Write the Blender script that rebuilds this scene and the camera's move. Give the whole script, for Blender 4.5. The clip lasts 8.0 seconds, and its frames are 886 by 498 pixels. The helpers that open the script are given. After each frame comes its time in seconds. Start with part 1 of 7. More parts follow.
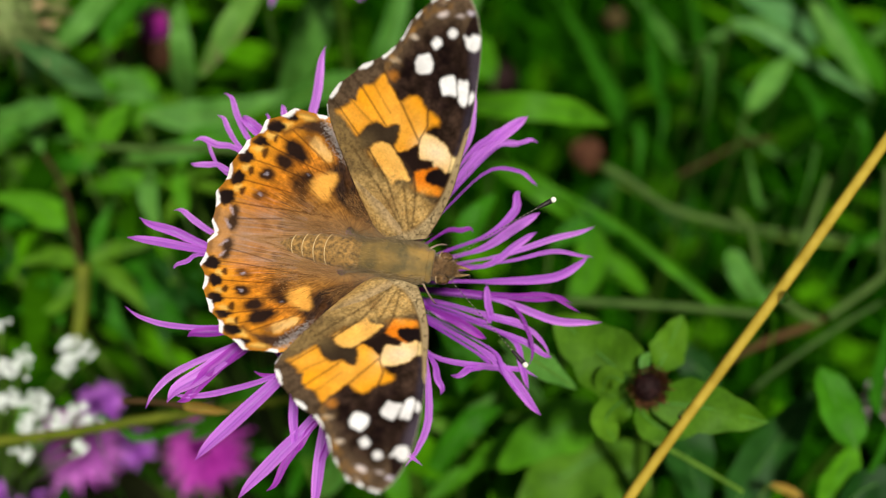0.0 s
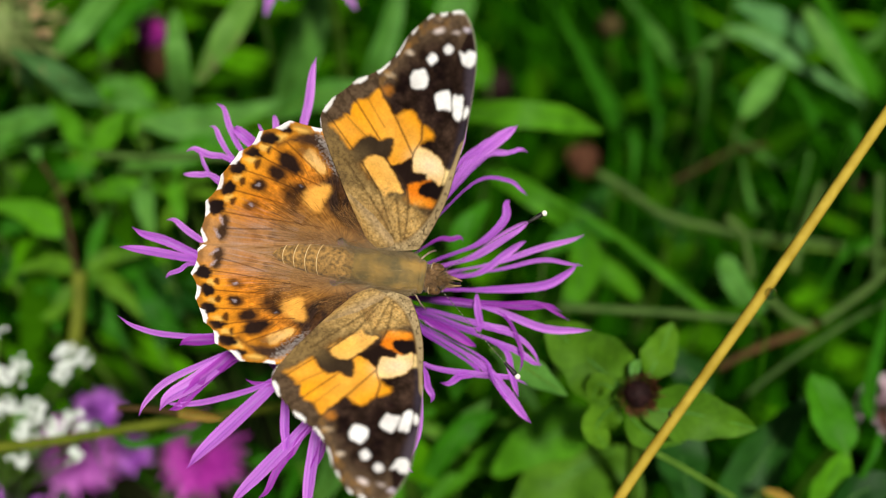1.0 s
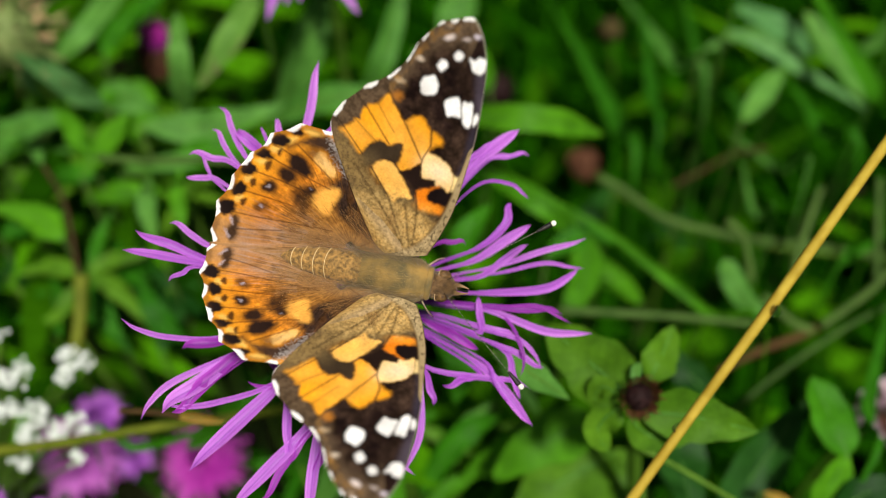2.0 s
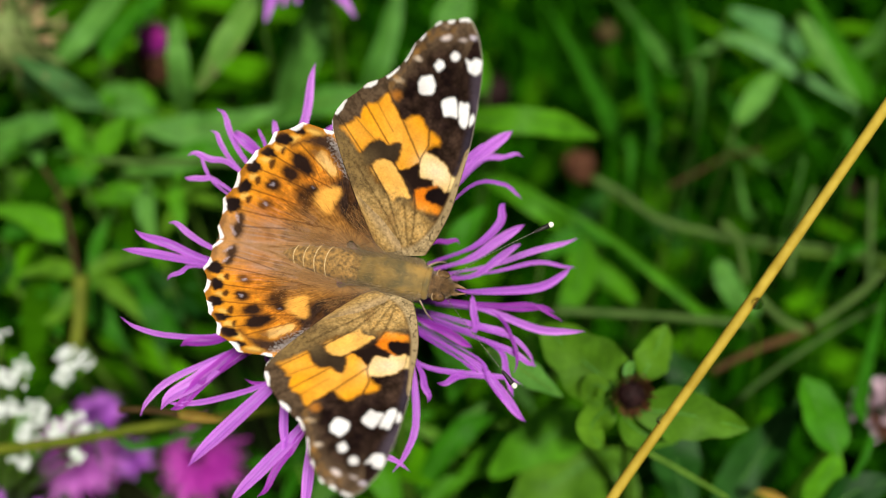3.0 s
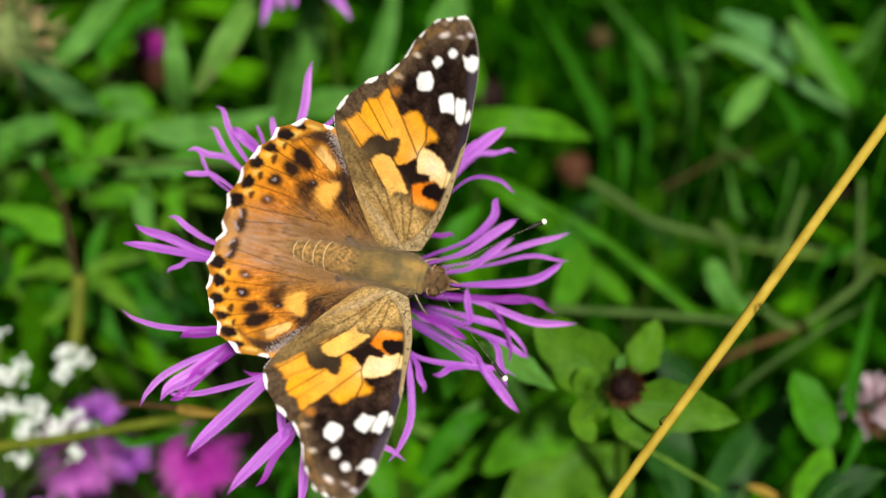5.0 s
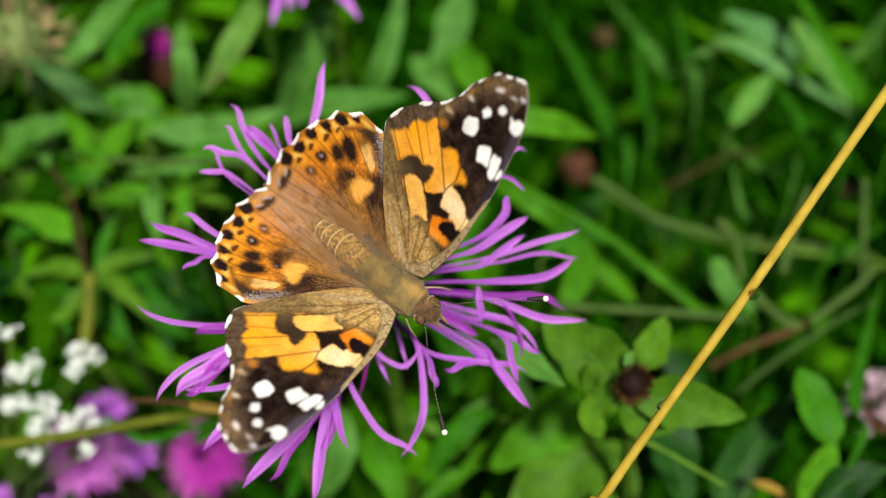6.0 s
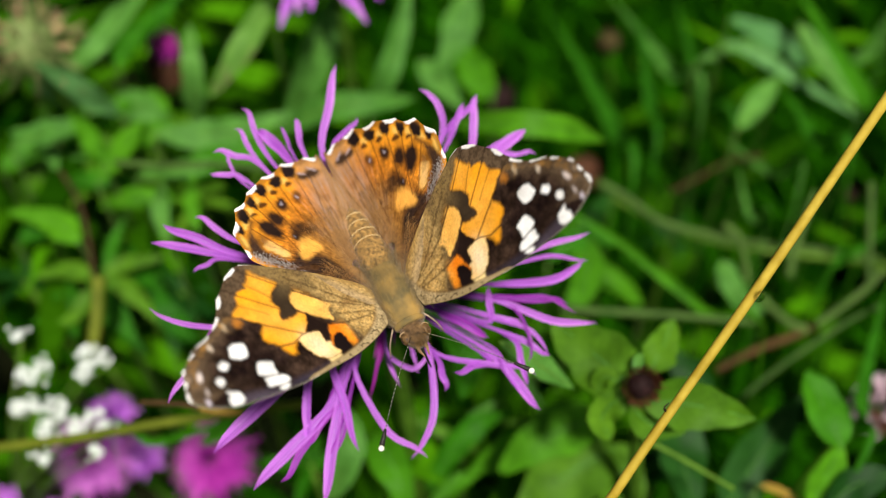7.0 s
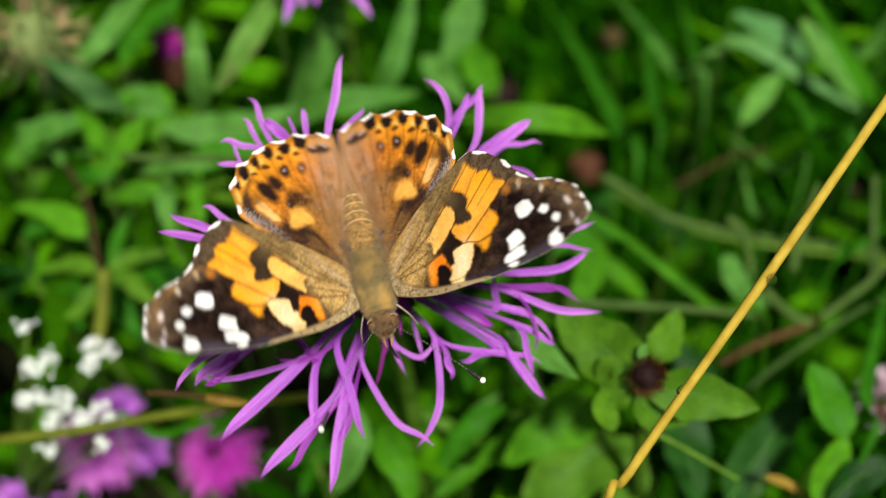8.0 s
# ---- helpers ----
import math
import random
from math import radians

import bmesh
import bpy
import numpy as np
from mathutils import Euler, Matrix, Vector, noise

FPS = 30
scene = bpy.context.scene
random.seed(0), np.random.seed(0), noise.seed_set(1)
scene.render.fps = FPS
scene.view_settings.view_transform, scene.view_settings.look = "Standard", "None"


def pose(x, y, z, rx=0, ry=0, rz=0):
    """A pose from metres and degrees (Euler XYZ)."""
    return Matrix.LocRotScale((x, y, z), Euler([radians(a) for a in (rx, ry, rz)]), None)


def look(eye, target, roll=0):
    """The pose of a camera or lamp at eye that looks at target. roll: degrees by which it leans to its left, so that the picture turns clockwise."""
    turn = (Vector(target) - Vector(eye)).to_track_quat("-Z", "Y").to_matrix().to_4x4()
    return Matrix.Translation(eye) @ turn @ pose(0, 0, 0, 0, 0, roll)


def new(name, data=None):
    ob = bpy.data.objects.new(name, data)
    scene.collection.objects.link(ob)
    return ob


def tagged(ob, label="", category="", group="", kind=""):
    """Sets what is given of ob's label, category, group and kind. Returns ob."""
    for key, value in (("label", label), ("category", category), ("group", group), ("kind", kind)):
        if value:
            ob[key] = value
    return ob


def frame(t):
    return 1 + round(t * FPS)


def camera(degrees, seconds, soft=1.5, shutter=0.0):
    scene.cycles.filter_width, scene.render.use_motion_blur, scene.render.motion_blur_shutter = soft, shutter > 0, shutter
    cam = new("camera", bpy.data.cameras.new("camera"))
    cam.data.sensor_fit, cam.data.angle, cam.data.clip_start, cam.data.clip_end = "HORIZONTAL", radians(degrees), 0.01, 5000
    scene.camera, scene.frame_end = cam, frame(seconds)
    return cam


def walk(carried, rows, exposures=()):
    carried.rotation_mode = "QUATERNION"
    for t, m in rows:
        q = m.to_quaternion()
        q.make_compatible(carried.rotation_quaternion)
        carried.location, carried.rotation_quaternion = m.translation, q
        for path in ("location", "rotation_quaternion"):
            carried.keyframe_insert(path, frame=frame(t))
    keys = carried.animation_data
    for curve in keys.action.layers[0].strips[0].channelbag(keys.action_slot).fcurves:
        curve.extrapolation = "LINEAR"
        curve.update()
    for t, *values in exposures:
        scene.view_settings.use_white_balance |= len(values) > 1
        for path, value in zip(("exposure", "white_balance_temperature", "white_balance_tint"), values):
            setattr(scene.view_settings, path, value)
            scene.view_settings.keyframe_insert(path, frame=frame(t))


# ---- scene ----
cam = camera(50.0, 8.0, soft=0.8, shutter=1.4)
cam.data.dof.use_dof = True
cam.data.dof.focus_distance = 0.0975
cam.data.dof.aperture_fstop = 14.5
PATH = [
    (0, (0.00000, -0.06878, 0.28197), (40.000, -0.000, 0.000)),
    (0.5, (0.00106, -0.06879, 0.28220), (40.057, 0.115, -0.028)),
    (1, (0.00120, -0.06896, 0.28308), (40.222, 0.094, -0.038)),
    (1.5, (0.00081, -0.06888, 0.28309), (40.354, 0.086, -0.008)),
    (3, (0.00155, -0.07067, 0.28427), (40.653, 0.071, -0.066)),
    (3.5, (0.00114, -0.07105, 0.28482), (40.818, 0.048, -0.189)),
    (4, (0.00094, -0.07155, 0.28510), (41.087, 0.056, -0.146)),
    (4.5, (0.00196, -0.07269, 0.28437), (41.230, -0.064, -0.272)),
    (6, (0.00020, -0.07451, 0.28546), (41.193, -0.079, -0.328)),
    (6.5, (-0.00025, -0.07522, 0.28499), (41.414, -0.009, -0.251)),
    (7, (-0.00071, -0.07496, 0.28569), (41.450, 0.024, -0.208)),
    (7.5, (-0.00120, -0.07629, 0.28482), (41.658, 0.091, -0.166)),
    (8, (-0.00118, -0.07628, 0.28512), (41.485, 0.137, -0.159)),
]
walk(cam, [(t, pose(*eye, *turn)) for t, eye, turn in PATH], [(0, 0.02), (1.5, 0.10), (3.5, 0.20), (6.0, 0.28), (8.0, 0.32)])

# ---- world, sun, exposure ----
SUN_HEIGHT, SUN_SIDE = 60, 18
sky = bpy.data.worlds.new("sky")
scene.world = sky
sky.use_nodes = True
_sky = sky.node_tree.nodes.new("ShaderNodeTexSky")
_sky.sky_type = "NISHITA"
_sky.sun_disc = False
_sky.sun_elevation, _sky.sun_rotation = radians(SUN_HEIGHT), radians(180 + SUN_SIDE)
_sky.dust_density = 4.0
sky.node_tree.links.new(_sky.outputs[0], sky.node_tree.nodes["Background"].inputs[0])
sky.node_tree.nodes["Background"].inputs[1].default_value = 0.025
sun = new("sun", bpy.data.lights.new("sun", "SUN"))
sun.data.energy, sun.data.angle, sun.data.color = 5.2, radians(6), (1.0, 0.95, 0.87)
_a, _e = radians(SUN_SIDE), radians(SUN_HEIGHT)
sun.matrix_world = look((math.sin(_a) * math.cos(_e), -math.cos(_a) * math.cos(_e), math.sin(_e)), (0, 0, 0))

MM = 0.001
rng = random.Random(7)


# ---- materials ----
def material(name, rough=0.5):
    m = bpy.data.materials.new(name)
    m.use_nodes = True
    b = m.node_tree.nodes["Principled BSDF"]
    b.inputs["Roughness"].default_value = rough
    return m, m.node_tree, b


def node(tree, kind, **values):
    n = tree.nodes.new(kind)
    for k, v in values.items():
        n.inputs[k].default_value = v
    return n


def ramp(tree, fac, stops):
    r = tree.nodes.new("ShaderNodeValToRGB")
    e = r.color_ramp.elements
    while len(e) < len(stops):
        e.new(0.5)
    for k, (at, colour) in enumerate(stops):
        e[k].position, e[k].color = at, (*colour, 1)
    tree.links.new(fac, r.inputs[0])
    return r.outputs[0]


def mix(tree, fac, a, b, how="MIX"):
    n = tree.nodes.new("ShaderNodeMix")
    n.data_type, n.blend_type = "RGBA", how
    for slot, v in ((0, fac), (6, a), (7, b)):
        if isinstance(v, (int, float)):
            n.inputs[slot].default_value = v
        elif isinstance(v, tuple):
            n.inputs[slot].default_value = (*v, 1)
        else:
            tree.links.new(v, n.inputs[slot])
    return n.outputs[2]


def noise_of(tree, scale, detail=3.0, coords="Object"):
    c = tree.nodes.new("ShaderNodeTexCoord")
    n = node(tree, "ShaderNodeTexNoise", Scale=scale, Detail=detail)
    tree.links.new(c.outputs[coords], n.inputs["Vector"])
    return n.outputs[0]


def bump(tree, bsdf, height, strength, distance):
    b = node(tree, "ShaderNodeBump", Strength=strength, Distance=distance)
    tree.links.new(height, b.inputs["Height"])
    tree.links.new(b.outputs[0], bsdf.inputs["Normal"])


def translucent(tree, bsdf, colour, amount):
    """Lets light through a thin sheet."""
    t = tree.nodes.new("ShaderNodeBsdfTranslucent")
    s = node(tree, "ShaderNodeMixShader", Fac=amount)
    if isinstance(colour, tuple):
        t.inputs[0].default_value = (*colour, 1)
    else:
        tree.links.new(colour, t.inputs[0])
    out = tree.nodes["Material Output"]
    tree.links.new(bsdf.outputs[0], s.inputs[1])
    tree.links.new(t.outputs[0], s.inputs[2])
    tree.links.new(s.outputs[0], out.inputs[0])


def sheet_coords(tree, across, along):
    """Coordinates on a leaf or petal: finely divided across, stretched along; and the distance from its middle line."""
    c = tree.nodes.new("ShaderNodeTexCoord")
    m = tree.nodes.new("ShaderNodeMapping")
    m.inputs["Scale"].default_value = (across, along, 1)
    tree.links.new(c.outputs["UV"], m.inputs["Vector"])
    s = tree.nodes.new("ShaderNodeSeparateXYZ")
    tree.links.new(c.outputs["UV"], s.inputs[0])
    off = node(tree, "ShaderNodeMath")
    off.operation = "SUBTRACT"
    off.inputs[1].default_value = 0.5
    tree.links.new(s.outputs[0], off.inputs[0])
    away = node(tree, "ShaderNodeMath")
    away.operation = "ABSOLUTE"
    tree.links.new(off.outputs[0], away.inputs[0])
    return m.outputs[0], away.outputs[0], s.outputs[1]


def leaf_material(name, dark, light, through_amount=0.3, rough=0.45, island=False, scale=260.0, veins=False, spots=False):
    m, tree, b = material(name, rough)
    if island:
        who = tree.nodes.new("ShaderNodeNewGeometry").outputs["Random Per Island"]
    else:
        who = tree.nodes.new("ShaderNodeObjectInfo").outputs["Random"]
    own = ramp(tree, who, [(0.0, dark), (0.5, tuple(0.62 * a + 0.38 * b for a, b in zip(dark, light))), (1.0, light)] if island else [(0.0, dark), (1.0, light)])
    blotch = ramp(tree, noise_of(tree, scale, 4), [(0.30, (0.60, 0.70, 0.52)), (0.70, (1.14, 1.20, 1.02))])
    c = mix(tree, 1.0, own, blotch, "MULTIPLY")
    fine = noise_of(tree, scale * 7, 2)
    c = mix(tree, 0.25, c, mix(tree, 1.0, c, ramp(tree, fine, [(0.3, (0.5, 0.5, 0.5)), (0.7, (1.5, 1.5, 1.5))]), "MULTIPLY"))
    if veins:
        slanted, away, along = sheet_coords(tree, 1, 1)
        slope = node(tree, "ShaderNodeMath")
        slope.operation = "MULTIPLY_ADD"
        slope.inputs[1].default_value = -0.45
        tree.links.new(away, slope.inputs[0])
        tree.links.new(along, slope.inputs[2])
        wave = node(tree, "ShaderNodeMath")
        wave.operation = "MULTIPLY"
        wave.inputs[1].default_value = 9.0
        tree.links.new(slope.outputs[0], wave.inputs[0])
        saw = node(tree, "ShaderNodeMath")
        saw.operation = "PINGPONG"
        saw.inputs[1].default_value = 0.5
        tree.links.new(wave.outputs[0], saw.inputs[0])
        c = mix(tree, 1.0, c, ramp(tree, saw.outputs[0], [(0.0, (1.16, 1.12, 1.25)), (0.10, (1.0, 1.0, 1.0)), (1.0, (0.94, 0.96, 0.9))]), "MULTIPLY")
    if spots:
        c = mix(tree, ramp(tree, noise_of(tree, 150, 4), [(0.56, (0, 0, 0)), (0.68, (0.75, 0.75, 0.75))]), c, (0.13, 0.095, 0.055))
    tree.links.new(c, b.inputs["Base Color"])
    b.inputs["Specular IOR Level"].default_value = 0.0 if island else 0.09
    bump(tree, b, fine, 0.25, 0.0002)
    translucent(tree, b, mix(tree, 1.0, c, (1.15, 1.6, 0.40), "MULTIPLY"), through_amount)
    return m


LEAF = leaf_material("leaf_green", (0.026, 0.138, 0.004), (0.053, 0.208, 0.007), veins=True, rough=0.55)
# darker LEAF: own green of some blades, painted shade on low herbs
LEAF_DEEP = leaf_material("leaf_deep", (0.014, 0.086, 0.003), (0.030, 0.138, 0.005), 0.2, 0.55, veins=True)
LEAF_FRESH = leaf_material("leaf_fresh", (0.042, 0.170, 0.004), (0.078, 0.24, 0.008), 0.25, 0.55, veins=True)
LEAF_PALE = leaf_material("leaf_pale", (0.070, 0.20, 0.032), (0.104, 0.255, 0.050), 0.25, 0.55, veins=True)
LEAF_SPOTTED = leaf_material("leaf_spotted", (0.085, 0.195, 0.03), (0.12, 0.25, 0.046), 0.25, 0.55, veins=True, spots=True)
LEAF_SOFT = leaf_material("leaf_soft", (0.062, 0.152, 0.007), (0.096, 0.212, 0.012), 0.25, 0.55, veins=True)
LEAF_WHITISH = leaf_material("leaf_whitish", (0.090, 0.235, 0.080), (0.130, 0.285, 0.105), 0.2, 0.55, veins=True)
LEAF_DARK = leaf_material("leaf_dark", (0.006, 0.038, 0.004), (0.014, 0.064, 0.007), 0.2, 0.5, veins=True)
# near-black ends: shade between the plants is put into these greens
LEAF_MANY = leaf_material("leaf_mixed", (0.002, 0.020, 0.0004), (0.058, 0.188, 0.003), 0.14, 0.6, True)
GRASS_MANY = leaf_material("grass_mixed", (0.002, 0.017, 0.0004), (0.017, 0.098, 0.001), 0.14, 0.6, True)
STEM_OLIVE = leaf_material("stem_olive", (0.08, 0.095, 0.008), (0.125, 0.14, 0.016), 0.05, 0.5)
STEM_GREEN = leaf_material("stem_green", (0.075, 0.16, 0.015), (0.125, 0.22, 0.03), 0.1, 0.5)
STEM_MUTED = leaf_material("stem_muted", (0.044, 0.088, 0.017), (0.075, 0.128, 0.028), 0.1, 0.5)
STEM_RED = leaf_material("stem_red", (0.045, 0.024, 0.010), (0.085, 0.042, 0.016), 0.05, 0.6)


def plain_material(name, low, high, rough, scale, relief=0.3, sheen=0.0, through_amount=0.0):
    m, tree, b = material(name, rough)
    n = noise_of(tree, scale, 5)
    c = ramp(tree, n, [(0.3, low), (0.7, high)])
    tree.links.new(c, b.inputs["Base Color"])
    b.inputs["Sheen Weight"].default_value = sheen
    b.inputs["Specular IOR Level"].default_value = 0.25
    bump(tree, b, n, relief, 0.0004)
    if through_amount:
        translucent(tree, b, c, through_amount)
    return m


STRAW = plain_material("straw", (0.29, 0.20, 0.017), (0.42, 0.31, 0.038), 0.6, 500, 0.4)
STRAW.node_tree.nodes["Principled BSDF"].inputs["Specular IOR Level"].default_value = 0.1
YELLOWED = plain_material("yellowed_leaf", (0.22, 0.10, 0.010), (0.42, 0.25, 0.03), 0.6, 300, 0.4, 0, 0.2)
# near-black because shade under the plants is put into the soil colour
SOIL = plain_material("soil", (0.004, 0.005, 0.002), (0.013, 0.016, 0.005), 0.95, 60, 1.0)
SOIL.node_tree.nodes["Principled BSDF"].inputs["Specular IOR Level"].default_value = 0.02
BRACT = plain_material("bract", (0.05, 0.07, 0.02), (0.10, 0.11, 0.04), 0.7, 900)
BRACT_BROWN = plain_material("bract_brown", (0.045, 0.017, 0.008), (0.13, 0.05, 0.021), 0.8, 700)
SEED_DARK = plain_material("seed_dark", (0.005, 0.001, 0.001), (0.02, 0.004, 0.003), 0.8, 1200, 0.8)
SEED_BRISTLE = plain_material("seed_bristle", (0.006, 0.001, 0.001), (0.035, 0.006, 0.003), 0.8, 1500, 0.8)
TAN = plain_material("tan_bract", (0.035, 0.028, 0.008), (0.075, 0.055, 0.014), 0.9, 700)
RIM = plain_material("seed_rim", (0.07, 0.018, 0.007), (0.25, 0.095, 0.035), 0.8, 1800, 0.6)
HUSK = plain_material("husk", (0.28, 0.16, 0.075), (0.60, 0.44, 0.24), 0.8, 900, 0.5)
WATER, _w, _b = material("water", 0.02)
_b.inputs["Transmission Weight"].default_value, _b.inputs["IOR"].default_value = 1.0, 1.33
SHAGGY = plain_material("fading_green", (0.09, 0.15, 0.03), (0.24, 0.30, 0.10), 0.7, 500, 0.4, 0, 0.2)
WHITE_PETAL = plain_material("white_petal", (0.62, 0.68, 0.62), (0.80, 0.84, 0.79), 0.6, 900, 0.2, 0, 0.25)
PINK_PETAL = plain_material("pink_petal", (0.52, 0.33, 0.42), (0.70, 0.60, 0.62), 0.6, 900, 0.2, 0, 0.25)


def petal_material(name, dark, light, through_amount=0.3):
    m, tree, b = material(name, 0.4)
    who = tree.nodes.new("ShaderNodeObjectInfo").outputs["Random"]
    own = ramp(tree, who, [(0.0, dark), (1.0, light)])
    stretched, away, along = sheet_coords(tree, 9, 1.3)
    n = node(tree, "ShaderNodeTexNoise", Scale=1.6, Detail=3.0)
    tree.links.new(stretched, n.inputs["Vector"])
    c = mix(tree, 1.0, own, ramp(tree, n.outputs[0], [(0.3, (0.72, 0.62, 0.78)), (0.7, (1.22, 1.3, 1.15))]), "MULTIPLY")
    # pale margins, dark groove: fold highlights and shade are put into the colour too
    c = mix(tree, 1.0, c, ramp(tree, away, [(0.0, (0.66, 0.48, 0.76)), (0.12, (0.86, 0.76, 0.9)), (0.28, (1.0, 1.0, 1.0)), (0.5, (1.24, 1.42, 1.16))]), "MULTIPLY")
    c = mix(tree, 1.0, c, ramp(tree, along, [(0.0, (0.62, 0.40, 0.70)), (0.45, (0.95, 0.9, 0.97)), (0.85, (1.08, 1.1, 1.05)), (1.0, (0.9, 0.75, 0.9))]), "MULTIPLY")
    tree.links.new(c, b.inputs["Base Color"])
    b.inputs["Specular IOR Level"].default_value = 0.4
    bump(tree, b, n.outputs[0], 0.5, 0.00015)
    translucent(tree, b, c, through_amount)
    return m


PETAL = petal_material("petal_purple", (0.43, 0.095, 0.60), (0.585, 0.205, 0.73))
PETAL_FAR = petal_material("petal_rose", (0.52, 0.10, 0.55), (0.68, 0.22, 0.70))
# darker PETAL: deep purple of some florets, painted shade on the tail-side bunch
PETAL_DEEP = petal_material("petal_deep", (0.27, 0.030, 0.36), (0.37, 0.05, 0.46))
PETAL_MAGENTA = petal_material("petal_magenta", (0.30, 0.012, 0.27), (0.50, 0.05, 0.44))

PETAL_BUD = petal_material("petal_bud", (0.55, 0.03, 0.40), (0.70, 0.07, 0.54))


def wing_material():
    m, tree, b = material("wing_scales", 0.55)
    a = tree.nodes.new("ShaderNodeVertexColor")
    a.layer_name = "scales"
    fine = noise_of(tree, 4200, 2)
    wide = noise_of(tree, 420, 4)
    c = mix(tree, 1.0, a.outputs[0], ramp(tree, wide, [(0.3, (0.82, 0.8, 0.78)), (0.7, (1.15, 1.15, 1.15))]), "MULTIPLY")
    c = mix(tree, 1.0, c, ramp(tree, fine, [(0.3, (0.90, 0.90, 0.90)), (0.7, (1.08, 1.08, 1.08))]), "MULTIPLY")
    tree.links.new(c, b.inputs["Base Color"])
    b.inputs["Specular IOR Level"].default_value = 0.03
    bump(tree, b, fine, 0.2, 0.00003)
    translucent(tree, b, c, 0.06)
    return m


WING = wing_material()
ABDOMEN = plain_material("abdomen_scales", (0.095, 0.058, 0.019), (0.39, 0.22, 0.06), 0.75, 2400, 0.6, 0.1)
THORAX = plain_material("thorax_fur", (0.062, 0.058, 0.028), (0.32, 0.195, 0.048), 0.8, 420, 0.9, 0.1)
HEAD = plain_material("head_fur", (0.03, 0.016, 0.007), (0.20, 0.11, 0.04), 0.75, 1500, 0.9, 0.3)
RING = plain_material("abdomen_ring", (0.46, 0.32, 0.14), (0.60, 0.45, 0.23), 0.7, 1800)
EYE = plain_material("compound_eye", (0.035, 0.018, 0.008), (0.20, 0.11, 0.040), 0.45, 2600, 0.6)
EYE_RIM = plain_material("eye_rim", (0.28, 0.18, 0.085), (0.48, 0.34, 0.19), 0.6, 3000)
BLACK = plain_material("antenna_black", (0.012, 0.01, 0.01), (0.03, 0.025, 0.02), 0.5, 3000)
TIP = plain_material("antenna_tip", (0.75, 0.72, 0.58), (0.85, 0.84, 0.72), 0.5, 3000)
PALP = plain_material("palp_scales", (0.16, 0.095, 0.04), (0.42, 0.28, 0.13), 0.7, 2500)
BAND = plain_material("antenna_band", (0.26, 0.27, 0.17), (0.42, 0.42, 0.29), 0.6, 2500)
LEG = plain_material("leg_scales", (0.30, 0.20, 0.13), (0.50, 0.37, 0.27), 0.6, 2500)


def fur_material(name, low, middle, high):
    m, tree, b = material(name, 0.6)
    who = tree.nodes.new("ShaderNodeNewGeometry").outputs["Random Per Island"]
    tree.links.new(ramp(tree, who, [(0.0, low), (0.5, middle), (1.0, high)]), b.inputs["Base Color"])
    return m


FUR = fur_material("golden_hair", (0.14, 0.060, 0.016), (0.32, 0.15, 0.036), (0.48, 0.28, 0.09))
FLANK_FUR = fur_material("grey_hair", (0.075, 0.052, 0.024), (0.18, 0.125, 0.055), (0.34, 0.25, 0.12))
BODY_FUR = fur_material("olive_hair", (0.105, 0.075, 0.026), (0.19, 0.13, 0.040), (0.36, 0.245, 0.075))
HEAD_FUR = fur_material("brown_hair", (0.045, 0.024, 0.009), (0.15, 0.085, 0.028), (0.36, 0.22, 0.08))
HAZE_FUR = fur_material("hazy_hair", (0.14, 0.085, 0.045), (0.26, 0.17, 0.105), (0.38, 0.28, 0.21))


# ---- mesh helpers ----
def V(p):
    return Vector(p) * MM


def link(name, bm, mat, parent=None, label="", smooth=True):
    me = bpy.data.meshes.new(name)
    bm.normal_update()
    bm.to_mesh(me)
    bm.free()
    for p in me.polygons:
        p.use_smooth = smooth
    if mat:
        me.materials.append(mat)
    ob = new(name, me)
    if parent:
        ob.parent = parent
    if label:
        ob["label"] = label
    return ob


part = link


def bezier(points, count):
    """Catmull-Rom through the points."""
    pts = [Vector(p) for p in points]
    pts = [2 * pts[0] - pts[1]] + pts + [2 * pts[-1] - pts[-2]]
    out, spans = [], len(pts) - 3
    for k in range(count):
        u = k / (count - 1) * spans
        i = min(int(u), spans - 1)
        w = u - i
        a, b, c, d = pts[i : i + 4]
        out.append(0.5 * (2 * b + (c - a) * w + (2 * a - 5 * b + 4 * c - d) * w * w + (3 * b - a - 3 * c + d) * w**3))
    return out


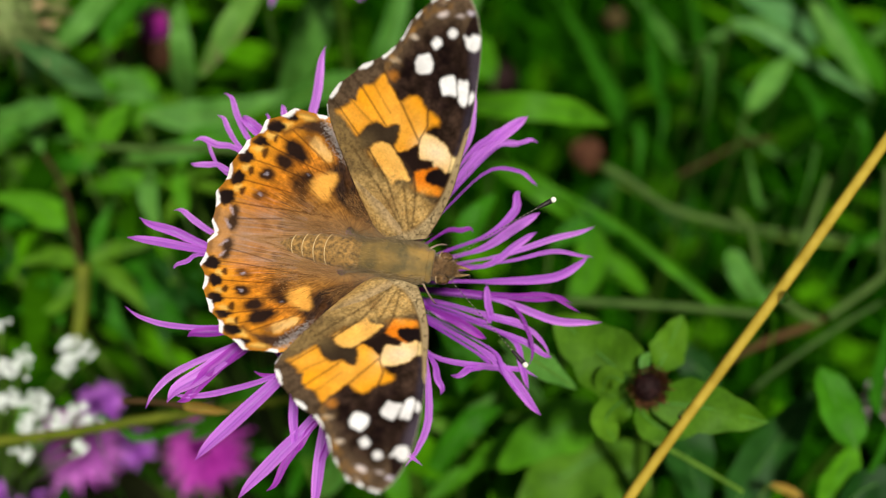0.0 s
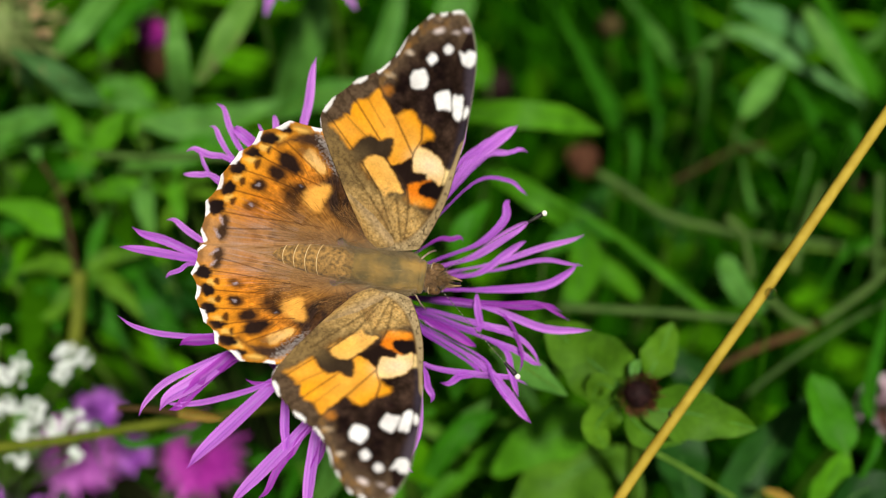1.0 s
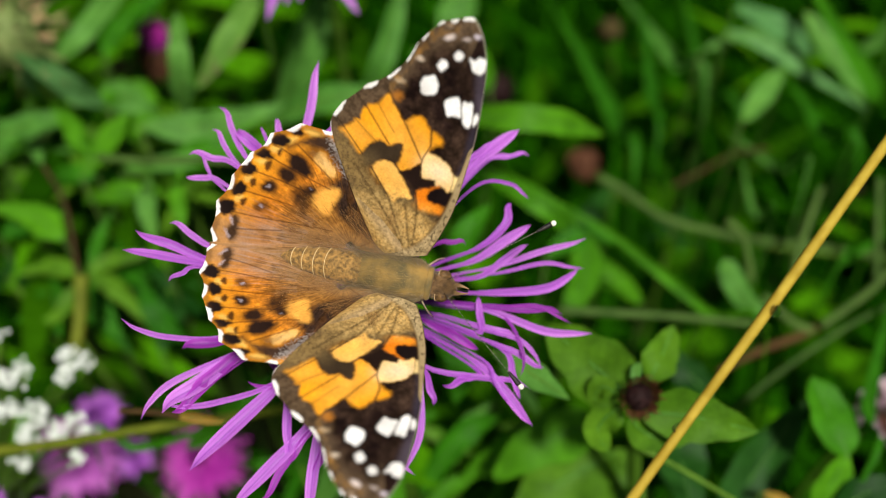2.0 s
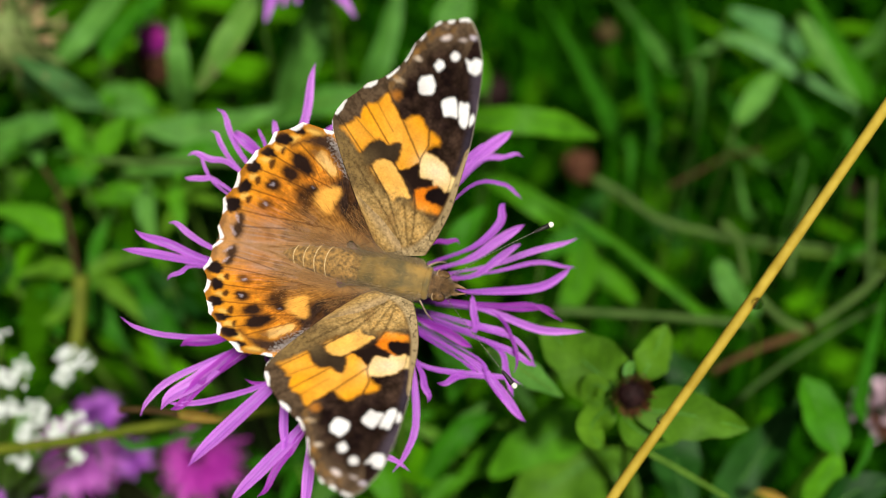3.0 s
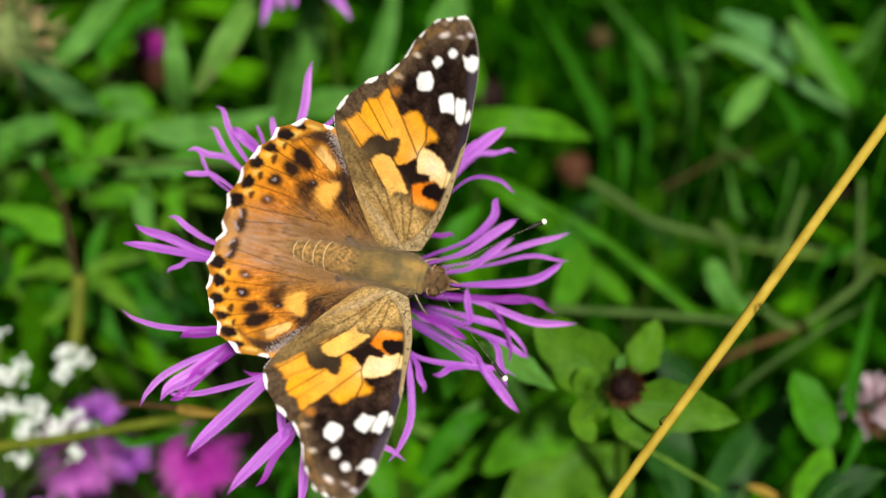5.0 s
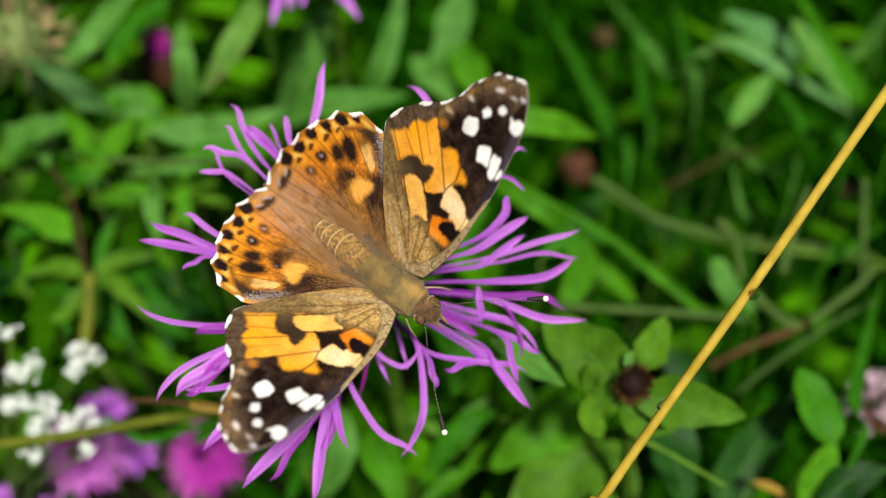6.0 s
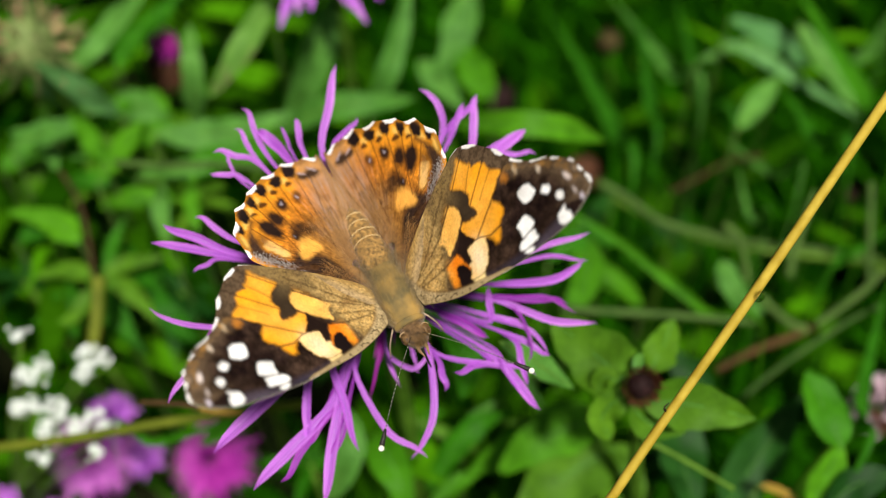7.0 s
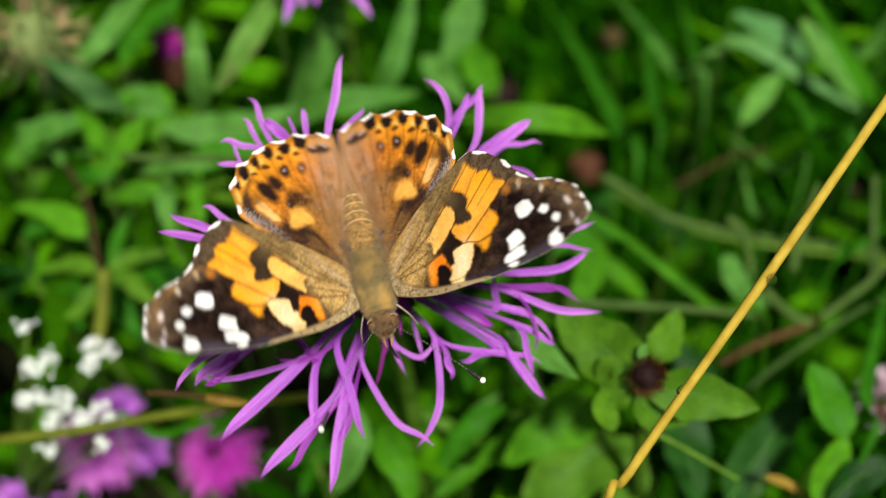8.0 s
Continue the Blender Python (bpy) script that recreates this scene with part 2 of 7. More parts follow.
def ribbon(bm, points, width, face, fold=0.25, count=12, profile=None, twist=0.0, across=2, wave=0.0):
    """A leaf or petal: a strip along the points, folded along its middle. profile(u): its share of the width."""
    line = bezier(points, count)
    uv = bm.loops.layers.uv.verify()
    rows = []
    phase = rng.random() * 6
    for k, p in enumerate(line):
        u = k / (count - 1)
        along = (line[min(k + 1, count - 1)] - line[max(k - 1, 0)]).normalized()
        side = along.cross(Vector(face))
        side = side.normalized() if side.length > 1e-6 else along.orthogonal().normalized()
        if twist:
            side = Matrix.Rotation(twist * u, 3, along) @ side
        up = side.cross(along)
        w = 0.5 * width * (profile(u) if profile else math.sin(math.pi * min(0.98, max(0.04, u))) ** 0.7)
        row = []
        for j in range(-across, across + 1):
            s = j / across
            lift = abs(s) * fold * w + wave * w * math.sin(9 * u + phase + 2 * s)
            row.append(bm.verts.new(p + side * (w * s) + up * lift))
        rows.append(row)
    for a, b in zip(rows, rows[1:]):
        for j in range(2 * across):
            f = bm.faces.new((a[j], a[j + 1], b[j + 1], b[j]))
            k = rows.index(a)
            for loop, (s, u) in zip(f.loops, ((j, k), (j + 1, k), (j + 1, k + 1), (j, k + 1))):
                loop[uv].uv = (s / (2 * across), u / (count - 1))


def tube(bm, points, r0, r1, count=12, sides=6, caps=True, bulge=None):
    line = bezier(points, count)
    rings = []
    for k, p in enumerate(line):
        u = k / (count - 1)
        along = (line[min(k + 1, count - 1)] - line[max(k - 1, 0)]).normalized()
        a = along.orthogonal().normalized() if k == 0 else (a - along * a.dot(along)).normalized()
        b = along.cross(a)
        r = r0 + (r1 - r0) * u
        if bulge:
            r *= bulge(u)
        rings.append([bm.verts.new(p + (a * math.cos(2 * math.pi * s / sides) + b * math.sin(2 * math.pi * s / sides)) * r) for s in range(sides)])
    for p, q in zip(rings, rings[1:]):
        for s in range(sides):
            bm.faces.new((p[s], p[(s + 1) % sides], q[(s + 1) % sides], q[s]))
    if caps:
        bm.faces.new(rings[0][::-1])
        bm.faces.new(rings[-1])


def solid(bm, rows, sides=20, squash=1.0):
    """A body turned about the x axis from rows of (x, radius, lift)."""
    rings = []
    for x, r, lift in rows:
        rings.append([bm.verts.new(Vector((x, math.cos(2 * math.pi * s / sides) * r, lift + math.sin(2 * math.pi * s / sides) * r * squash)) * MM) for s in range(sides)])
    for p, q in zip(rings, rings[1:]):
        for s in range(sides):
            bm.faces.new((p[s], p[(s + 1) % sides], q[(s + 1) % sides], q[s]))
    bm.faces.new(rings[0][::-1])
    bm.faces.new(rings[-1])


def ball(bm, centre, radii, seg=12, rings=8):
    c, out = Vector(centre), []
    for i in range(rings + 1):
        t = math.pi * i / rings
        out.append([bm.verts.new(c + Vector((radii[0] * math.sin(t) * math.cos(2 * math.pi * j / seg), radii[1] * math.sin(t) * math.sin(2 * math.pi * j / seg), radii[2] * math.cos(t)))) for j in range(seg)] if 0 < i < rings else [bm.verts.new(c + Vector((0, 0, radii[2] * math.cos(t))))])
    for a, b in zip(out, out[1:]):
        for j in range(seg):
            k = (j + 1) % seg
            if len(a) == 1:
                bm.faces.new((a[0], b[j], b[k]))
            elif len(b) == 1:
                bm.faces.new((a[j], b[0], a[k]))
            else:
                bm.faces.new((a[j], b[j], b[k], a[k]))


def thing(name, at, label, category, group=""):
    e = new(name)
    e.empty_display_size = 0.005
    e.location = at
    tagged(e, label, category, group)
    return e


def local(points, base):
    return [V(p) - base for p in points]


FACE = (0.05, -0.55, 0.83)


# ---- ground ----
def ground():
    bm = bmesh.new()
    xs = [-60, -8, -1.5] + [k * 0.03 for k in range(-16, 17)] + [1.5, 8, 60]
    ys = [-60, -8, -1.5] + [k * 0.03 for k in range(-10, 23)] + [2.0, 8, 60]
    grid = [[bm.verts.new((x, y, 0.006 * noise.noise(Vector((x * 18, y * 18, 0))) if abs(x) < 1 and abs(y) < 1 else 0)) for x in xs] for y in ys]
    for a, b in zip(grid, grid[1:]):
        for k in range(len(xs) - 1):
            bm.faces.new((a[k], a[k + 1], b[k + 1], b[k]))
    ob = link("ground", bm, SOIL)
    tagged(ob, "near-black meadow soil, plant shade put into its colour", "ground", kind="structure")


ground()


# ---- the butterfly ----
BODY = [
    (0, (-0.01007, -0.00451, 0.20458), (31.22, -2.81, -13.91), (42.2, 43.4, 0.9, -0.3, 0.4)),
    (0.5, (-0.00994, -0.00478, 0.20467), (32.62, -1.16, -12.82), (41.5, 44.9, 1.5, 0.2, 0.7)),
    (1, (-0.00995, -0.00472, 0.20480), (36.06, 0.36, -11.84), (37.9, 48.4, 2.0, 0.4, 0.7)),
    (1.5, (-0.00977, -0.00490, 0.20494), (37.55, 1.37, -12.19), (37.0, 50.3, 2.5, 0.7, 0.7)),
    (2.2, (-0.00915, -0.00509, 0.20508), (33.74, -0.45, -15.18), (39.8, 47.5, 2.0, 0.9, 0.5)),
    (3, (-0.00873, -0.00522, 0.20517), (31.25, -1.77, -17.11), (41.7, 45.5, 1.6, 1.1, 0.4)),
    (3.5, (-0.00859, -0.00478, 0.20482), (30.83, -2.78, -16.72), (43.6, 47.3, 1.0, -0.2, 0.6)),
    (4, (-0.00840, -0.00540, 0.20538), (31.31, -2.65, -17.00), (41.1, 43.7, 1.6, 1.3, 0.7)),
    (4.5, (-0.00854, -0.00520, 0.20472), (30.03, -3.08, -17.48), (41.1, 41.9, 1.1, 0.5, 0.7)),
    (4.7, (-0.00854, -0.00520, 0.20472), (30.03, -3.08, -17.48), (41.1, 33.9, 1.1, 0.5, 0.7)),
    (5.3, (-0.00856, -0.00556, 0.20522), (31.75, -2.61, -23.87), (40.2, 45.2, 0.2, -0.2, 0.7)),
    (5.8, (-0.00859, -0.00639, 0.20637), (35.48, -0.80, -38.70), (38.0, 53.0, -2.0, -1.7, 0.5)),
    (6, (-0.00855, -0.00578, 0.20559), (30.47, 3.89, -42.64), (41.1, 51.1, 0.2, -1.5, -0.3)),
    (6.2, (-0.00855, -0.00578, 0.20559), (30.47, 3.89, -42.64), (41.1, 51.1, 0.2, -1.5, -0.3)),
    (6.3, (-0.00824, -0.00524, 0.20551), (22.09, 6.79, -50.76), (44.8, 48.7, -0.1, -2.1, -0.6)),
    (6.4, (-0.00812, -0.00616, 0.20668), (17.88, 5.39, -53.31), (49.6, 45.7, -2.0, -0.7, -0.3)),
    (6.5, (-0.00781, -0.00449, 0.20540), (9.95, 8.75, -62.55), (49.8, 45.4, -0.6, -2.9, -0.8)),
    (6.6, (-0.00737, -0.00655, 0.20689), (14.85, 9.66, -62.92), (48.2, 50.4, -1.8, -3.7, -1.7)),
    (6.75, (-0.00768, -0.00622, 0.20630), (13.07, 9.53, -63.17), (58.1, 50.3, 1.0, -6.8, -2.7)),
    (6.9, (-0.00799, -0.00588, 0.20570), (11.29, 9.38, -63.42), (50.1, 42.3, -4.3, -6.0, -3.6)),
    (7, (-0.00799, -0.00588, 0.20570), (11.29, 9.38, -63.42), (50.1, 42.3, -4.3, -6.0, -3.6)),
    (7.1, (-0.00819, -0.00537, 0.20560), (10.07, 8.64, -64.97), (48.8, 42.4, -1.3, -2.5, -3.8)),
    (7.2, (-0.00840, -0.00486, 0.20550), (8.87, 7.87, -66.51), (47.5, 42.6, -4.3, -5.0, -3.9)),
    (7.3, (-0.00850, -0.00460, 0.20545), (8.28, 7.47, -67.27), (46.8, 42.7, -4.3, -4.8, -4.0)),
    (7.4, (-0.00863, -0.00418, 0.20531), (0.15, 7.38, -69.50), (53.5, 37.8, -3.7, -4.5, -3.2)),
    (7.5, (-0.00846, -0.00418, 0.20572), (0.65, 6.93, -76.81), (47.9, 46.5, -4.5, -5.7, -3.4)),
    (7.6, (-0.00857, -0.00448, 0.20574), (4.69, 7.57, -78.38), (43.3, 49.8, -5.2, -7.1, -3.6)),
    (7.8, (-0.00928, -0.00557, 0.20606), (7.83, 8.04, -77.66), (43.8, 50.2, -5.0, -7.2, -4.0)),
    (7.9, (-0.00963, -0.00485, 0.20543), (7.53, 9.09, -77.00), (43.9, 46.2, -5.0, -6.8, -3.9)),
    (8, (-0.01003, -0.00533, 0.20580), (11.23, 10.59, -75.37), (39.3, 50.1, -4.3, -6.9, -3.6)),
]
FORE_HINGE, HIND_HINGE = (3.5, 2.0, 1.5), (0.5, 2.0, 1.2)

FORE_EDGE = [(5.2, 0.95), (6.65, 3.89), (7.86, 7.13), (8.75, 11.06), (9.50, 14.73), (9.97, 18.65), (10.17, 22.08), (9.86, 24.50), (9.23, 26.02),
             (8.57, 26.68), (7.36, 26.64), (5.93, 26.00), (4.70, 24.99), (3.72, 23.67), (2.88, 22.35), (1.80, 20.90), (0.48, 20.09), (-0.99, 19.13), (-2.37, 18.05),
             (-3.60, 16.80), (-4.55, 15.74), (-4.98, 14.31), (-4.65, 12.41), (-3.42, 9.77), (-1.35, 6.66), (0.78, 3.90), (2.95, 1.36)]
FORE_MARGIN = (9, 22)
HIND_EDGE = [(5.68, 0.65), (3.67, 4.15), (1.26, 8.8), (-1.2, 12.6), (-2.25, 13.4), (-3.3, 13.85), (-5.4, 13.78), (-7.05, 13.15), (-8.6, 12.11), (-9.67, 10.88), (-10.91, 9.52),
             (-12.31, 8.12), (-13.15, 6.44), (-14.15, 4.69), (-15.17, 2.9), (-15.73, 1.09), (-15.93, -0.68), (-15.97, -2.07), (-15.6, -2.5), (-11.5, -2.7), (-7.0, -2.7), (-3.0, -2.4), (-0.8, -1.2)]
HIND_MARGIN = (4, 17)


def smooth_loop(points, per):
    """An open outline through the points."""
    return np.array([p[:2] for p in bezier([(a, b, 0) for a, b in points], (len(points) - 1) * per + 1)])


def wobble(p, size, amount, seed):
    """Moves points a little, for ragged borders."""
    s = np.array([[1.7, 2.9], [-2.3, 1.9], [3.1, -1.3], [0.9, 3.7]]) / size
    out = p.copy()
    for k, (a, b) in enumerate(s):
        ph = p[:, 0] * a + p[:, 1] * b + seed * (k + 1.3)
        out[:, 0] += amount * np.sin(ph + 1.1 * k) / 2
        out[:, 1] += amount * np.cos(ph * 1.13 - k) / 2
    return out


def inside(p, poly):
    """Signed distance to a rounded polygon, positive within."""
    q = np.array(poly)
    a, b, c, d = np.roll(q, 1, 0), q, np.roll(q, -1, 0), np.roll(q, -2, 0)
    q = np.stack([0.5 * (2 * b + (c - a) * w + (2 * a - 5 * b + 4 * c - d) * w * w + (3 * b - a - 3 * c + d) * w**3) for w in (0, 0.33, 0.67)], 1).reshape(-1, 2)
    d = np.full(len(p), 1e9)
    odd = np.zeros(len(p), bool)
    for a, b in zip(q, np.roll(q, -1, 0)):
        e, w = b - a, p - a
        t = np.clip((w @ e) / (e @ e), 0, 1)
        d = np.minimum(d, np.hypot(*(w - t[:, None] * e).T))
        cross = ((a[1] > p[:, 1]) != (b[1] > p[:, 1])) & (p[:, 0] < (b[0] - a[0]) * (p[:, 1] - a[1]) / (b[1] - a[1] + 1e-12) + a[0])
        odd ^= cross
    return np.where(odd, d, -d)


def oval(p, c, long_end, short_end):
    """Signed distance to an oval, given by its middle and the ends of its half axes."""
    c = np.array(c)
    u, v = np.array(long_end) - c, np.array(short_end) - c
    lu, lv = np.hypot(*u), np.hypot(*v)
    w = p - c
    r = np.sqrt((w @ u / lu**2) ** 2 + (w @ v / lv**2) ** 2)
    return (1 - r) * min(lu, lv)


def streak(p, a, b, half):
    a, b = np.array(a), np.array(b)
    e, w = b - a, p - a
    t = np.clip((w @ e) / (e @ e), 0, 1)
    return half - np.hypot(*(w - t[:, None] * e).T)


def lay(col, d, colour, soft=0.12, amount=1.0):
    m = np.clip(d / soft * 0.5 + 0.5, 0, 1)
    m = (m * m * (3 - 2 * m) * amount)[:, None]
    return col * (1 - m) + np.array(colour) * m


DARK, ORANGE, WHITE = (0.013, 0.007, 0.006), (0.90, 0.36, 0.012), (0.88, 0.88, 0.86)
TAWNY, RED, GOLD = (0.42, 0.25, 0.07), (0.82, 0.22, 0.010), (0.90, 0.49, 0.11)


def mottle(p, size, seed):
    """Smooth random blotches between -1 and 1."""
    table = np.random.RandomState(seed).uniform(-1, 1, (64, 64))
    q = p / size + 200.3
    i = np.floor(q).astype(int)
    w = q - i
    w = w * w * (3 - 2 * w)
    a, b = i[:, 0] % 64, i[:, 1] % 64
    c, d = (a + 1) % 64, (b + 1) % 64
    low = table[a, b] * (1 - w[:, 0]) + table[c, b] * w[:, 0]
    return low * (1 - w[:, 1]) + (table[a, d] * (1 - w[:, 0]) + table[c, d] * w[:, 0]) * w[:, 1]


def rays(p, seed):
    """Streaks that run out from the hinge like combed hair."""
    far, angle = np.hypot(*p.T), np.arctan2(p[:, 1], p[:, 0])
    out = 0
    for k, n in enumerate((70, 150, 320)):
        out = out + mottle(np.stack([angle * n / math.pi, far / (2.6 - 0.6 * k)], 1), 1.0, seed + k) * (0.5, 0.55, 0.5)[k]
    return out


def bend(p, points, half):
    """Distance within a line through several points."""
    return np.max([streak(p, a, b, half) for a, b in zip(points, points[1:])], 0)


def fore_colours(p, edge, share):
    """share: 0 at the hinge to 1 at the edge; edge: place along the outline, in points of FORE_EDGE."""
    r = wobble(wobble(p, 0.36, 0.035, 2.0), 0.13, 0.012, 4.0)
    n = len(p)
    far = np.hypot(*p.T)
    rim = (1 - share) * far
    col = np.tile(np.array(DARK), (n, 1)).astype(float)
    brown = np.clip(0.5 + 0.6 * mottle(p, 2.3, 51) + 0.5 * mottle(p, 0.9, 52), 0, 1.3)
    col += (brown * 0.021)[:, None] * np.array((1.0, 0.60, 0.34))
    col *= (1 + 0.40 * mottle(p, 0.8, 3) + 0.35 * mottle(p, 0.26, 4))[:, None]
    # browner, dusty outer border with faint darker veins across it
    dusty = np.where((edge > 7.5) & (edge < 14.5), 2.4 - rim, np.where((edge >= 14.5) & (edge < 21.5), 2.9 - rim, -3))
    col = lay(col, dusty + 0.5 * mottle(p, 0.7, 53), (0.125, 0.083, 0.047), 1.6, 0.72)
    col *= (1 + 0.35 * mottle(p, 0.6, 33) + 0.35 * mottle(p, 0.22, 34))[:, None]
    col = lay(col, np.where((edge > 9.5) & (edge < 15.5), 0.55 - np.abs(rim - 1.15), -1) + 0.5 * mottle(p, 0.5, 54) - 0.3, (0.26, 0.135, 0.035), 0.3, 0.4)
    # tawny scales round the root
    root = 7.1 + 0.5 * mottle(p, 0.8, 55) + 0.4 * np.sin(p[:, 1] * 3 + p[:, 0]) - far
    col = lay(col, root, TAWNY, 1.0)
    col *= (1 + 0.30 * rays(p, 20) * np.clip((10 - far) / 3, 0, 1))[:, None]
    # orange fields between the veins
    col = lay(col, inside(r, [(-4.07, 13.83), (-3.34, 14.33), (-2.45, 14.93), (-2.14, 15.18), (-0.14, 13.22), (-0.5, 13.15), (-1.0, 12.7), (-1.38, 12.0), (-1.89, 11.66), (-2.5, 12.41), (-3.24, 13.38)]), ORANGE, 0.35)
    col = lay(col, inside(r, [(-2.14, 15.18), (-1.76, 15.36), (-1.69, 15.91), (-1.02, 16.69), (1.17, 13.24), (0.63, 13.34), (0.11, 13.45), (-0.14, 13.22)]), ORANGE, 0.2)
    col = lay(col, inside(r, [(-1.02, 16.69), (0.01, 17.26), (0.71, 18.13), (1.24, 18.42), (1.47, 17.65), (1.95, 16.96), (2.47, 16.04), (2.83, 15.49), (4.36, 12.04), (4.23, 11.63), (3.4, 10.91), (2.62, 10.43),
                              (2.1, 10.65), (1.98, 11.34), (2.28, 11.89), (2.35, 12.47), (2.59, 13.31), (2.12, 13.55), (1.54, 13.23), (1.17, 13.17)]), ORANGE, 0.25)
    col = lay(col, inside(r, [(2.83, 15.49), (3.0, 15.94), (3.4, 16.35), (3.97, 16.61), (4.5, 16.46), (4.89, 15.76), (5.2, 15.18), (5.22, 13.65), (5.04, 13.02), (4.53, 12.25), (4.35, 12.09)]), ORANGE, 0.3)
    col = lay(col, inside(r, [(5.37, 15.08), (6.01, 14.87), (6.42, 14.33), (6.31, 13.82), (5.8, 13.76), (5.33, 13.51)]), ORANGE, 0.35, 0.9)
    col = lay(col, inside(r, [(1.43, 18.56), (2.1, 18.83), (2.47, 18.49), (2.06, 17.86), (1.54, 18.06)]), (0.55, 0.20, 0.02), 0.4, 0.65)
    # lighter middles of the fields
    col = lay(col, oval(r, (2.35, 13.9), (3.5, 11.6), (1.2, 13.5)), GOLD, 2.2, 0.5 * (col[:, 0] > 0.5))
    col = lay(col, oval(r, (-1.9, 13.7), (-0.6, 13.3), (-2.2, 12.9)), GOLD, 1.6, 0.4 * (col[:, 0] > 0.5))
    col = lay(col, oval(r, (4.55, 13.4), (4.5, 12.4), (5.1, 13.4)), GOLD, 1.0, 0.5 * (col[:, 0] > 0.5))
    # pale oblong in the cell
    col = lay(col, inside(r, [(-0.62, 10.42), (-0.23, 11.01), (0.56, 11.44), (1.33, 11.31), (1.8, 10.93), (2.09, 10.38), (2.56, 9.56), (3.08, 8.4), (3.4, 7.62), (3.21, 7.39), (2.47, 7.37), (1.92, 7.09), (1.6, 6.67),
                              (1.07, 7.2), (0.68, 8.03), (0.21, 8.8), (-0.33, 9.52), (-0.69, 9.96)]), GOLD, 0.22)
    col = lay(col, oval(r, (0.3, 9.6), (-0.3, 10.6), (0.8, 10.0)), ORANGE, 1.2, 0.35)
    # cream spot towards the front edge
    col = lay(col, inside(r, [(4.41, 12.16), (4.7, 12.66), (4.99, 12.89), (5.4, 12.77), (5.99, 12.64), (6.59, 12.21), (6.99, 11.97), (7.28, 11.4), (7.52, 10.78), (7.53, 10.15), (7.27, 8.95), (6.99, 8.85), (6.53, 9.31),
                              (5.93, 9.41), (5.68, 9.75), (5.74, 10.02), (5.02, 10.0), (4.48, 10.03), (4.35, 10.77), (4.41, 11.54)]), (0.90, 0.55, 0.18), 0.22)
    col = lay(col, oval(r, (6.2, 11.0), (7.1, 10.0), (6.8, 11.9)), (0.92, 0.76, 0.50), 1.6, 0.9 * (col[:, 0] > 0.5))
    col = lay(col, inside(r, [(7.64, 10.68), (7.98, 10.58), (8.42, 10.76), (7.96, 9.25), (7.44, 8.97), (7.54, 9.84)]), (0.80, 0.60, 0.26), 0.2)
    # red field, black wedge and black eye
    col = lay(col, inside(r, [(3.95, 8.38), (4.56, 8.84), (5.34, 9.04), (5.93, 9.29), (6.29, 9.28), (6.59, 8.09), (6.55, 7.23), (6.55, 6.63), (6.27, 6.19), (5.68, 6.38), (5.06, 6.47), (4.28, 6.37), (4.02, 7.11)]), RED, 0.3)
    col = lay(col, oval(r, (5.4, 6.7), (6.5, 6.6), (5.4, 6.3)), (0.88, 0.36, 0.03), 0.6, 0.7)
    col = lay(col, inside(r, [(2.2, 10.36), (3.23, 10.8), (4.0, 11.36), (4.3, 11.27), (4.35, 10.14), (4.73, 9.89), (5.62, 9.99), (5.87, 9.72), (5.34, 9.17), (4.43, 8.93), (3.83, 8.56), (3.34, 9.11), (2.8, 9.86)]), (0.016, 0.009, 0.007), 0.2)
    col = lay(col, inside(r, [(5.05, 8.28), (5.46, 8.87), (6.11, 9.18), (6.57, 9.32), (6.88, 8.91), (7.29, 8.71), (7.45, 8.32), (7.19, 7.64), (6.85, 7.2), (6.14, 7.3), (5.36, 7.49), (5.01, 7.83)]), (0.010, 0.006, 0.006), 0.2)
    col = lay(col, inside(r, [(-1.76, 11.49), (-1.38, 12.18), (-0.94, 12.77), (-0.32, 13.25), (0.23, 13.52), (0.63, 13.34), (1.04, 13.03), (1.66, 13.25), (2.24, 13.45), (2.52, 13.12), (2.34, 12.34), (1.98, 11.34), (1.45, 11.46),
                              (0.56, 11.52), (-0.17, 11.15), (-0.67, 10.61), (-1.29, 10.42), (-1.78, 10.66)]), (0.042, 0.028, 0.016), 0.3)
    col = lay(col, oval(r, (-1.2, 11.2), (-0.5, 12.0), (-1.7, 11.7)), (0.14, 0.095, 0.04), 0.8, 0.6)
    col = lay(col, inside(r, [(1.73, 6.73), (2.04, 7.22), (2.77, 7.36), (2.64, 6.93), (2.03, 6.7)]), (0.05, 0.035, 0.02), 0.25, 0.9)
    # dark violet front edge; its bluish gloss is painted into the scale colour
    col = lay(col, inside(r, [(9.28, 20.51), (9.41, 21.38), (10.05, 21.38), (10.22, 19.47), (10.02, 17.62), (9.42, 17.92)]), (0.082, 0.066, 0.092), 0.5, 0.75)
    col = lay(col, inside(r, [(9.01, 15.87), (9.54, 16.16), (9.25, 13.16), (8.65, 10.78), (7.97, 10.77), (8.49, 12.78)]), (0.036, 0.030, 0.046), 0.4, 0.85)
    # white spots
    w = wobble(p, 0.45, 0.03, 2.0)
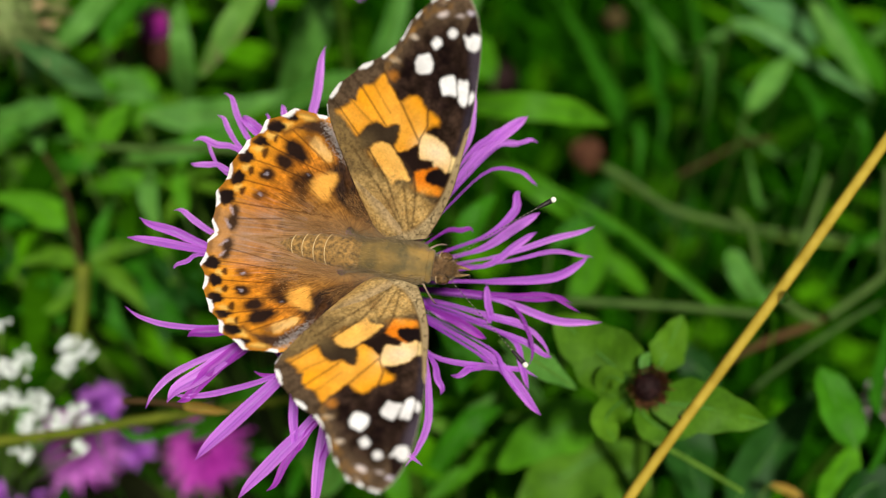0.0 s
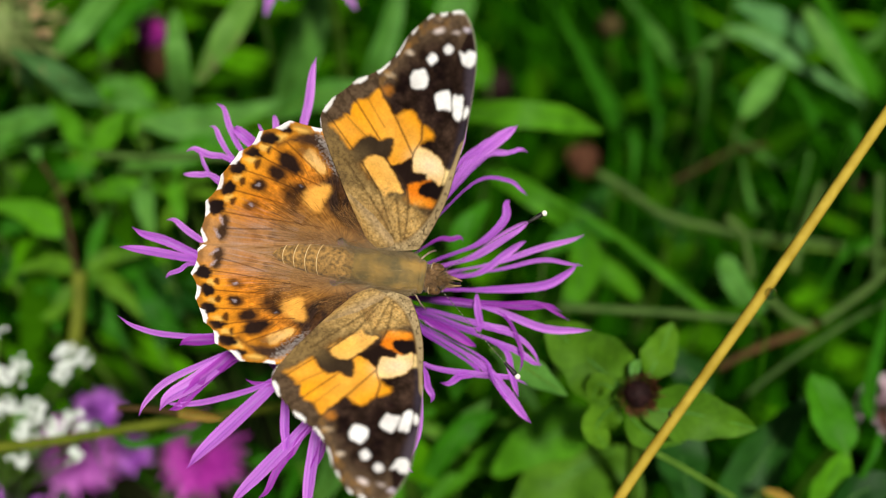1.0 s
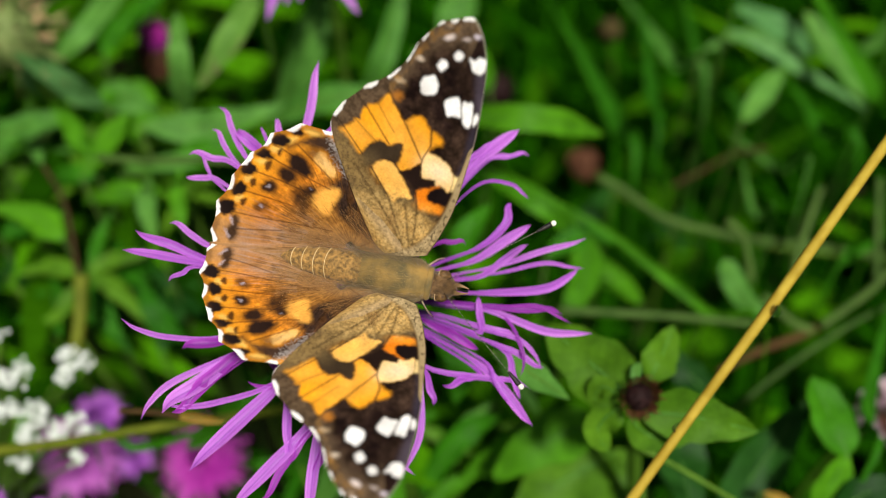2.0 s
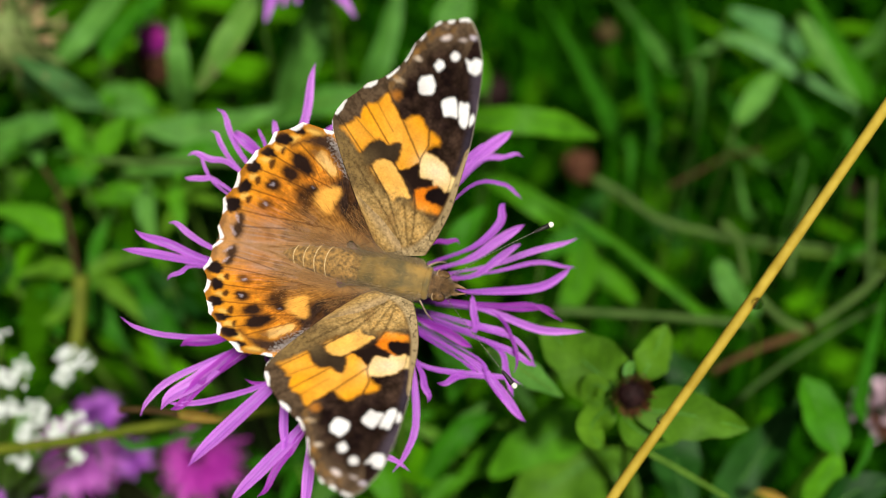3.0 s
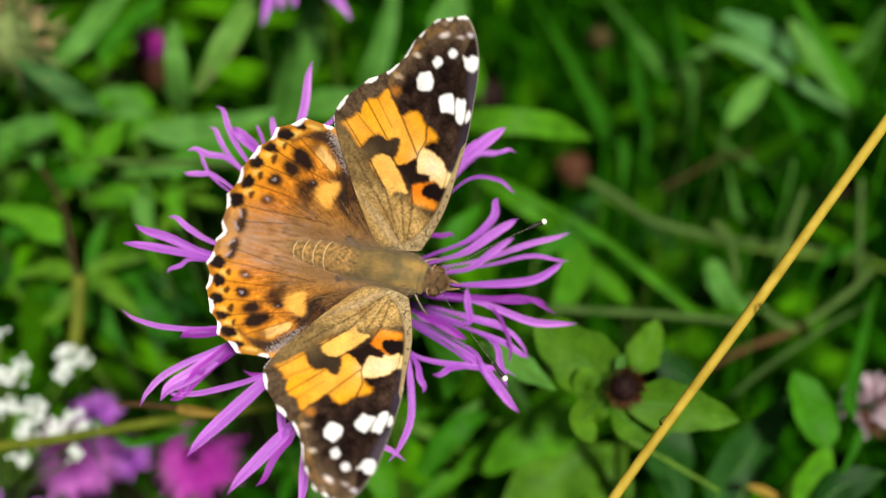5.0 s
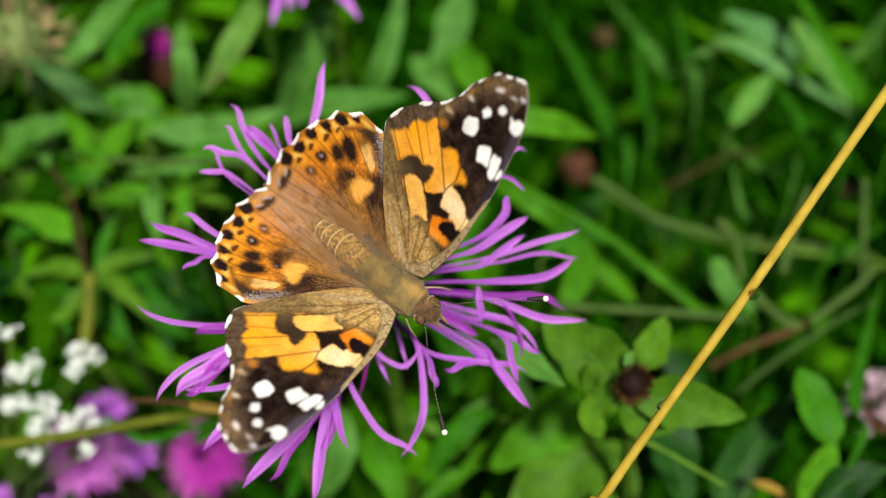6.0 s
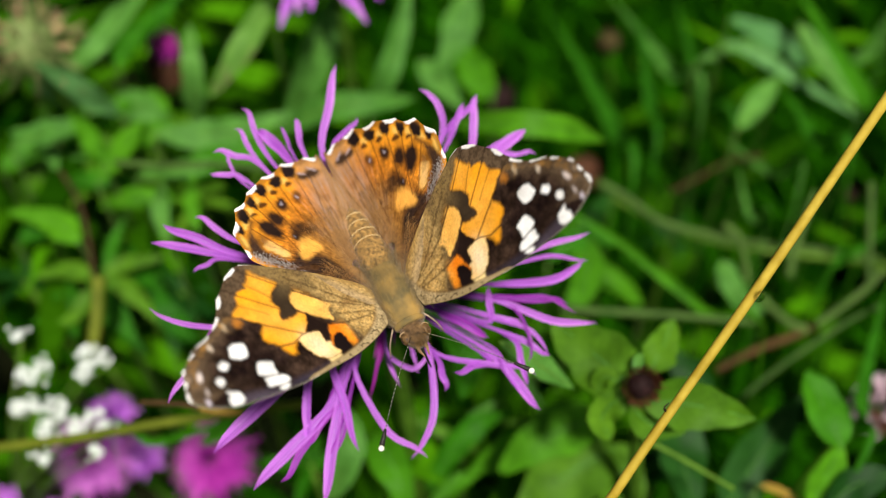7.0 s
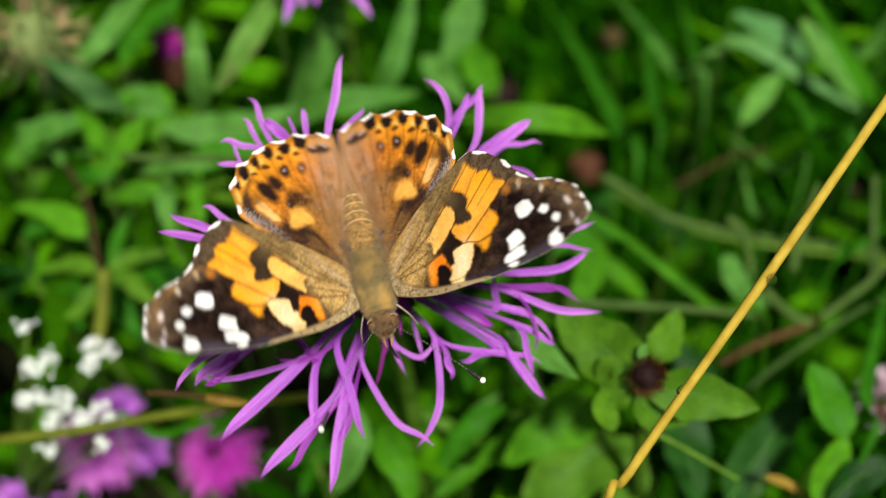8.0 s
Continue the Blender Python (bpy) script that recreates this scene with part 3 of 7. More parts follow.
    for spot in ([(4.09, 19.7), (4.34, 20.48), (4.89, 20.76), (5.44, 20.85), (5.73, 20.27), (5.8, 19.76), (5.59, 19.11), (4.91, 18.83), (4.34, 18.92)],
                 [(5.65, 21.75), (5.86, 22.28), (6.23, 22.49), (6.57, 22.25), (6.58, 21.82), (6.2, 21.37), (5.94, 21.29)],
                 [(7.16, 22.93), (7.29, 23.31), (7.6, 23.45), (7.94, 23.29), (8.0, 22.92), (7.76, 22.57), (7.37, 22.56)],
                 [(8.59, 22.9), (9.09, 22.71), (9.44, 22.98), (10.03, 22.92), (10.11, 22.26), (9.88, 21.58), (9.41, 21.42), (8.9, 21.81)],
                 [(6.4, 18.18), (6.72, 18.68), (7.55, 19.02), (7.88, 18.82), (8.05, 17.11), (7.6, 17.0), (7.26, 17.12), (6.74, 16.94), (6.57, 17.63)],
                 [(8.15, 18.52), (8.76, 18.53), (8.91, 18.66), (9.15, 18.11), (9.14, 16.84), (8.93, 16.15), (8.61, 16.07), (8.17, 16.65)],
                 [(9.28, 17.31), (9.55, 17.51), (9.72, 16.93), (9.32, 16.25), (9.16, 16.46)]):
        col = lay(col, inside(w, spot), WHITE, 0.14)
    # small pale and rusty marks inside the border
    for c, l, s, k, tone in (((6.70, 24.60), (7.12, 24.58), (6.65, 24.83), 0.85, (0.80, 0.70, 0.66)), ((8.25, 24.60), (8.52, 24.58), (8.25, 24.72), 0.7, (0.72, 0.62, 0.58)), ((9.22, 24.90), (9.47, 24.98), (9.24, 24.72), 0.8, (0.70, 0.64, 0.74)),
                             ((6.68, 25.66), (6.92, 25.72), (6.68, 25.48), 0.5, (0.5, 0.36, 0.24)), ((4.00, 22.28), (4.36, 22.34), (4.00, 22.52), 0.75, (0.72, 0.60, 0.46)), ((2.18, 19.88), (2.55, 20.00), (2.20, 19.64), 0.7, (0.60, 0.48, 0.32)),
                             ((4.98, 24.75), (5.16, 24.90), (4.85, 24.90), 0.6, (0.36, 0.18, 0.03)), ((3.88, 22.92), (4.05, 23.2), (3.72, 23.0), 0.6, (0.40, 0.20, 0.05)), ((1.5, 20.4), (1.7, 20.6), (1.4, 20.2), 0.5, (0.36, 0.2, 0.06))):
        col = lay(col, oval(r, c, l, s), tone, 0.2, k)
    # veins
    for line in ([(-2.42, 18.19), (-1.02, 16.69), (1.17, 13.24)], [(-4.51, 15.41), (-3.42, 14.2), (-1.57, 11.72)], [(0.6, 19.66), (1.36, 18.32), (2.83, 15.49), (4.36, 12.04)], [(5.31, 15.18), (5.28, 13.68), (4.53, 12.25), (4.35, 11.54), (4.35, 10.14)],
                 [(1.74, 11.12), (3.83, 8.24), (4.0, 6.7)], [(-0.67, 10.42), (1.07, 7.2), (1.75, 4.45)]):
        col = lay(col, bend(p, line, 0.07), (0.03, 0.016, 0.008), 0.12, 0.85)
    for line in ([(-3.84, 16.38), (-2.07, 15.13), (-0.02, 13.23)], [(0.07, 17.27), (1.66, 14.53)], [(8.03, 18.9), (8.11, 16.48)], [(9.21, 17.96), (9.06, 16.0)], [(-3.0, 17.4), (-1.9, 16.2)]):
        col = lay(col, bend(p, line, 0.05), (0.05, 0.026, 0.012), 0.10, 0.6)
    # grey inner border, hairs at the root
    col = lay(col, inside(r, [(-4.58, 12.34), (-3.94, 13.85), (-2.5, 12.16), (-0.81, 9.76), (1.06, 6.93), (1.94, 4.84), (4.2, 0.5), (1.36, 1.04), (-1.41, 5.66), (-3.25, 9.0), (-5.2, 11.4)]) + 0.25 * mottle(p, 0.5, 69), (0.27, 0.18, 0.066), 0.9, np.clip(0.80 + 0.35 * mottle(p, 0.3, 70) + 0.3 * mottle(p, 0.14, 71), 0, 1))
    col *= (1 + 0.26 * rays(p, 40) * np.clip((8 - far) / 3, 0, 1) + 0.06 * mottle(p, 0.5, 12) + 0.05 * mottle(p, 0.2, 13))[:, None]
    col = lay(col, 7.6 + 0.4 * mottle(p, 0.7, 72) - far, (0.46, 0.31, 0.115), 1.6, np.clip(0.62 + 0.35 * mottle(p, 0.3, 73), 0, 1))
    for line in ([(-0.67, 10.42), (1.07, 7.2), (1.75, 4.45), (2.6, 1.8)], [(-2.4, 10.6), (-0.6, 7.6), (0.9, 4.9), (2.4, 1.9)], [(4.0, 6.7), (3.9, 4.4), (3.6, 2.0)], [(2.7, 6.9), (3.0, 4.6), (3.2, 2.4)]):
        col = lay(col, bend(p, line, 0.09) + 0.08 * mottle(p, 0.3, 74), (0.06, 0.034, 0.014), 0.2, 0.75)
    # rolled, scaly front rib with a brown line inside it
    col = lay(col, np.where(edge < 3.9, 2.25 - 0.32 * edge - rim, -1), (0.13, 0.075, 0.03), 0.3, 0.7)
    col = lay(col, np.where(edge < 3.9, 1.95 - 0.30 * edge - rim, -1), (0.38, 0.29, 0.15), 0.3, 0.9)
    col = lay(col, np.minimum(np.where(edge < 3.9, 1.6 - 0.28 * edge - rim, -1), mottle(p, 0.3, 67) - 0.45), (0.06, 0.04, 0.02), 0.2, 0.7)
    col = lay(col, np.where(edge < 4.2, 0.13 - rim, -1), (0.045, 0.026, 0.018), 0.1, 0.85)
    col = lay(col, np.where((edge > 3.4) & (edge < 8.6), 0.16 - rim, -1), (0.46, 0.42, 0.34), 0.12, 0.6)
    col = lay(col, np.where(edge > 22.3, (share - 0.70) * 4, -1), (0.27, 0.20, 0.12), 0.8, 0.6)
    speckle = np.clip(mottle(p, 0.22, 56) + 0.6 * mottle(p, 0.11, 57), -1, 1)
    col *= (1 + 0.34 * speckle * np.clip((9.5 - far) / 3, 0, 1))[:, None]
    # white fringe in dashes, each one lens-shaped and slightly ragged
    for a, b, wide in ((8.5, 9.6, 0.42), (9.85, 10.4, 0.36), (10.75, 11.25, 0.34), (11.85, 12.5, 0.36), (12.85, 14.15, 0.42), (14.6, 15.7, 0.42), (16.3, 17.35, 0.46), (18.7, 20.3, 0.48), (20.8, 21.8, 0.30)):
        u = (edge - a) / (b - a)
        width = wide * np.sqrt(np.clip(4 * u * (1 - u), 0, 1)) + 0.10 * mottle(p, 0.3, 58)
        col = lay(col, np.where((u > 0) & (u < 1), width - rim, -1), (0.88, 0.87, 0.84), 0.12)
    return col


def hind_colours(p, edge, share):
    r = wobble(wobble(p, 0.40, 0.05, 5.0), 0.15, 0.018, 3.0)
    n = len(p)
    far = np.hypot(*p.T)
    rim = (1 - share) * far
    col = np.tile(np.array((0.66, 0.205, 0.012)), (n, 1)).astype(float)
    col = lay(col, 2.6 - rim + 0.4 * mottle(p, 0.9, 61), (0.82, 0.34, 0.022), 1.6, 0.8)
    # tawny root
    col = lay(col, 8.5 + 0.8 * np.sin(p[:, 1] * 4) - far, (0.40, 0.165, 0.026), 4.0, 0.85)
    col = lay(col, 7.0 - far, (0.27, 0.145, 0.038), 3.5, 0.6)
    # dusky front border
    col = lay(col, inside(r, [(-6.81, 11.07), (-5.69, 11.77), (-4.74, 12.36), (-3.48, 12.95), (-2.26, 12.9), (-1.3, 11.9), (-0.5, 10.6), (1.6, 7.6), (6.80, 2.32), (6.51, -0.62), (2.9, 0.75), (0.4, 2.3), (-1.5, 3.9), (-2.0, 5.4),
                              (-2.2, 6.5), (-2.6, 7.28), (-1.5, 8.3), (-1.45, 9.29), (-2.28, 10.44), (-2.9, 11.12), (-3.82, 11.21), (-4.78, 11.42), (-5.71, 11.39), (-6.69, 10.71)]), (0.034, 0.021, 0.017), 0.6, 0.98)
    col = lay(col, inside(r, [(-2.3, 12.6), (-1.53, 12.1), (-1.0, 10.9), (-0.1, 9.4), (0.7, 8.3), (-0.3, 8.9), (-1.31, 9.9), (-1.9, 11.0)]) + 0.1 + 0.7 * mottle(p, 0.16, 62), (0.40, 0.37, 0.35), 0.5, 0.6)
    col = lay(col, mottle(p, 0.8, 31) - 0.30 + 0.25 * rays(p, 70), (0.15, 0.06, 0.014), 0.5, 0.45 * np.clip((15 - far) / 6, 0, 1))
    col *= (1 + 0.30 * np.clip(mottle(p, 0.24, 75) + 0.6 * mottle(p, 0.12, 76), -1, 1) * np.clip((11 - far) / 3, 0, 1))[:, None]
    col *= (1 + 0.44 * rays(p, 60) * np.clip((13 - far) / 5, 0, 1) + 0.10 * mottle(p, 0.5, 14) + 0.08 * mottle(p, 0.2, 15))[:, None]
    # light patches
    col = lay(col, inside(r, [(-3.79, 10.7), (-3.39, 11.03), (-2.77, 10.68), (-2.28, 9.93), (-1.81, 9.37), (-1.69, 8.73), (-2.33, 8.28), (-2.95, 8.84), (-3.68, 9.49), (-4.04, 10.08)]), (0.86, 0.46, 0.10), 0.3)
    col = lay(col, oval(r, (-2.8, 9.8), (-2.1, 9.0), (-2.5, 10.1)), (0.90, 0.60, 0.26), 0.8, 0.75 * (col[:, 0] > 0.6))
    col = lay(col, inside(r, [(-4.32, 5.91), (-3.66, 6.37), (-2.88, 6.85), (-1.72, 7.26), (-1.24, 6.69), (-1.64, 5.71), (-2.12, 4.93), (-2.49, 3.81), (-3.24, 3.8), (-3.87, 4.4), (-4.36, 4.87)]), (0.86, 0.42, 0.075), 0.4)
    # yellow gaps along the border
    for gap in ([(-4.97, 13.27), (-3.79, 13.28), (-3.17, 12.94), (-4.11, 12.61), (-4.73, 12.81)], [(-7.31, 11.74), (-6.39, 12.15), (-5.69, 12.15), (-6.66, 11.29)], [(-8.5, 10.77), (-7.85, 10.68), (-7.34, 10.72), (-8.0, 10.08), (-8.66, 10.22)],
                [(-10.31, 8.75), (-9.22, 9.2), (-9.1, 8.7), (-9.92, 8.42)], [(-11.75, 6.5), (-10.9, 6.9), (-10.9, 6.3), (-11.5, 6.0)], [(-12.9, 4.0), (-12.0, 4.4), (-12.2, 3.6), (-12.9, 3.4)]):
        col = lay(col, inside(r, gap), (0.88, 0.54, 0.12), 0.3, 0.85)
    # hazy fold beside the abdomen
    col = lay(col, np.where(edge > 17.0, 2.6 - p[:, 1], -9), (0.36, 0.17, 0.045), 2.4, 0.7)
    col = lay(col, 1.8 - p[:, 1] - 0.02 * far, (0.25, 0.165, 0.09), 1.8, 0.65)
    col = lay(col, np.where(far > 5, 3.2 - p[:, 1] + 0.8 * rays(p, 81), -1), (0.36, 0.27, 0.22), 1.2, np.clip(0.16 + 0.55 * rays(p, 82), 0, 0.7) * np.clip((16 - far) / 5, 0, 1))
    col = lay(col, rays(p, 83) + 0.35 * mottle(p, 0.6, 84) - 0.45, (0.10, 0.045, 0.014), 0.3, 0.6 * np.clip((12.5 - far) / 4, 0, 1))
    # veins
    for line in ([(-9.1, 9.9), (-8.43, 9.36), (-5.64, 8.15), (-2.37, 6.94)], [(-11.2, 7.7), (-10.45, 7.51), (-7.49, 6.88), (-4.95, 6.14)], [(-12.6, 5.0), (-11.95, 4.92), (-8.95, 4.56), (-6.33, 4.14)], [(-14.1, 2.1), (-13.47, 2.03), (-10.44, 1.94), (-6.43, 2.02), (-2.2, 1.8)],
                 [(-5.71, 11.39), (-3.86, 9.67), (-2.03, 7.88)], [(-7.46, 10.63), (-6.09, 9.91)], [(-12.86, 0.12), (-7.76, 0.89)]):
        col = lay(col, bend(p, line, 0.07), (0.07, 0.025, 0.008), 0.13, 0.8)
    # black spots along the border, small crescents inside them, then the round ones
    black = (0.016, 0.010, 0.009)
    for spot in ([(-8.6, 11.27), (-8.25, 11.76), (-7.6, 12.19), (-6.78, 11.91), (-6.67, 11.48), (-7.32, 10.93), (-8.11, 10.91)], [(-6.26, 12.81), (-5.66, 13.23), (-5.16, 12.86), (-5.05, 12.65), (-5.49, 12.38), (-6.12, 12.46)],
                 [(-10.2, 9.5), (-9.44, 10.2), (-8.99, 10.15), (-8.54, 9.59), (-8.68, 9.3), (-9.68, 9.2)], [(-12.0, 7.51), (-11.27, 8.4), (-10.73, 8.25), (-10.28, 7.69), (-10.79, 7.1), (-11.61, 6.93)],
                 [(-13.1, 4.93), (-12.23, 5.9), (-11.6, 5.31), (-11.9, 4.6), (-12.95, 4.2)], [(-14.93, 2.64), (-14.12, 3.3), (-13.09, 3.17), (-13.3, 2.06), (-14.25, 1.53), (-14.94, 1.93)]):
        m = np.mean(spot, 0)
        col = lay(col, inside((r - m) / 1.15 + m, spot), black, 0.24)
    for spot in ([(-7.94, 9.97), (-7.71, 10.58), (-7.41, 10.58), (-7.62, 9.82)], [(-9.32, 8.66), (-8.71, 9.04), (-8.59, 8.66), (-8.97, 7.82), (-9.3, 7.89)], [(-11.13, 6.19), (-10.56, 6.69), (-10.37, 6.19), (-10.83, 5.56)], [(-12.39, 3.59), (-11.74, 4.05), (-11.6, 3.74), (-12.09, 3.03)]):
        col = lay(col, inside(r, spot), (0.05, 0.018, 0.008), 0.2, 0.9)
    for spot, soft, k in (([(-6.53, 9.64), (-6.07, 10.12), (-5.3, 10.05), (-4.76, 9.5), (-4.54, 8.55), (-5.13, 8.13), (-5.81, 8.33), (-6.42, 8.59)], 0.4, 0.99), ([(-7.73, 7.79), (-7.29, 8.39), (-6.6, 8.32), (-6.1, 7.87), (-6.38, 7.16), (-7.18, 7.0)], 0.35, 0.98),
                          ([(-9.73, 5.84), (-9.17, 6.5), (-8.51, 6.56), (-8.27, 5.99), (-8.69, 5.43), (-9.5, 5.42)], 0.3, 0.96), ([(-10.62, 3.33), (-10.06, 3.85), (-9.38, 3.91), (-9.27, 3.44), (-9.84, 2.92), (-10.46, 2.85)], 0.35, 0.75),
                          ([(-4.66, 10.81), (-4.14, 11.16), (-3.7, 10.84), (-4.04, 10.34), (-4.54, 10.38)], 0.5, 0.7), ([(-5.92, 6.08), (-4.93, 6.46), (-4.31, 6.11), (-4.6, 5.17), (-5.06, 3.68), (-5.82, 4.03), (-6.29, 5.06)], 0.6, 0.86),
                          ([(-4.8, 6.57), (-4.34, 6.79), (-4.03, 6.5), (-4.43, 6.1)], 0.3, 0.9), ([(-13.36, 1.3), (-12.9, 1.6), (-12.6, 0.88), (-13.1, 0.2)], 0.3, 0.9), ([(-13.9, -0.1), (-13.22, 0.3), (-12.9, -0.51), (-13.61, -1.3)], 0.3, 0.9)):
        m = np.mean(spot, 0)
        col = lay(col, inside((r - m) / 1.3 + m, spot), black, soft, k)
    # pale bluish pupils
    for c, l, s, k in (((-9.05, 6.0), (-8.82, 5.95), (-9.1, 6.18), 0.75), ((-9.95, 3.4), (-9.7, 3.45), (-9.95, 3.6), 0.8), ((-13.45, 1.0), (-13.35, 0.55), (-13.65, 0.95), 0.85), ((-14.0, -0.6), (-13.85, -1.05), (-14.2, -0.7), 0.85), ((-4.4, 6.6), (-4.25, 6.6), (-4.4, 6.7), 0.6)):
        col = lay(col, oval(r, c, l, s), (0.50, 0.46, 0.54), 0.14, 0.65 * k * np.clip(1.1 + mottle(p, 0.12, 65), 0, 1))
    # dark line inside the fringe, white fringe nipped where the veins end
    col = lay(col, np.where((edge > 5.0) & (edge < 18), 0.62 - rim + 0.1 * mottle(p, 0.4, 63), -1), (0.06, 0.028, 0.014), 0.2, 0.45)
    nip = np.abs(np.sin((edge - 0.4) * math.pi / 2.0)) ** 4
    width = np.where((edge > 3.6) & (edge < 17.6), 0.44 * (1 - 2.0 * nip) + 0.09 * mottle(p, 0.35, 64), -1)
    col = lay(col, width - rim, (0.88, 0.87, 0.85), 0.12)
    return col


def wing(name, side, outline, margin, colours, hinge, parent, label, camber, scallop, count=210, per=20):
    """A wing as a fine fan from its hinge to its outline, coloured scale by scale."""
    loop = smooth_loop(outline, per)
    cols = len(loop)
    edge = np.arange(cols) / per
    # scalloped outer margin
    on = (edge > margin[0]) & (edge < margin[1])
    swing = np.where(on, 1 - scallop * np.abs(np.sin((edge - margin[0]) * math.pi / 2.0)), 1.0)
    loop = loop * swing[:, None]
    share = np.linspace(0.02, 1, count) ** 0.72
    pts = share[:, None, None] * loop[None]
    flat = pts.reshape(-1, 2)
    ee, ss = np.tile(edge, count), np.repeat(share, cols)
    col = colours(flat, ee, ss)
    far = np.hypot(*flat.T)
    lift = camber(flat, ss) + 0.05 * np.sin(ee * 2 * math.pi / 2.1) * np.clip(ss - 0.25, 0, 1)
    co = np.stack([flat[:, 0], side * flat[:, 1], lift], 1) * MM
    i, j = np.meshgrid(np.arange(count - 1), np.arange(cols - 1), indexing="ij")
    a = (i * cols + j).ravel()
    quads = np.stack([a, a + 1, a + cols + 1, a + cols], 1)
    if side < 0:
        quads = quads[:, ::-1]
    me = bpy.data.meshes.new(name)
    me.from_pydata(co.tolist(), [], quads.tolist())
    layer = me.color_attributes.new("scales", "FLOAT_COLOR", "POINT")
    layer.data.foreach_set("color", np.concatenate([np.clip(col, 0.004, 0.9), np.ones((len(col), 1))], 1).astype(np.float32).ravel())
    for p in me.polygons:
        p.use_smooth = True
    me.materials.append(WING)
    ob = new(name, me)
    ob.parent = parent
    ob["label"] = label
    ob.location = Vector((hinge[0], side * hinge[1], hinge[2])) * MM
    return ob


def hair(bm, root, tip, thick):
    d = tip - root
    s = d.orthogonal().normalized() * thick
    s = Matrix.Rotation(rng.random() * 6.28, 3, d.normalized()) @ s
    mid = root + d * 0.5 + Vector((0, 0, d.length * 0.06))
    bm.faces.new([bm.verts.new(v) for v in (root - s, root + s, mid + s * 0.7)])
    bm.faces.new([bm.verts.new(v) for v in (mid - s * 0.7, mid + s * 0.7, tip)])


def fore_camber(p, share):
    return 0.5 * np.sin(share * math.pi * 0.8) - 0.06 * np.clip(-p[:, 0], 0, 20) ** 1.25 * share


def hind_camber(p, share):
    return 0.35 * np.sin(share * math.pi * 0.8) + 0.10 * np.clip(2.0 - p[:, 1], 0, 6) ** 1.3 * np.clip(3.0 * share - 0.4, -0.4, 1)


# the thorax along the body: place, radius and height of its middle
TRUNK_X = (-5.2, -3.8, -2.4, -1.0, 0.6, 2.2, 3.8, 5.2, 6.0, 6.5)
TRUNK_R = (0.5, 1.15, 1.68, 1.95, 2.2, 2.45, 2.45, 2.05, 1.55, 0.9)
TRUNK_Z = (0.0, 0.2, 0.4, 0.62, 0.8, 0.92, 0.92, 0.8, 0.65, 0.5)


def butterfly():
    t0, at, turn, _ = BODY[0]
    b = new("butterfly")
    b.empty_display_size = 0.01
    tagged(b, "orange, black and white painted lady butterfly on a purple flower", "butterfly")
    # abdomen
    bm = bmesh.new()
    rows = []
    for k in range(28):
        u = k / 27
        x = 0.6 - 11.6 * u
        r = 1.85 * math.sin(math.pi * (0.30 + 0.66 * u)) ** 0.62 * min(1, (1.0 - u) * 6) ** 0.5 + 0.05
        rows.append((x, r * (1 + 0.035 * math.cos(u * 44)), 0.55 - 0.25 * u))
    solid(bm, rows, 22, 0.95)
    abdomen = part("abdomen", bm, ABDOMEN, b, "tawny banded abdomen")
    for k in range(4):
        bm = bmesh.new()
        u = 0.49 + 0.112 * k
        x = 0.6 - 11.6 * u
        r = (1.85 * math.sin(math.pi * (0.30 + 0.66 * u)) ** 0.62 + 0.05) * 1.02
        tube(bm, [Vector((x - 0.25 * math.cos(a) ** 2 + 0.2, math.sin(a) * r, 0.55 - 0.25 * u + math.cos(a) * r * 0.95)) * MM for a in [radians(w) for w in (-75, -50, -25, 0, 25, 50, 75)]], 0.055 * MM, 0.055 * MM, 16, 5)
        part("ring", bm, RING, abdomen)
    # thorax
    bm = bmesh.new()
    solid(bm, list(zip(TRUNK_X, TRUNK_R, TRUNK_Z)), 24, 0.9)
    part("thorax", bm, THORAX, b, "furry olive-brown thorax")
    # head
    bm = bmesh.new()
    solid(bm, [(5.8, 1.25, 0.5), (6.3, 1.45, 0.5), (7.0, 1.45, 0.48), (7.7, 1.35, 0.42), (8.2, 1.1, 0.35), (8.6, 0.7, 0.25), (8.8, 0.3, 0.2)], 20, 0.9)
    head = part("head", bm, HEAD, b, "brown hairy head")
    for s in (1, -1):
        bm = bmesh.new()
        ball(bm, Vector((7.4, s * 1.12, 0.66)) * MM, [0.76 * MM, 0.58 * MM, 0.80 * MM], 18, 12)
        eye = part("eye", bm, EYE, head, "round brown compound eye")
        bm = bmesh.new()
        tube(bm, [Vector((7.0 - 0.12 * math.sin(a), s * (1.12 + 0.55 * math.cos(a)), 0.66 + 0.74 * math.sin(a))) * MM for a in [radians(w) for w in (10, 40, 70, 100, 130, 150)]], 0.075 * MM, 0.06 * MM, 14, 5)
        part("eye_rim", bm, EYE_RIM, eye, "pale rim behind the eye")
        bm = bmesh.new()
        tube(bm, [Vector(v) * MM for v in ((8.2, s * 0.42, 0.2), (9.2, s * 0.42, 0.4), (10.2, s * 0.24, 0.9))], 0.30 * MM, 0.06 * MM, 10, 6)
        part("palp", bm, PALP, head, "pointed tan palp")
        # antenna: thin banded shaft and dark club with a pale tip
        root, tip = Vector((7.8, s * 0.65, 1.45)), Vector((17.7, s * 8.5, 2.8))
        dv = tip - root
        bm = bmesh.new()
        tube(bm, [(root + dv * u + Vector((0, 0, 0.9 * math.sin(math.pi * u)))) * MM for u in (0, 0.3, 0.6, 0.86)], 0.038 * MM, 0.035 * MM, 16, 6)
        antenna = part("antenna", bm, BLACK, b, "thin banded antenna with a black club")
        for n in range(22):
            bm = bmesh.new()
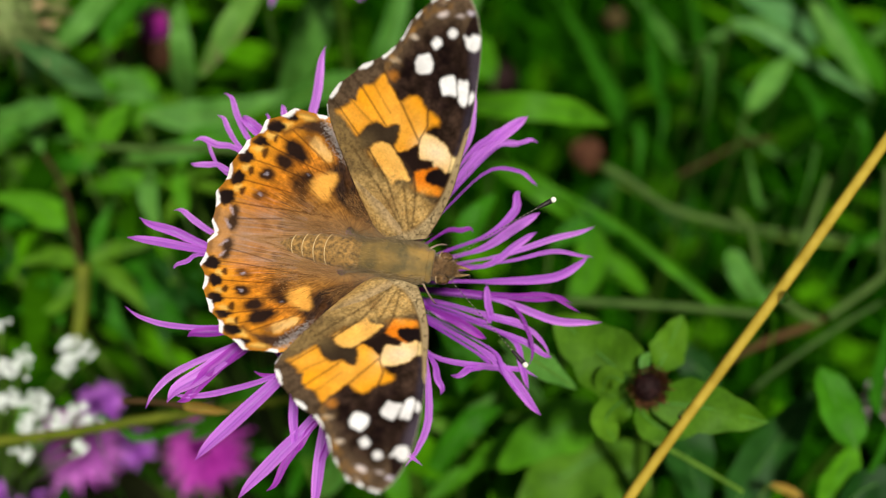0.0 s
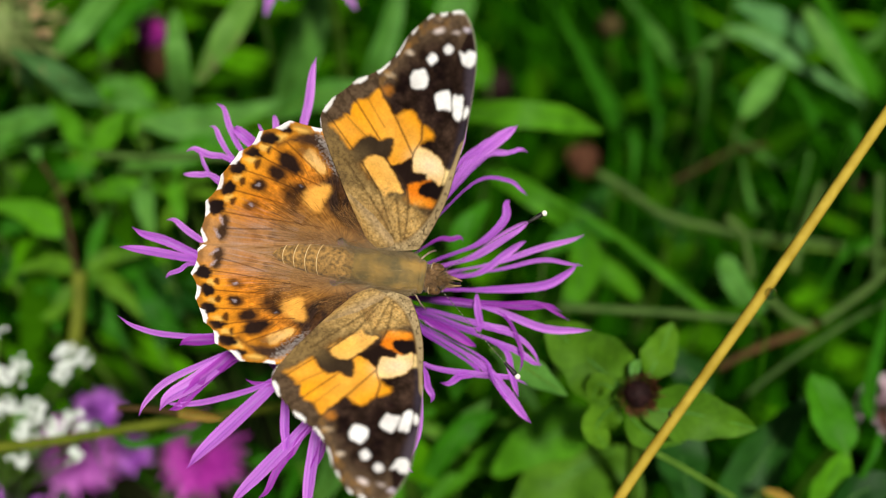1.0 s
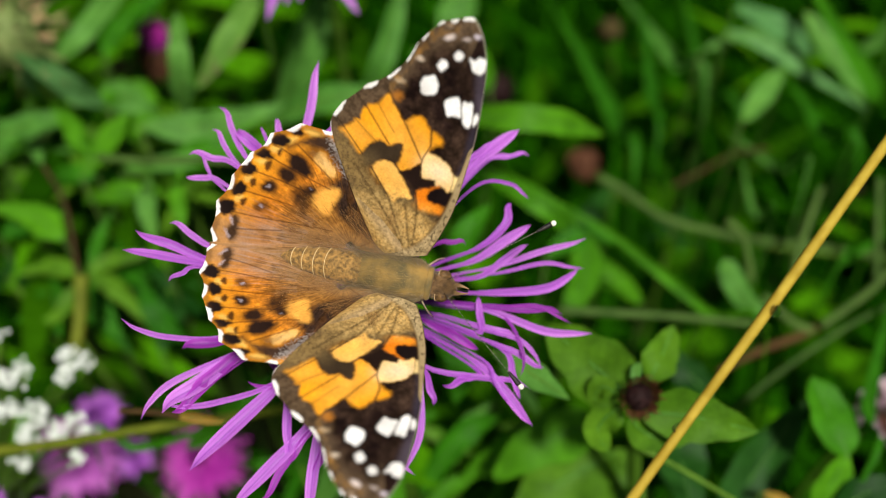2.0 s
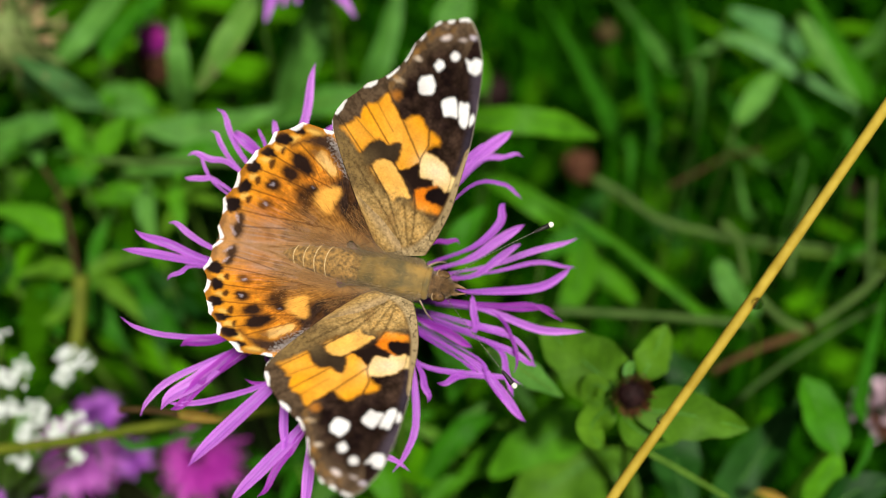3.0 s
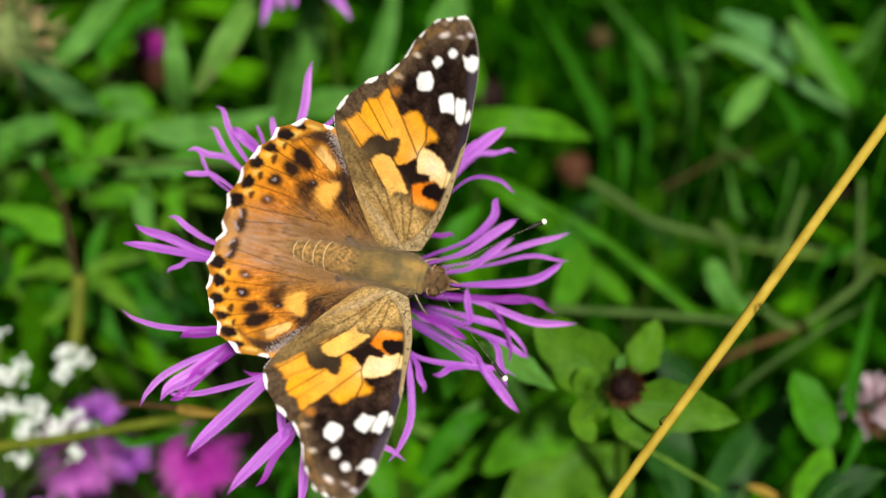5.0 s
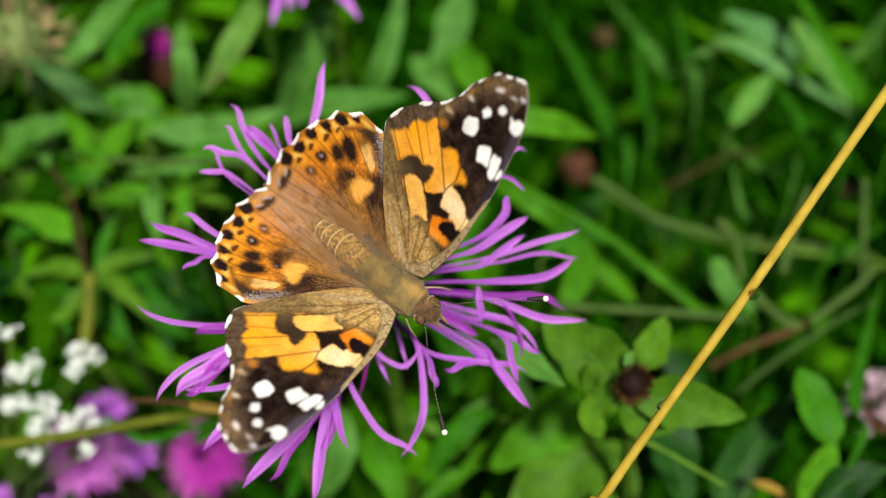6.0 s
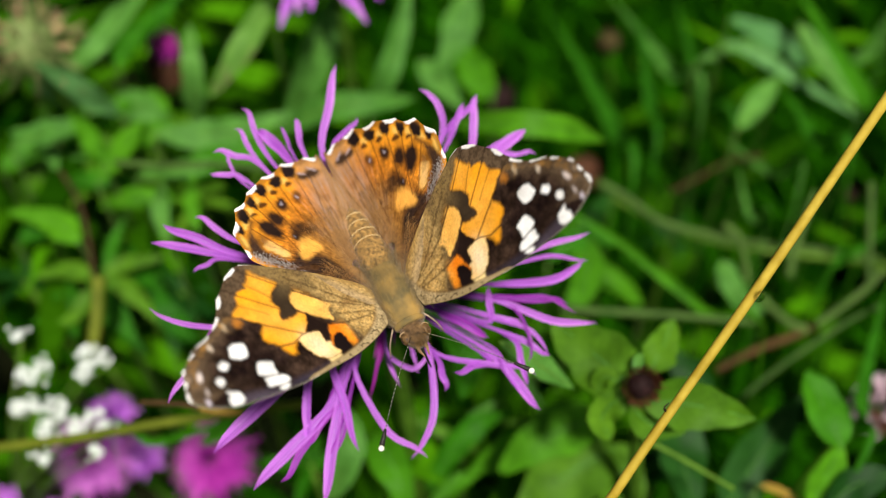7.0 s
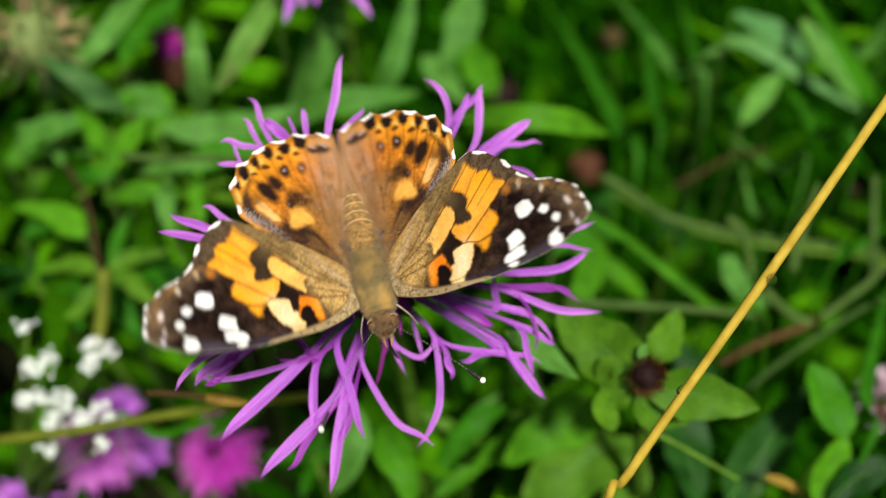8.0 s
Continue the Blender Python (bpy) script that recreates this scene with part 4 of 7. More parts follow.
            u = 0.06 + 0.036 * n
            tube(bm, [(root + dv * w + Vector((0, 0, 0.9 * math.sin(math.pi * w)))) * MM for w in (u, u + 0.014)], 0.040 * MM, 0.040 * MM, 2, 6)
            part("pale_band", bm, BAND, antenna)
        bm = bmesh.new()
        tube(bm, [(root + dv * u + Vector((0, 0, 0.9 * math.sin(math.pi * u)))) * MM for u in (0.83, 0.88, 0.96)], 0.14 * MM, 0.28 * MM, 8, 8)
        part("club", bm, BLACK, antenna)
        bm = bmesh.new()
        ball(bm, (root + dv * 0.98) * MM, [0.31 * MM] * 3, 12, 8)
        part("tip", bm, TIP, antenna, "cream antenna tip")
        # legs
        for x, reach, fwd in ((4.6, 3.3, 1.6), (2.4, 3.6, 0.6)):
            bm = bmesh.new()
            tube(bm, [Vector(v) * MM for v in ((x, s * 1.2, -0.8), (x + fwd * 0.5, s * reach * 0.55, 0.2), (x + fwd * 0.8, s * reach * 0.85, -2.2), (x + fwd, s * reach, -4.8))], 0.14 * MM, 0.08 * MM, 12, 6)
            part("leg", bm, LEG, b, "thin pale scaly leg")
    bm = bmesh.new()
    tube(bm, [Vector(v) * MM for v in ((8.7, 0, -0.2), (9.4, 0, -1.4), (9.6, 0.1, -3.2), (9.2, 0.2, -5.0))], 0.13 * MM, 0.08 * MM, 12, 6)
    part("proboscis", bm, BLACK, b, "thin dark proboscis")
    bm = bmesh.new()
    tube(bm, [Vector((5.85 + 0.2 * math.cos(a), math.sin(a) * 1.45, 0.6 + math.cos(a) * 1.25)) * MM for a in [radians(w) for w in (-100, -66, -33, 0, 33, 66, 100)]], 0.42 * MM, 0.42 * MM, 18, 9)
    part("collar", bm, THORAX, b, "grey-brown hairy collar")
    # hair on the body
    for name, mat, near, away, count, label in (("back_hair", BODY_FUR, 0.0, 0.8, 1100, "olive-gold hair down the back"), ("flank_hair", FLANK_FUR, 0.65, 1.6, 3200, "grey-brown hair on the flanks")):
        bm = bmesh.new()
        for _ in range(count):
            x = rng.uniform(-1.8, 6.2) if rng.random() < 0.94 else rng.uniform(-5.0, -1.5)
            a = rng.uniform(near, away) * rng.choice((-1, 1))
            r = float(np.interp(x, TRUNK_X, TRUNK_R)) + rng.uniform(-0.05, 0.06)
            root = Vector((x, math.sin(a) * r, float(np.interp(x, TRUNK_X, TRUNK_Z)) + math.cos(a) * r * 0.9))
            out = Vector((-0.9 + rng.gauss(0, 0.2), math.sin(a) * (0.3 if near == 0 else 0.55) + rng.gauss(0, 0.2), math.cos(a) * 0.18 + 0.03))
            hair(bm, root * MM, (root + out * (rng.uniform(0.4, 1.1) if near == 0 else rng.uniform(0.6, 2.4))) * MM, 0.011 * MM)
        part(name, bm, mat, b, label)
    bm = bmesh.new()
    for _ in range(1900):
        x, a = rng.uniform(5.5, 8.8), rng.gauss(0, 0.62)
        r = float(np.interp(x, (5.5, 6.2, 7.2, 8.2, 8.7), (1.75, 1.5, 1.42, 1.05, 0.5)))
        root = Vector((x, math.sin(a) * r, 0.48 + math.cos(a) * r * 0.88))
        out = Vector((0.5 * (x - 6.6) + rng.gauss(0, 0.25), math.sin(a) * 0.6 + rng.gauss(0, 0.25), math.cos(a) * 0.6))
        hair(bm, root * MM, (root + out * rng.uniform(0.25, 0.7)) * MM, 0.014 * MM)
    part("head_hair", bm, HEAD_FUR, head, "short dark hair on the head")
    for s in (1, -1):
        bm = bmesh.new()
        for _ in range(1500):
            root = Vector((rng.uniform(-8.5, 1.0), s * rng.uniform(1.5, 3.3), rng.uniform(0.2, 1.3)))
            out = Vector((-1.0, s * rng.gauss(0.10, 0.12), rng.gauss(0.05, 0.07)))
            hair(bm, root * MM, (root + out * rng.uniform(1.5, 4.5)) * MM, 0.010 * MM)
        part("side_hair", bm, HAZE_FUR, b, "long grey-brown hair beside the abdomen")
    for ob in b.children:
        ob.location.x = 3.2 * MM
    wings = []
    for s, who in ((1, "left"), (-1, "right")):
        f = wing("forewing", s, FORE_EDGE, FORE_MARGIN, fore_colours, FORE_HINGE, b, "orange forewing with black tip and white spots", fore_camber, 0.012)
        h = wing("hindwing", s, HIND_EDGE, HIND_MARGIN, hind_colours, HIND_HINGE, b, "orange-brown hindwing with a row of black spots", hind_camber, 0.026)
        for w, spread, n in ((h, 6.6, 1300), (f, 5.2, 900)):
            bm = bmesh.new()
            for _ in range(n):
                ang = rng.triangular(128, 184, 176) if w is h else rng.uniform(62, 135)
                d = spread * math.sqrt(rng.random())
                root = Vector((d * math.cos(radians(ang)), s * d * math.sin(radians(ang)), 0.1 + 0.02 * d))
                if w is h:
                    root.z += 0.10 * max(0, 2.0 - abs(root.y)) ** 1.3
                away = Vector((math.cos(radians(ang)) + rng.gauss(0, 0.12), s * math.sin(radians(ang)) + rng.gauss(0, 0.12), 0.10))
                hair(bm, root * MM, (root + away * rng.uniform(0.6, 1.7)) * MM, 0.009 * MM)
            part("wing_hair", bm, FUR, w, "long tawny hair at the wing root")
        wings.append((s, f, h))
    return b, wings


fly, fly_wings = butterfly()

# ---- the flower under the butterfly ----
def petal_profile(u):
    """Thin tube, then a narrow lobe that tapers to a point."""
    if u < 0.36:
        return 0.22 + 0.17 * u
    v = (u - 0.36) / 0.64
    return max(0.03, (0.26 + 0.54 * math.sin(math.pi * (0.04 + 0.84 * v)) ** 0.8) * (1 - v**2.6))


def lobe_profile(u):
    return max(0.06, (0.35 + 0.75 * math.sin(math.pi * (0.12 + 0.8 * u)) ** 0.8) * (1 - 0.75 * u**3))


def knapweed():
    centre = V((-9.0, 0.7, 192.9))
    axis = Vector((0.10, -0.50, 0.86)).normalized()
    f = thing("knapweed_flower", (0, 0, 0), "purple knapweed flower with long thin florets on a green stem", "flower")
    f.location = centre
    # stem
    bm = bmesh.new()
    tube(bm, [Vector((0, 0, 0)) - axis * 9 * MM, Vector((0.001, 0.012, -0.035)), Vector((0.004, 0.018, -0.10)), Vector((0.004, 0.018, -centre.z))], 1.5 * MM, 1.7 * MM, 14, 8)
    part("stem", bm, STEM_GREEN, f, "ribbed green stem")
    # involucre: an urn of overlapping bracts
    q = axis.to_track_quat("Z", "Y").to_matrix()
    bm = bmesh.new()
    ball(bm, -axis * 6.5 * MM, [5.0 * MM, 5.0 * MM, 6.0 * MM], 16, 10)
    urn = part("involucre", bm, BRACT, f, "brown-green scaly involucre")
    for row in range(5):
        for k in range(14):
            a = 2 * math.pi * (k + 0.5 * (row % 2)) / 14
            out = q @ Vector((math.cos(a), math.sin(a), 0))
            h = (-10 + 2.1 * row) * MM
            r = 5.2 * math.cos((row - 2) * 0.33) * MM
            bm = bmesh.new()
            ribbon(bm, [axis * h + out * r * 0.9, axis * (h + 1.6 * MM) + out * r * 1.04, axis * (h + 3.1 * MM) + out * r * 1.06], 2.2 * MM, out, 0.3, 5)
            part("bract", bm, BRACT, urn)

    def petal(tip, root, width=1.4, deep=False, bow=0.6, way=None):
        c, r, t = Vector((0, 0, 0)), V(root) - centre, V(tip) - centre
        start = (r - axis * r.dot(axis)).normalized() * 2.6 * MM - axis * 1.5 * MM
        knee = start.lerp(r, 0.55) + axis * 1.6 * MM
        mid = r.lerp(t, 0.5) + axis * bow * MM + (V(way) - V((0, 0, 0)) if way else Vector((0, 0, 0)))
        bm = bmesh.new()
        side = axis.cross(t - r).normalized()
        bend = r.lerp(t, 0.82) + axis * rng.uniform(0.2, 0.9) * bow * MM + (mid - r.lerp(t, 0.5)) * 0.5 + side * rng.uniform(-0.45, 0.45) * MM
        line = [start, knee, r, mid, bend, t]
        ribbon(bm, line, width * 0.74 * MM, axis, 0.75, 22, petal_profile, rng.uniform(-0.35, 0.35), 2)
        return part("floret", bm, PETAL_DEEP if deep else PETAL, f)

    # towards the far side
    petal((-13.5, 19.0, 213.5), (-15.1, 10.0, 207.4), 2.0, bow=0.3)
    petal((-18.3, 13.0, 210.0), (-17.3, 9.8, 207.6), 1.5)
    petal((-10.9, 13.8, 209.5), (-13.8, 10.1, 207.3), 1.2)
    petal((-24.7, 13.6, 211.2), (-21.3, 8.8, 207.4), 1.4)
    petal((-25.4, 11.4, 209.8), (-22.5, 8.3, 207.3), 1.2)
    petal((-22.7, 11.4, 209.5), (-19.2, 9.0, 207.3), 2.6, bow=1.0)
    petal((-20.0, 12.1, 209.5), (-18.5, 9.4, 207.5), 0.8)
    petal((-27.9, 8.8, 208.3), (-22.6, 8.1, 207.2), 1.5)
    petal((-28.2, 6.7, 206.9), (-24.1, 6.4, 206.2), 1.3)
    petal((-27.0, 8.8, 208.2), (-24.4, 6.1, 206.0), 0.8)
    petal((-3.5, 17.3, 211.0), (-0.6, 12.6, 207.3), 1.6, way=(1.2, 0, 0.3))
    petal((2.1, 16.4, 209.6), (-0.0, 11.8, 206.7), 1.5)
    petal((3.8, 17.4, 210.1), (2.6, 10.7, 205.6), 2.0)
    petal((4.0, 16.8, 209.6), (0.0, 13.2, 207.7), 1.4)
    petal((9.7, 14.2, 207.1), (4.3, 10.5, 205.2), 2.1)
    petal((7.0, 12.6, 206.3), (3.2, 10.2, 205.1), 1.6)
    petal((11.1, 11.8, 205.2), (5.6, 10.6, 205.1), 1.0)
    # on the side of the tail
    petal((-33.3, 0.9, 204.3), (-25.5, -1.2, 201.7), 2.0)
    petal((-34.6, -1.0, 203.2), (-25.8, -1.6, 201.4), 1.9)
    petal((-29.7, 1.9, 204.4), (-24.5, -0.1, 202.2), 1.4)
    petal((-29.6, -3.5, 200.7), (-26.4, -1.9, 201.3), 1.0)
    petal((-34.5, -7.3, 199.0), (-24.1, -8.3, 196.7), 1.2, way=(0, -0.8, -0.7))
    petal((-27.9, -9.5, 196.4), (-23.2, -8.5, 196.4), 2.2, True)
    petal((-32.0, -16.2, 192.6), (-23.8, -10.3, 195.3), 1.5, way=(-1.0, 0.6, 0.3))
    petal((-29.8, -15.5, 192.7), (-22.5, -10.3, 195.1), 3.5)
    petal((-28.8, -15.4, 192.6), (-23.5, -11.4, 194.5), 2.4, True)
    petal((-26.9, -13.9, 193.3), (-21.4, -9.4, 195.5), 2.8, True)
    petal((-29.6, -14.7, 193.2), (-18.0, -12.1, 193.2), 1.3, way=(0, -0.8, -0.4))
    # towards the near side
    petal((-26.9, -20.2, 188.4), (-17.1, -11.6, 192.9), 3.1, bow=0.8)
    petal((-16.8, -18.9, 187.8), (-16.0, -12.0, 192.4), 2.0)
    petal((-22.3, -23.4, 185.6), (-13.8, -15.1, 190.0), 2.8)
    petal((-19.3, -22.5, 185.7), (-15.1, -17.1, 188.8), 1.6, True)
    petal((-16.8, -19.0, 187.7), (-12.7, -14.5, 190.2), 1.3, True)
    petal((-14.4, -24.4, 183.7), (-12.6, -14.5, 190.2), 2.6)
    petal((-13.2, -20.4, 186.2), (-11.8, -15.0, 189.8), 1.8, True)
    petal((-10.4, -19.1, 186.8), (-13.8, -10.3, 193.3), 1.9)
    petal((-2.3, -19.3, 185.5), (-10.9, -11.6, 191.9), 1.5, way=(-0.6, -1.4, -1.1))
    petal((-4.3, -19.5, 185.6), (-2.3, -8.9, 192.6), 1.7, way=(1.6, -0.5, -0.4))
    petal((-2.2, -8.9, 192.6), (-6.9, -9.7, 192.7), 1.2, way=(0.2, -1.5, -1.2))
    petal((-18.8, -9.4, 194.6), (-16.1, -12.0, 192.5), 1.2, True)
    petal((-20.9, -11.8, 193.2), (-14.2, -10.2, 193.4), 1.2, True, way=(0, -0.9, -0.7))
    # in front of the head
    petal((17.7, 4.2, 199.1), (6.9, 0.6, 198.2), 1.4)
    petal((17.4, 1.2, 197.1), (7.5, 0.1, 197.7), 1.0, way=(0, 0.6, 0.5))
    petal((16.9, 1.4, 197.3), (6.2, -1.9, 196.5), 2.0, way=(0.8, -0.9, -0.8))
    petal((14.8, -3.4, 194.3), (5.5, -3.2, 195.7), 1.6, True)
    petal((18.3, -4.9, 192.7), (6.2, -3.6, 195.4), 1.8, way=(0, -0.8, -0.7))
    petal((11.1, -14.1, 187.5), (5.2, -8.9, 191.9), 2.3)
    petal((10.8, -10.6, 189.9), (-0.9, -9.5, 192.4), 1.4)
    petal((0.8, -11.0, 191.1), (5.0, -9.5, 191.5), 1.6)
    petal((12.5, -8.6, 191.1), (6.8, -6.7, 193.1), 1.5)
    petal((9.7, -11.8, 189.3), (7.8, -7.2, 192.7), 1.5)
    petal((8.9, 6.9, 202.2), (5.4, 2.5, 199.6), 1.9, way=(1.0, 0, 0))
    petal((11.2, 5.0, 200.6), (4.6, 1.1, 198.8), 2.2)
    petal((10.8, 3.1, 199.3), (5.0, -0.5, 197.7), 1.7)
    petal((11.0, 7.5, 202.3), (5.0, 8.4, 203.8), 0.9, way=(0.6, 0.6, 0.5))
    petal((9.1, -5.9, 193.4), (4.9, -5.1, 194.6), 1.2)
    petal((4.9, -7.4, 193.0), (0.4, -5.6, 194.8), 2.0, True)
    petal((5.0, -2.3, 196.4), (5.0, -5.8, 194.0), 1.6)
    petal((9.9, 14.3, 207.1), (4.3, 10.0, 204.9), 2.2)
    petal((11.1, 11.7, 205.2), (6.3, 11.0, 205.3), 1.0)
    petal((-0.3, -12.9, 189.9), (-1.1, -9.9, 192.1), 1.5)
    petal((3.5, 2.5, 199.9), (0.4, 2.4, 200.3), 1.2, True)
    petal((12.2, -9.0, 191.2), (5.3, -5.6, 194.5), 1.1, way=(0.6, 0.9, 0.7))
    petal((9.7, -9.8, 191.0), (7.6, -4.2, 195.1), 0.9, True, way=(0.9, 0, 0.4))
    petal((15.7, -4.4, 193.9), (7.7, -3.3, 195.8), 0.9, True, way=(0, 0.8, 0.5))
    petal((9.2, -12.7, 189.1), (5.6, -8.6, 192.4), 1.0, way=(-0.8, 0.2, 0.5))
    # thin crossing florets round the middle
    for k in range(15):
        a = rng.uniform(-2.6, 1.3)
        out = q @ Vector((math.cos(a), math.sin(a), 0))
        side = axis.cross(out)
        reach = rng.uniform(8, 15)
        turn = rng.uniform(-3.5, 3.5)
        bm = bmesh.new()
        ribbon(bm, [out * 2.4 * MM - axis * 1.5 * MM, (out * reach * 0.5 + axis * rng.uniform(1.0, 3.2) + side * turn * 0.2) * MM, (out * reach * 0.8 + axis * rng.uniform(0.5, 4.0) + side * turn * 0.6) * MM, (out * reach + axis * rng.uniform(-1.0, 5.5) + side * turn) * MM],
               rng.uniform(0.55, 0.95) * MM, axis, 0.6, 13, petal_profile, rng.uniform(-0.8, 0.8), 2)
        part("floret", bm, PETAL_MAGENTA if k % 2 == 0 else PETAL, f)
    # inner florets
    for k in range(60):
        a, r = rng.random() * 6.283, 6.0 * math.sqrt(rng.random())
        out = q @ Vector((math.cos(a), math.sin(a), 0))
        lean = out * (r * 0.6 + rng.uniform(0, 3)) * MM
        bm = bmesh.new()
        ribbon(bm, [out * r * 0.5 * MM - axis * 2 * MM, out * r * 0.8 * MM + axis * 2.5 * MM, lean + axis * rng.uniform(4.0, 6.5) * MM], rng.uniform(0.7, 1.1) * MM, out + axis, 0.6, 8, lobe_profile)
        part("inner_floret", bm, PETAL_MAGENTA, f)
    return f


knapweed()


# ---- straw over the meadow ----
STALK = [
    (0, (0.00868, -0.05463, 0.00016), (-0.47, 0.55, -0.21)),
    (0.5, (0.01141, -0.05274, 0.00040), (-0.11, -0.10, 0.29)),
    (1, (0.01202, -0.05266, 0.00047), (-0.09, -0.18, 0.40)),
    (1.5, (0.00879, -0.05532, 0.00022), (-0.60, 0.73, -0.31)),
    (3, (0.01161, -0.05267, -0.00009), (0.09, -0.17, 0.14)),
    (3.5, (0.01139, -0.05295, 0.00000), (0.00, -0.00, 0.00)),
    (4, (0.00756, -0.05565, -0.00006), (-0.60, 1.24, -1.11)),
    (4.5, (0.00870, -0.05484, -0.00077), (-0.23, 0.91, -1.10)),
    (6, (0.01202, -0.05193, -0.00073), (0.39, -0.33, -0.04)),
    (6.5, (0.01217, -0.05203, -0.00087), (0.40, -0.41, 0.09)),
    (7, (0.01212, -0.05219, -0.00073), (0.34, -0.45, 0.22)),
    (7.5, (0.01214, -0.05232, -0.00089), (0.30, -0.35, 0.11)),
    (8, (0.01248, -0.05183, -0.00065), (0.33, -0.36, 0.10)),
]


def straw():
    base = V((11.4, -52.9, 0.0))
    s = thing("dry_grass", base, "dry golden grass stalk leaning over the meadow", "grass stalk")
    low = (17.4, -30.9, 202.0)
    pts = local([(base.x * 1000, base.y * 1000, 0), (low[0] - 9, low[1] - 20, low[2] * 0.55), (low[0] - 3.5, low[1] - 5, low[2] - 5.5), low, (31.9, -14.9, 212.7), (49.4, 4.8, 225.7), (65.2, 23.3, 233.5)], base)
    bm = bmesh.new()
    tube(bm, pts, 0.31 * MM, 0.62 * MM, 60, 10, bulge=lambda u: 1 + 0.04 * math.sin(40 * u))
    part("stalk", bm, STRAW, s)
    bm = bmesh.new()
    c = V((31.8, -15.9, 212.5)) - base
    ball(bm, c, [0.6 * MM, 0.55 * MM, 0.65 * MM], 16, 12)
    part("dewdrop", bm, WATER, s, "clear round drop of dew")
    bm = bmesh.new()
    tube(bm, [V(p) - base for p in ((22.2, -25.1, 206.2), (21.9, -25.1, 206.9), (22.4, -24.7, 207.2))], 0.12 * MM, 0.05 * MM, 6, 5)
    part("leaf_scar", bm, SEED_DARK, s)
    return s


stalk = straw()


# ---- single leaves, stems and heads that stand out ----
def lance(u):
    return max(0.03, math.sin(math.pi * u**0.85) ** 0.8)


def ovate(u):
    return max(0.03, math.sin(math.pi * u**0.7) ** 0.65)


def plant(name, base, label, category, leaves=(), stems=(), group=""):
    """leaves: (points, width in mm, material, profile, face); stems: (points, thick, thin, material)."""
    base = V(base)
    p = thing(name, base, label, category, group)
    for pts, r0, r1, mat in stems:
        bm = bmesh.new()
        tube(bm, local(pts, base), r0 * MM, r1 * MM, 18, 7)
        part("stem", bm, mat, p)
    for pts, w, mat, prof, face in leaves:
        if not stems:
            foot = V(pts[0])
            bm = bmesh.new()
            tube(bm, [foot - base, foot - base + Vector((0.001, 0.004, -0.5 * foot.z)), foot - base + Vector((0.002, 0.006, -foot.z))], 0.28 * MM, 0.4 * MM, 8, 6)
            part("petiole", bm, STEM_MUTED, p)
        bm = bmesh.new()
        a, b = rng.random() * 6, rng.uniform(5, 9)
        ribbon(bm, local(pts, base), w * MM, face, 0.22, 18, lambda u: prof(u) * (1 + 0.09 * math.sin(b * u + a) + 0.05 * math.sin(2.7 * b * u)), rng.uniform(-0.45, 0.45), 3, 0.10)
        leaf = part("leaf", bm, mat, p)
        bm = bmesh.new()
        rib = [q + Vector(face).normalized() * 0.1 * MM for q in local(pts, base)]
        tube(bm, rib, 0.016 * w * MM + 0.08 * MM, 0.05 * MM, 12, 4)
        part("midrib", bm, LEAF_PALE if mat is not LEAF_PALE else STEM_GREEN, leaf)
    return p


UPRIGHT = (0.0, -0.8, 0.6)
plant("plantain", (-43.2, 78.6, 133.2), "tufted plant with long pale lance-shaped leaves", "plant", [
    ([(-56.5, 89.8, 142.6), (-54.0, 86.7, 154.0), (-53.3, 88.4, 162.4), (-55.2, 98.3, 163.7)], 5.0, LEAF_PALE, lance, UPRIGHT),
    ([(-35.9, 93.2, 173.4), (-37.7, 81.7, 173.6), (-42.1, 76.3, 169.0), (-47.4, 74.8, 162.2)], 5.6, LEAF_SPOTTED, lance, UPRIGHT),
    ([(-35.6, 89.7, 142.6), (-29.6, 88.5, 155.6), (-25.6, 91.5, 165.0), (-23.5, 103.3, 168.0)], 7.6, LEAF_PALE, lance, UPRIGHT),
    ([(-17.1, 95.2, 140.2), (-12.7, 93.7, 152.9), (-10.0, 100.3, 158.5), (-7.3, 109.8, 166.4)], 5.6, LEAF_PALE, lance, UPRIGHT),
    ([(0.3, 117.5, 141.7), (2.2, 123.5, 142.4), (3.8, 129.5, 143.3), (6.2, 137.7, 146.2)], 7.1, LEAF_PALE, lance, UPRIGHT),
    ([(11.9, 103.1, 138.3), (9.3, 108.0, 139.5), (6.4, 113.5, 141.3), (2.9, 119.6, 143.5)], 8.5, LEAF_FRESH, lance, UPRIGHT),
    ([(-6.2, 116.0, 140.3), (-2.7, 112.0, 139.0), (0.7, 108.1, 137.8), (4.8, 102.7, 135.2)], 6.4, LEAF_PALE, lance, UPRIGHT),
    ([(-1.6, 110.7, 139.2), (2.5, 116.9, 144.5), (5.9, 121.1, 148.0), (8.6, 127.4, 153.3)], 6.5, LEAF_PALE, lance, UPRIGHT),
])
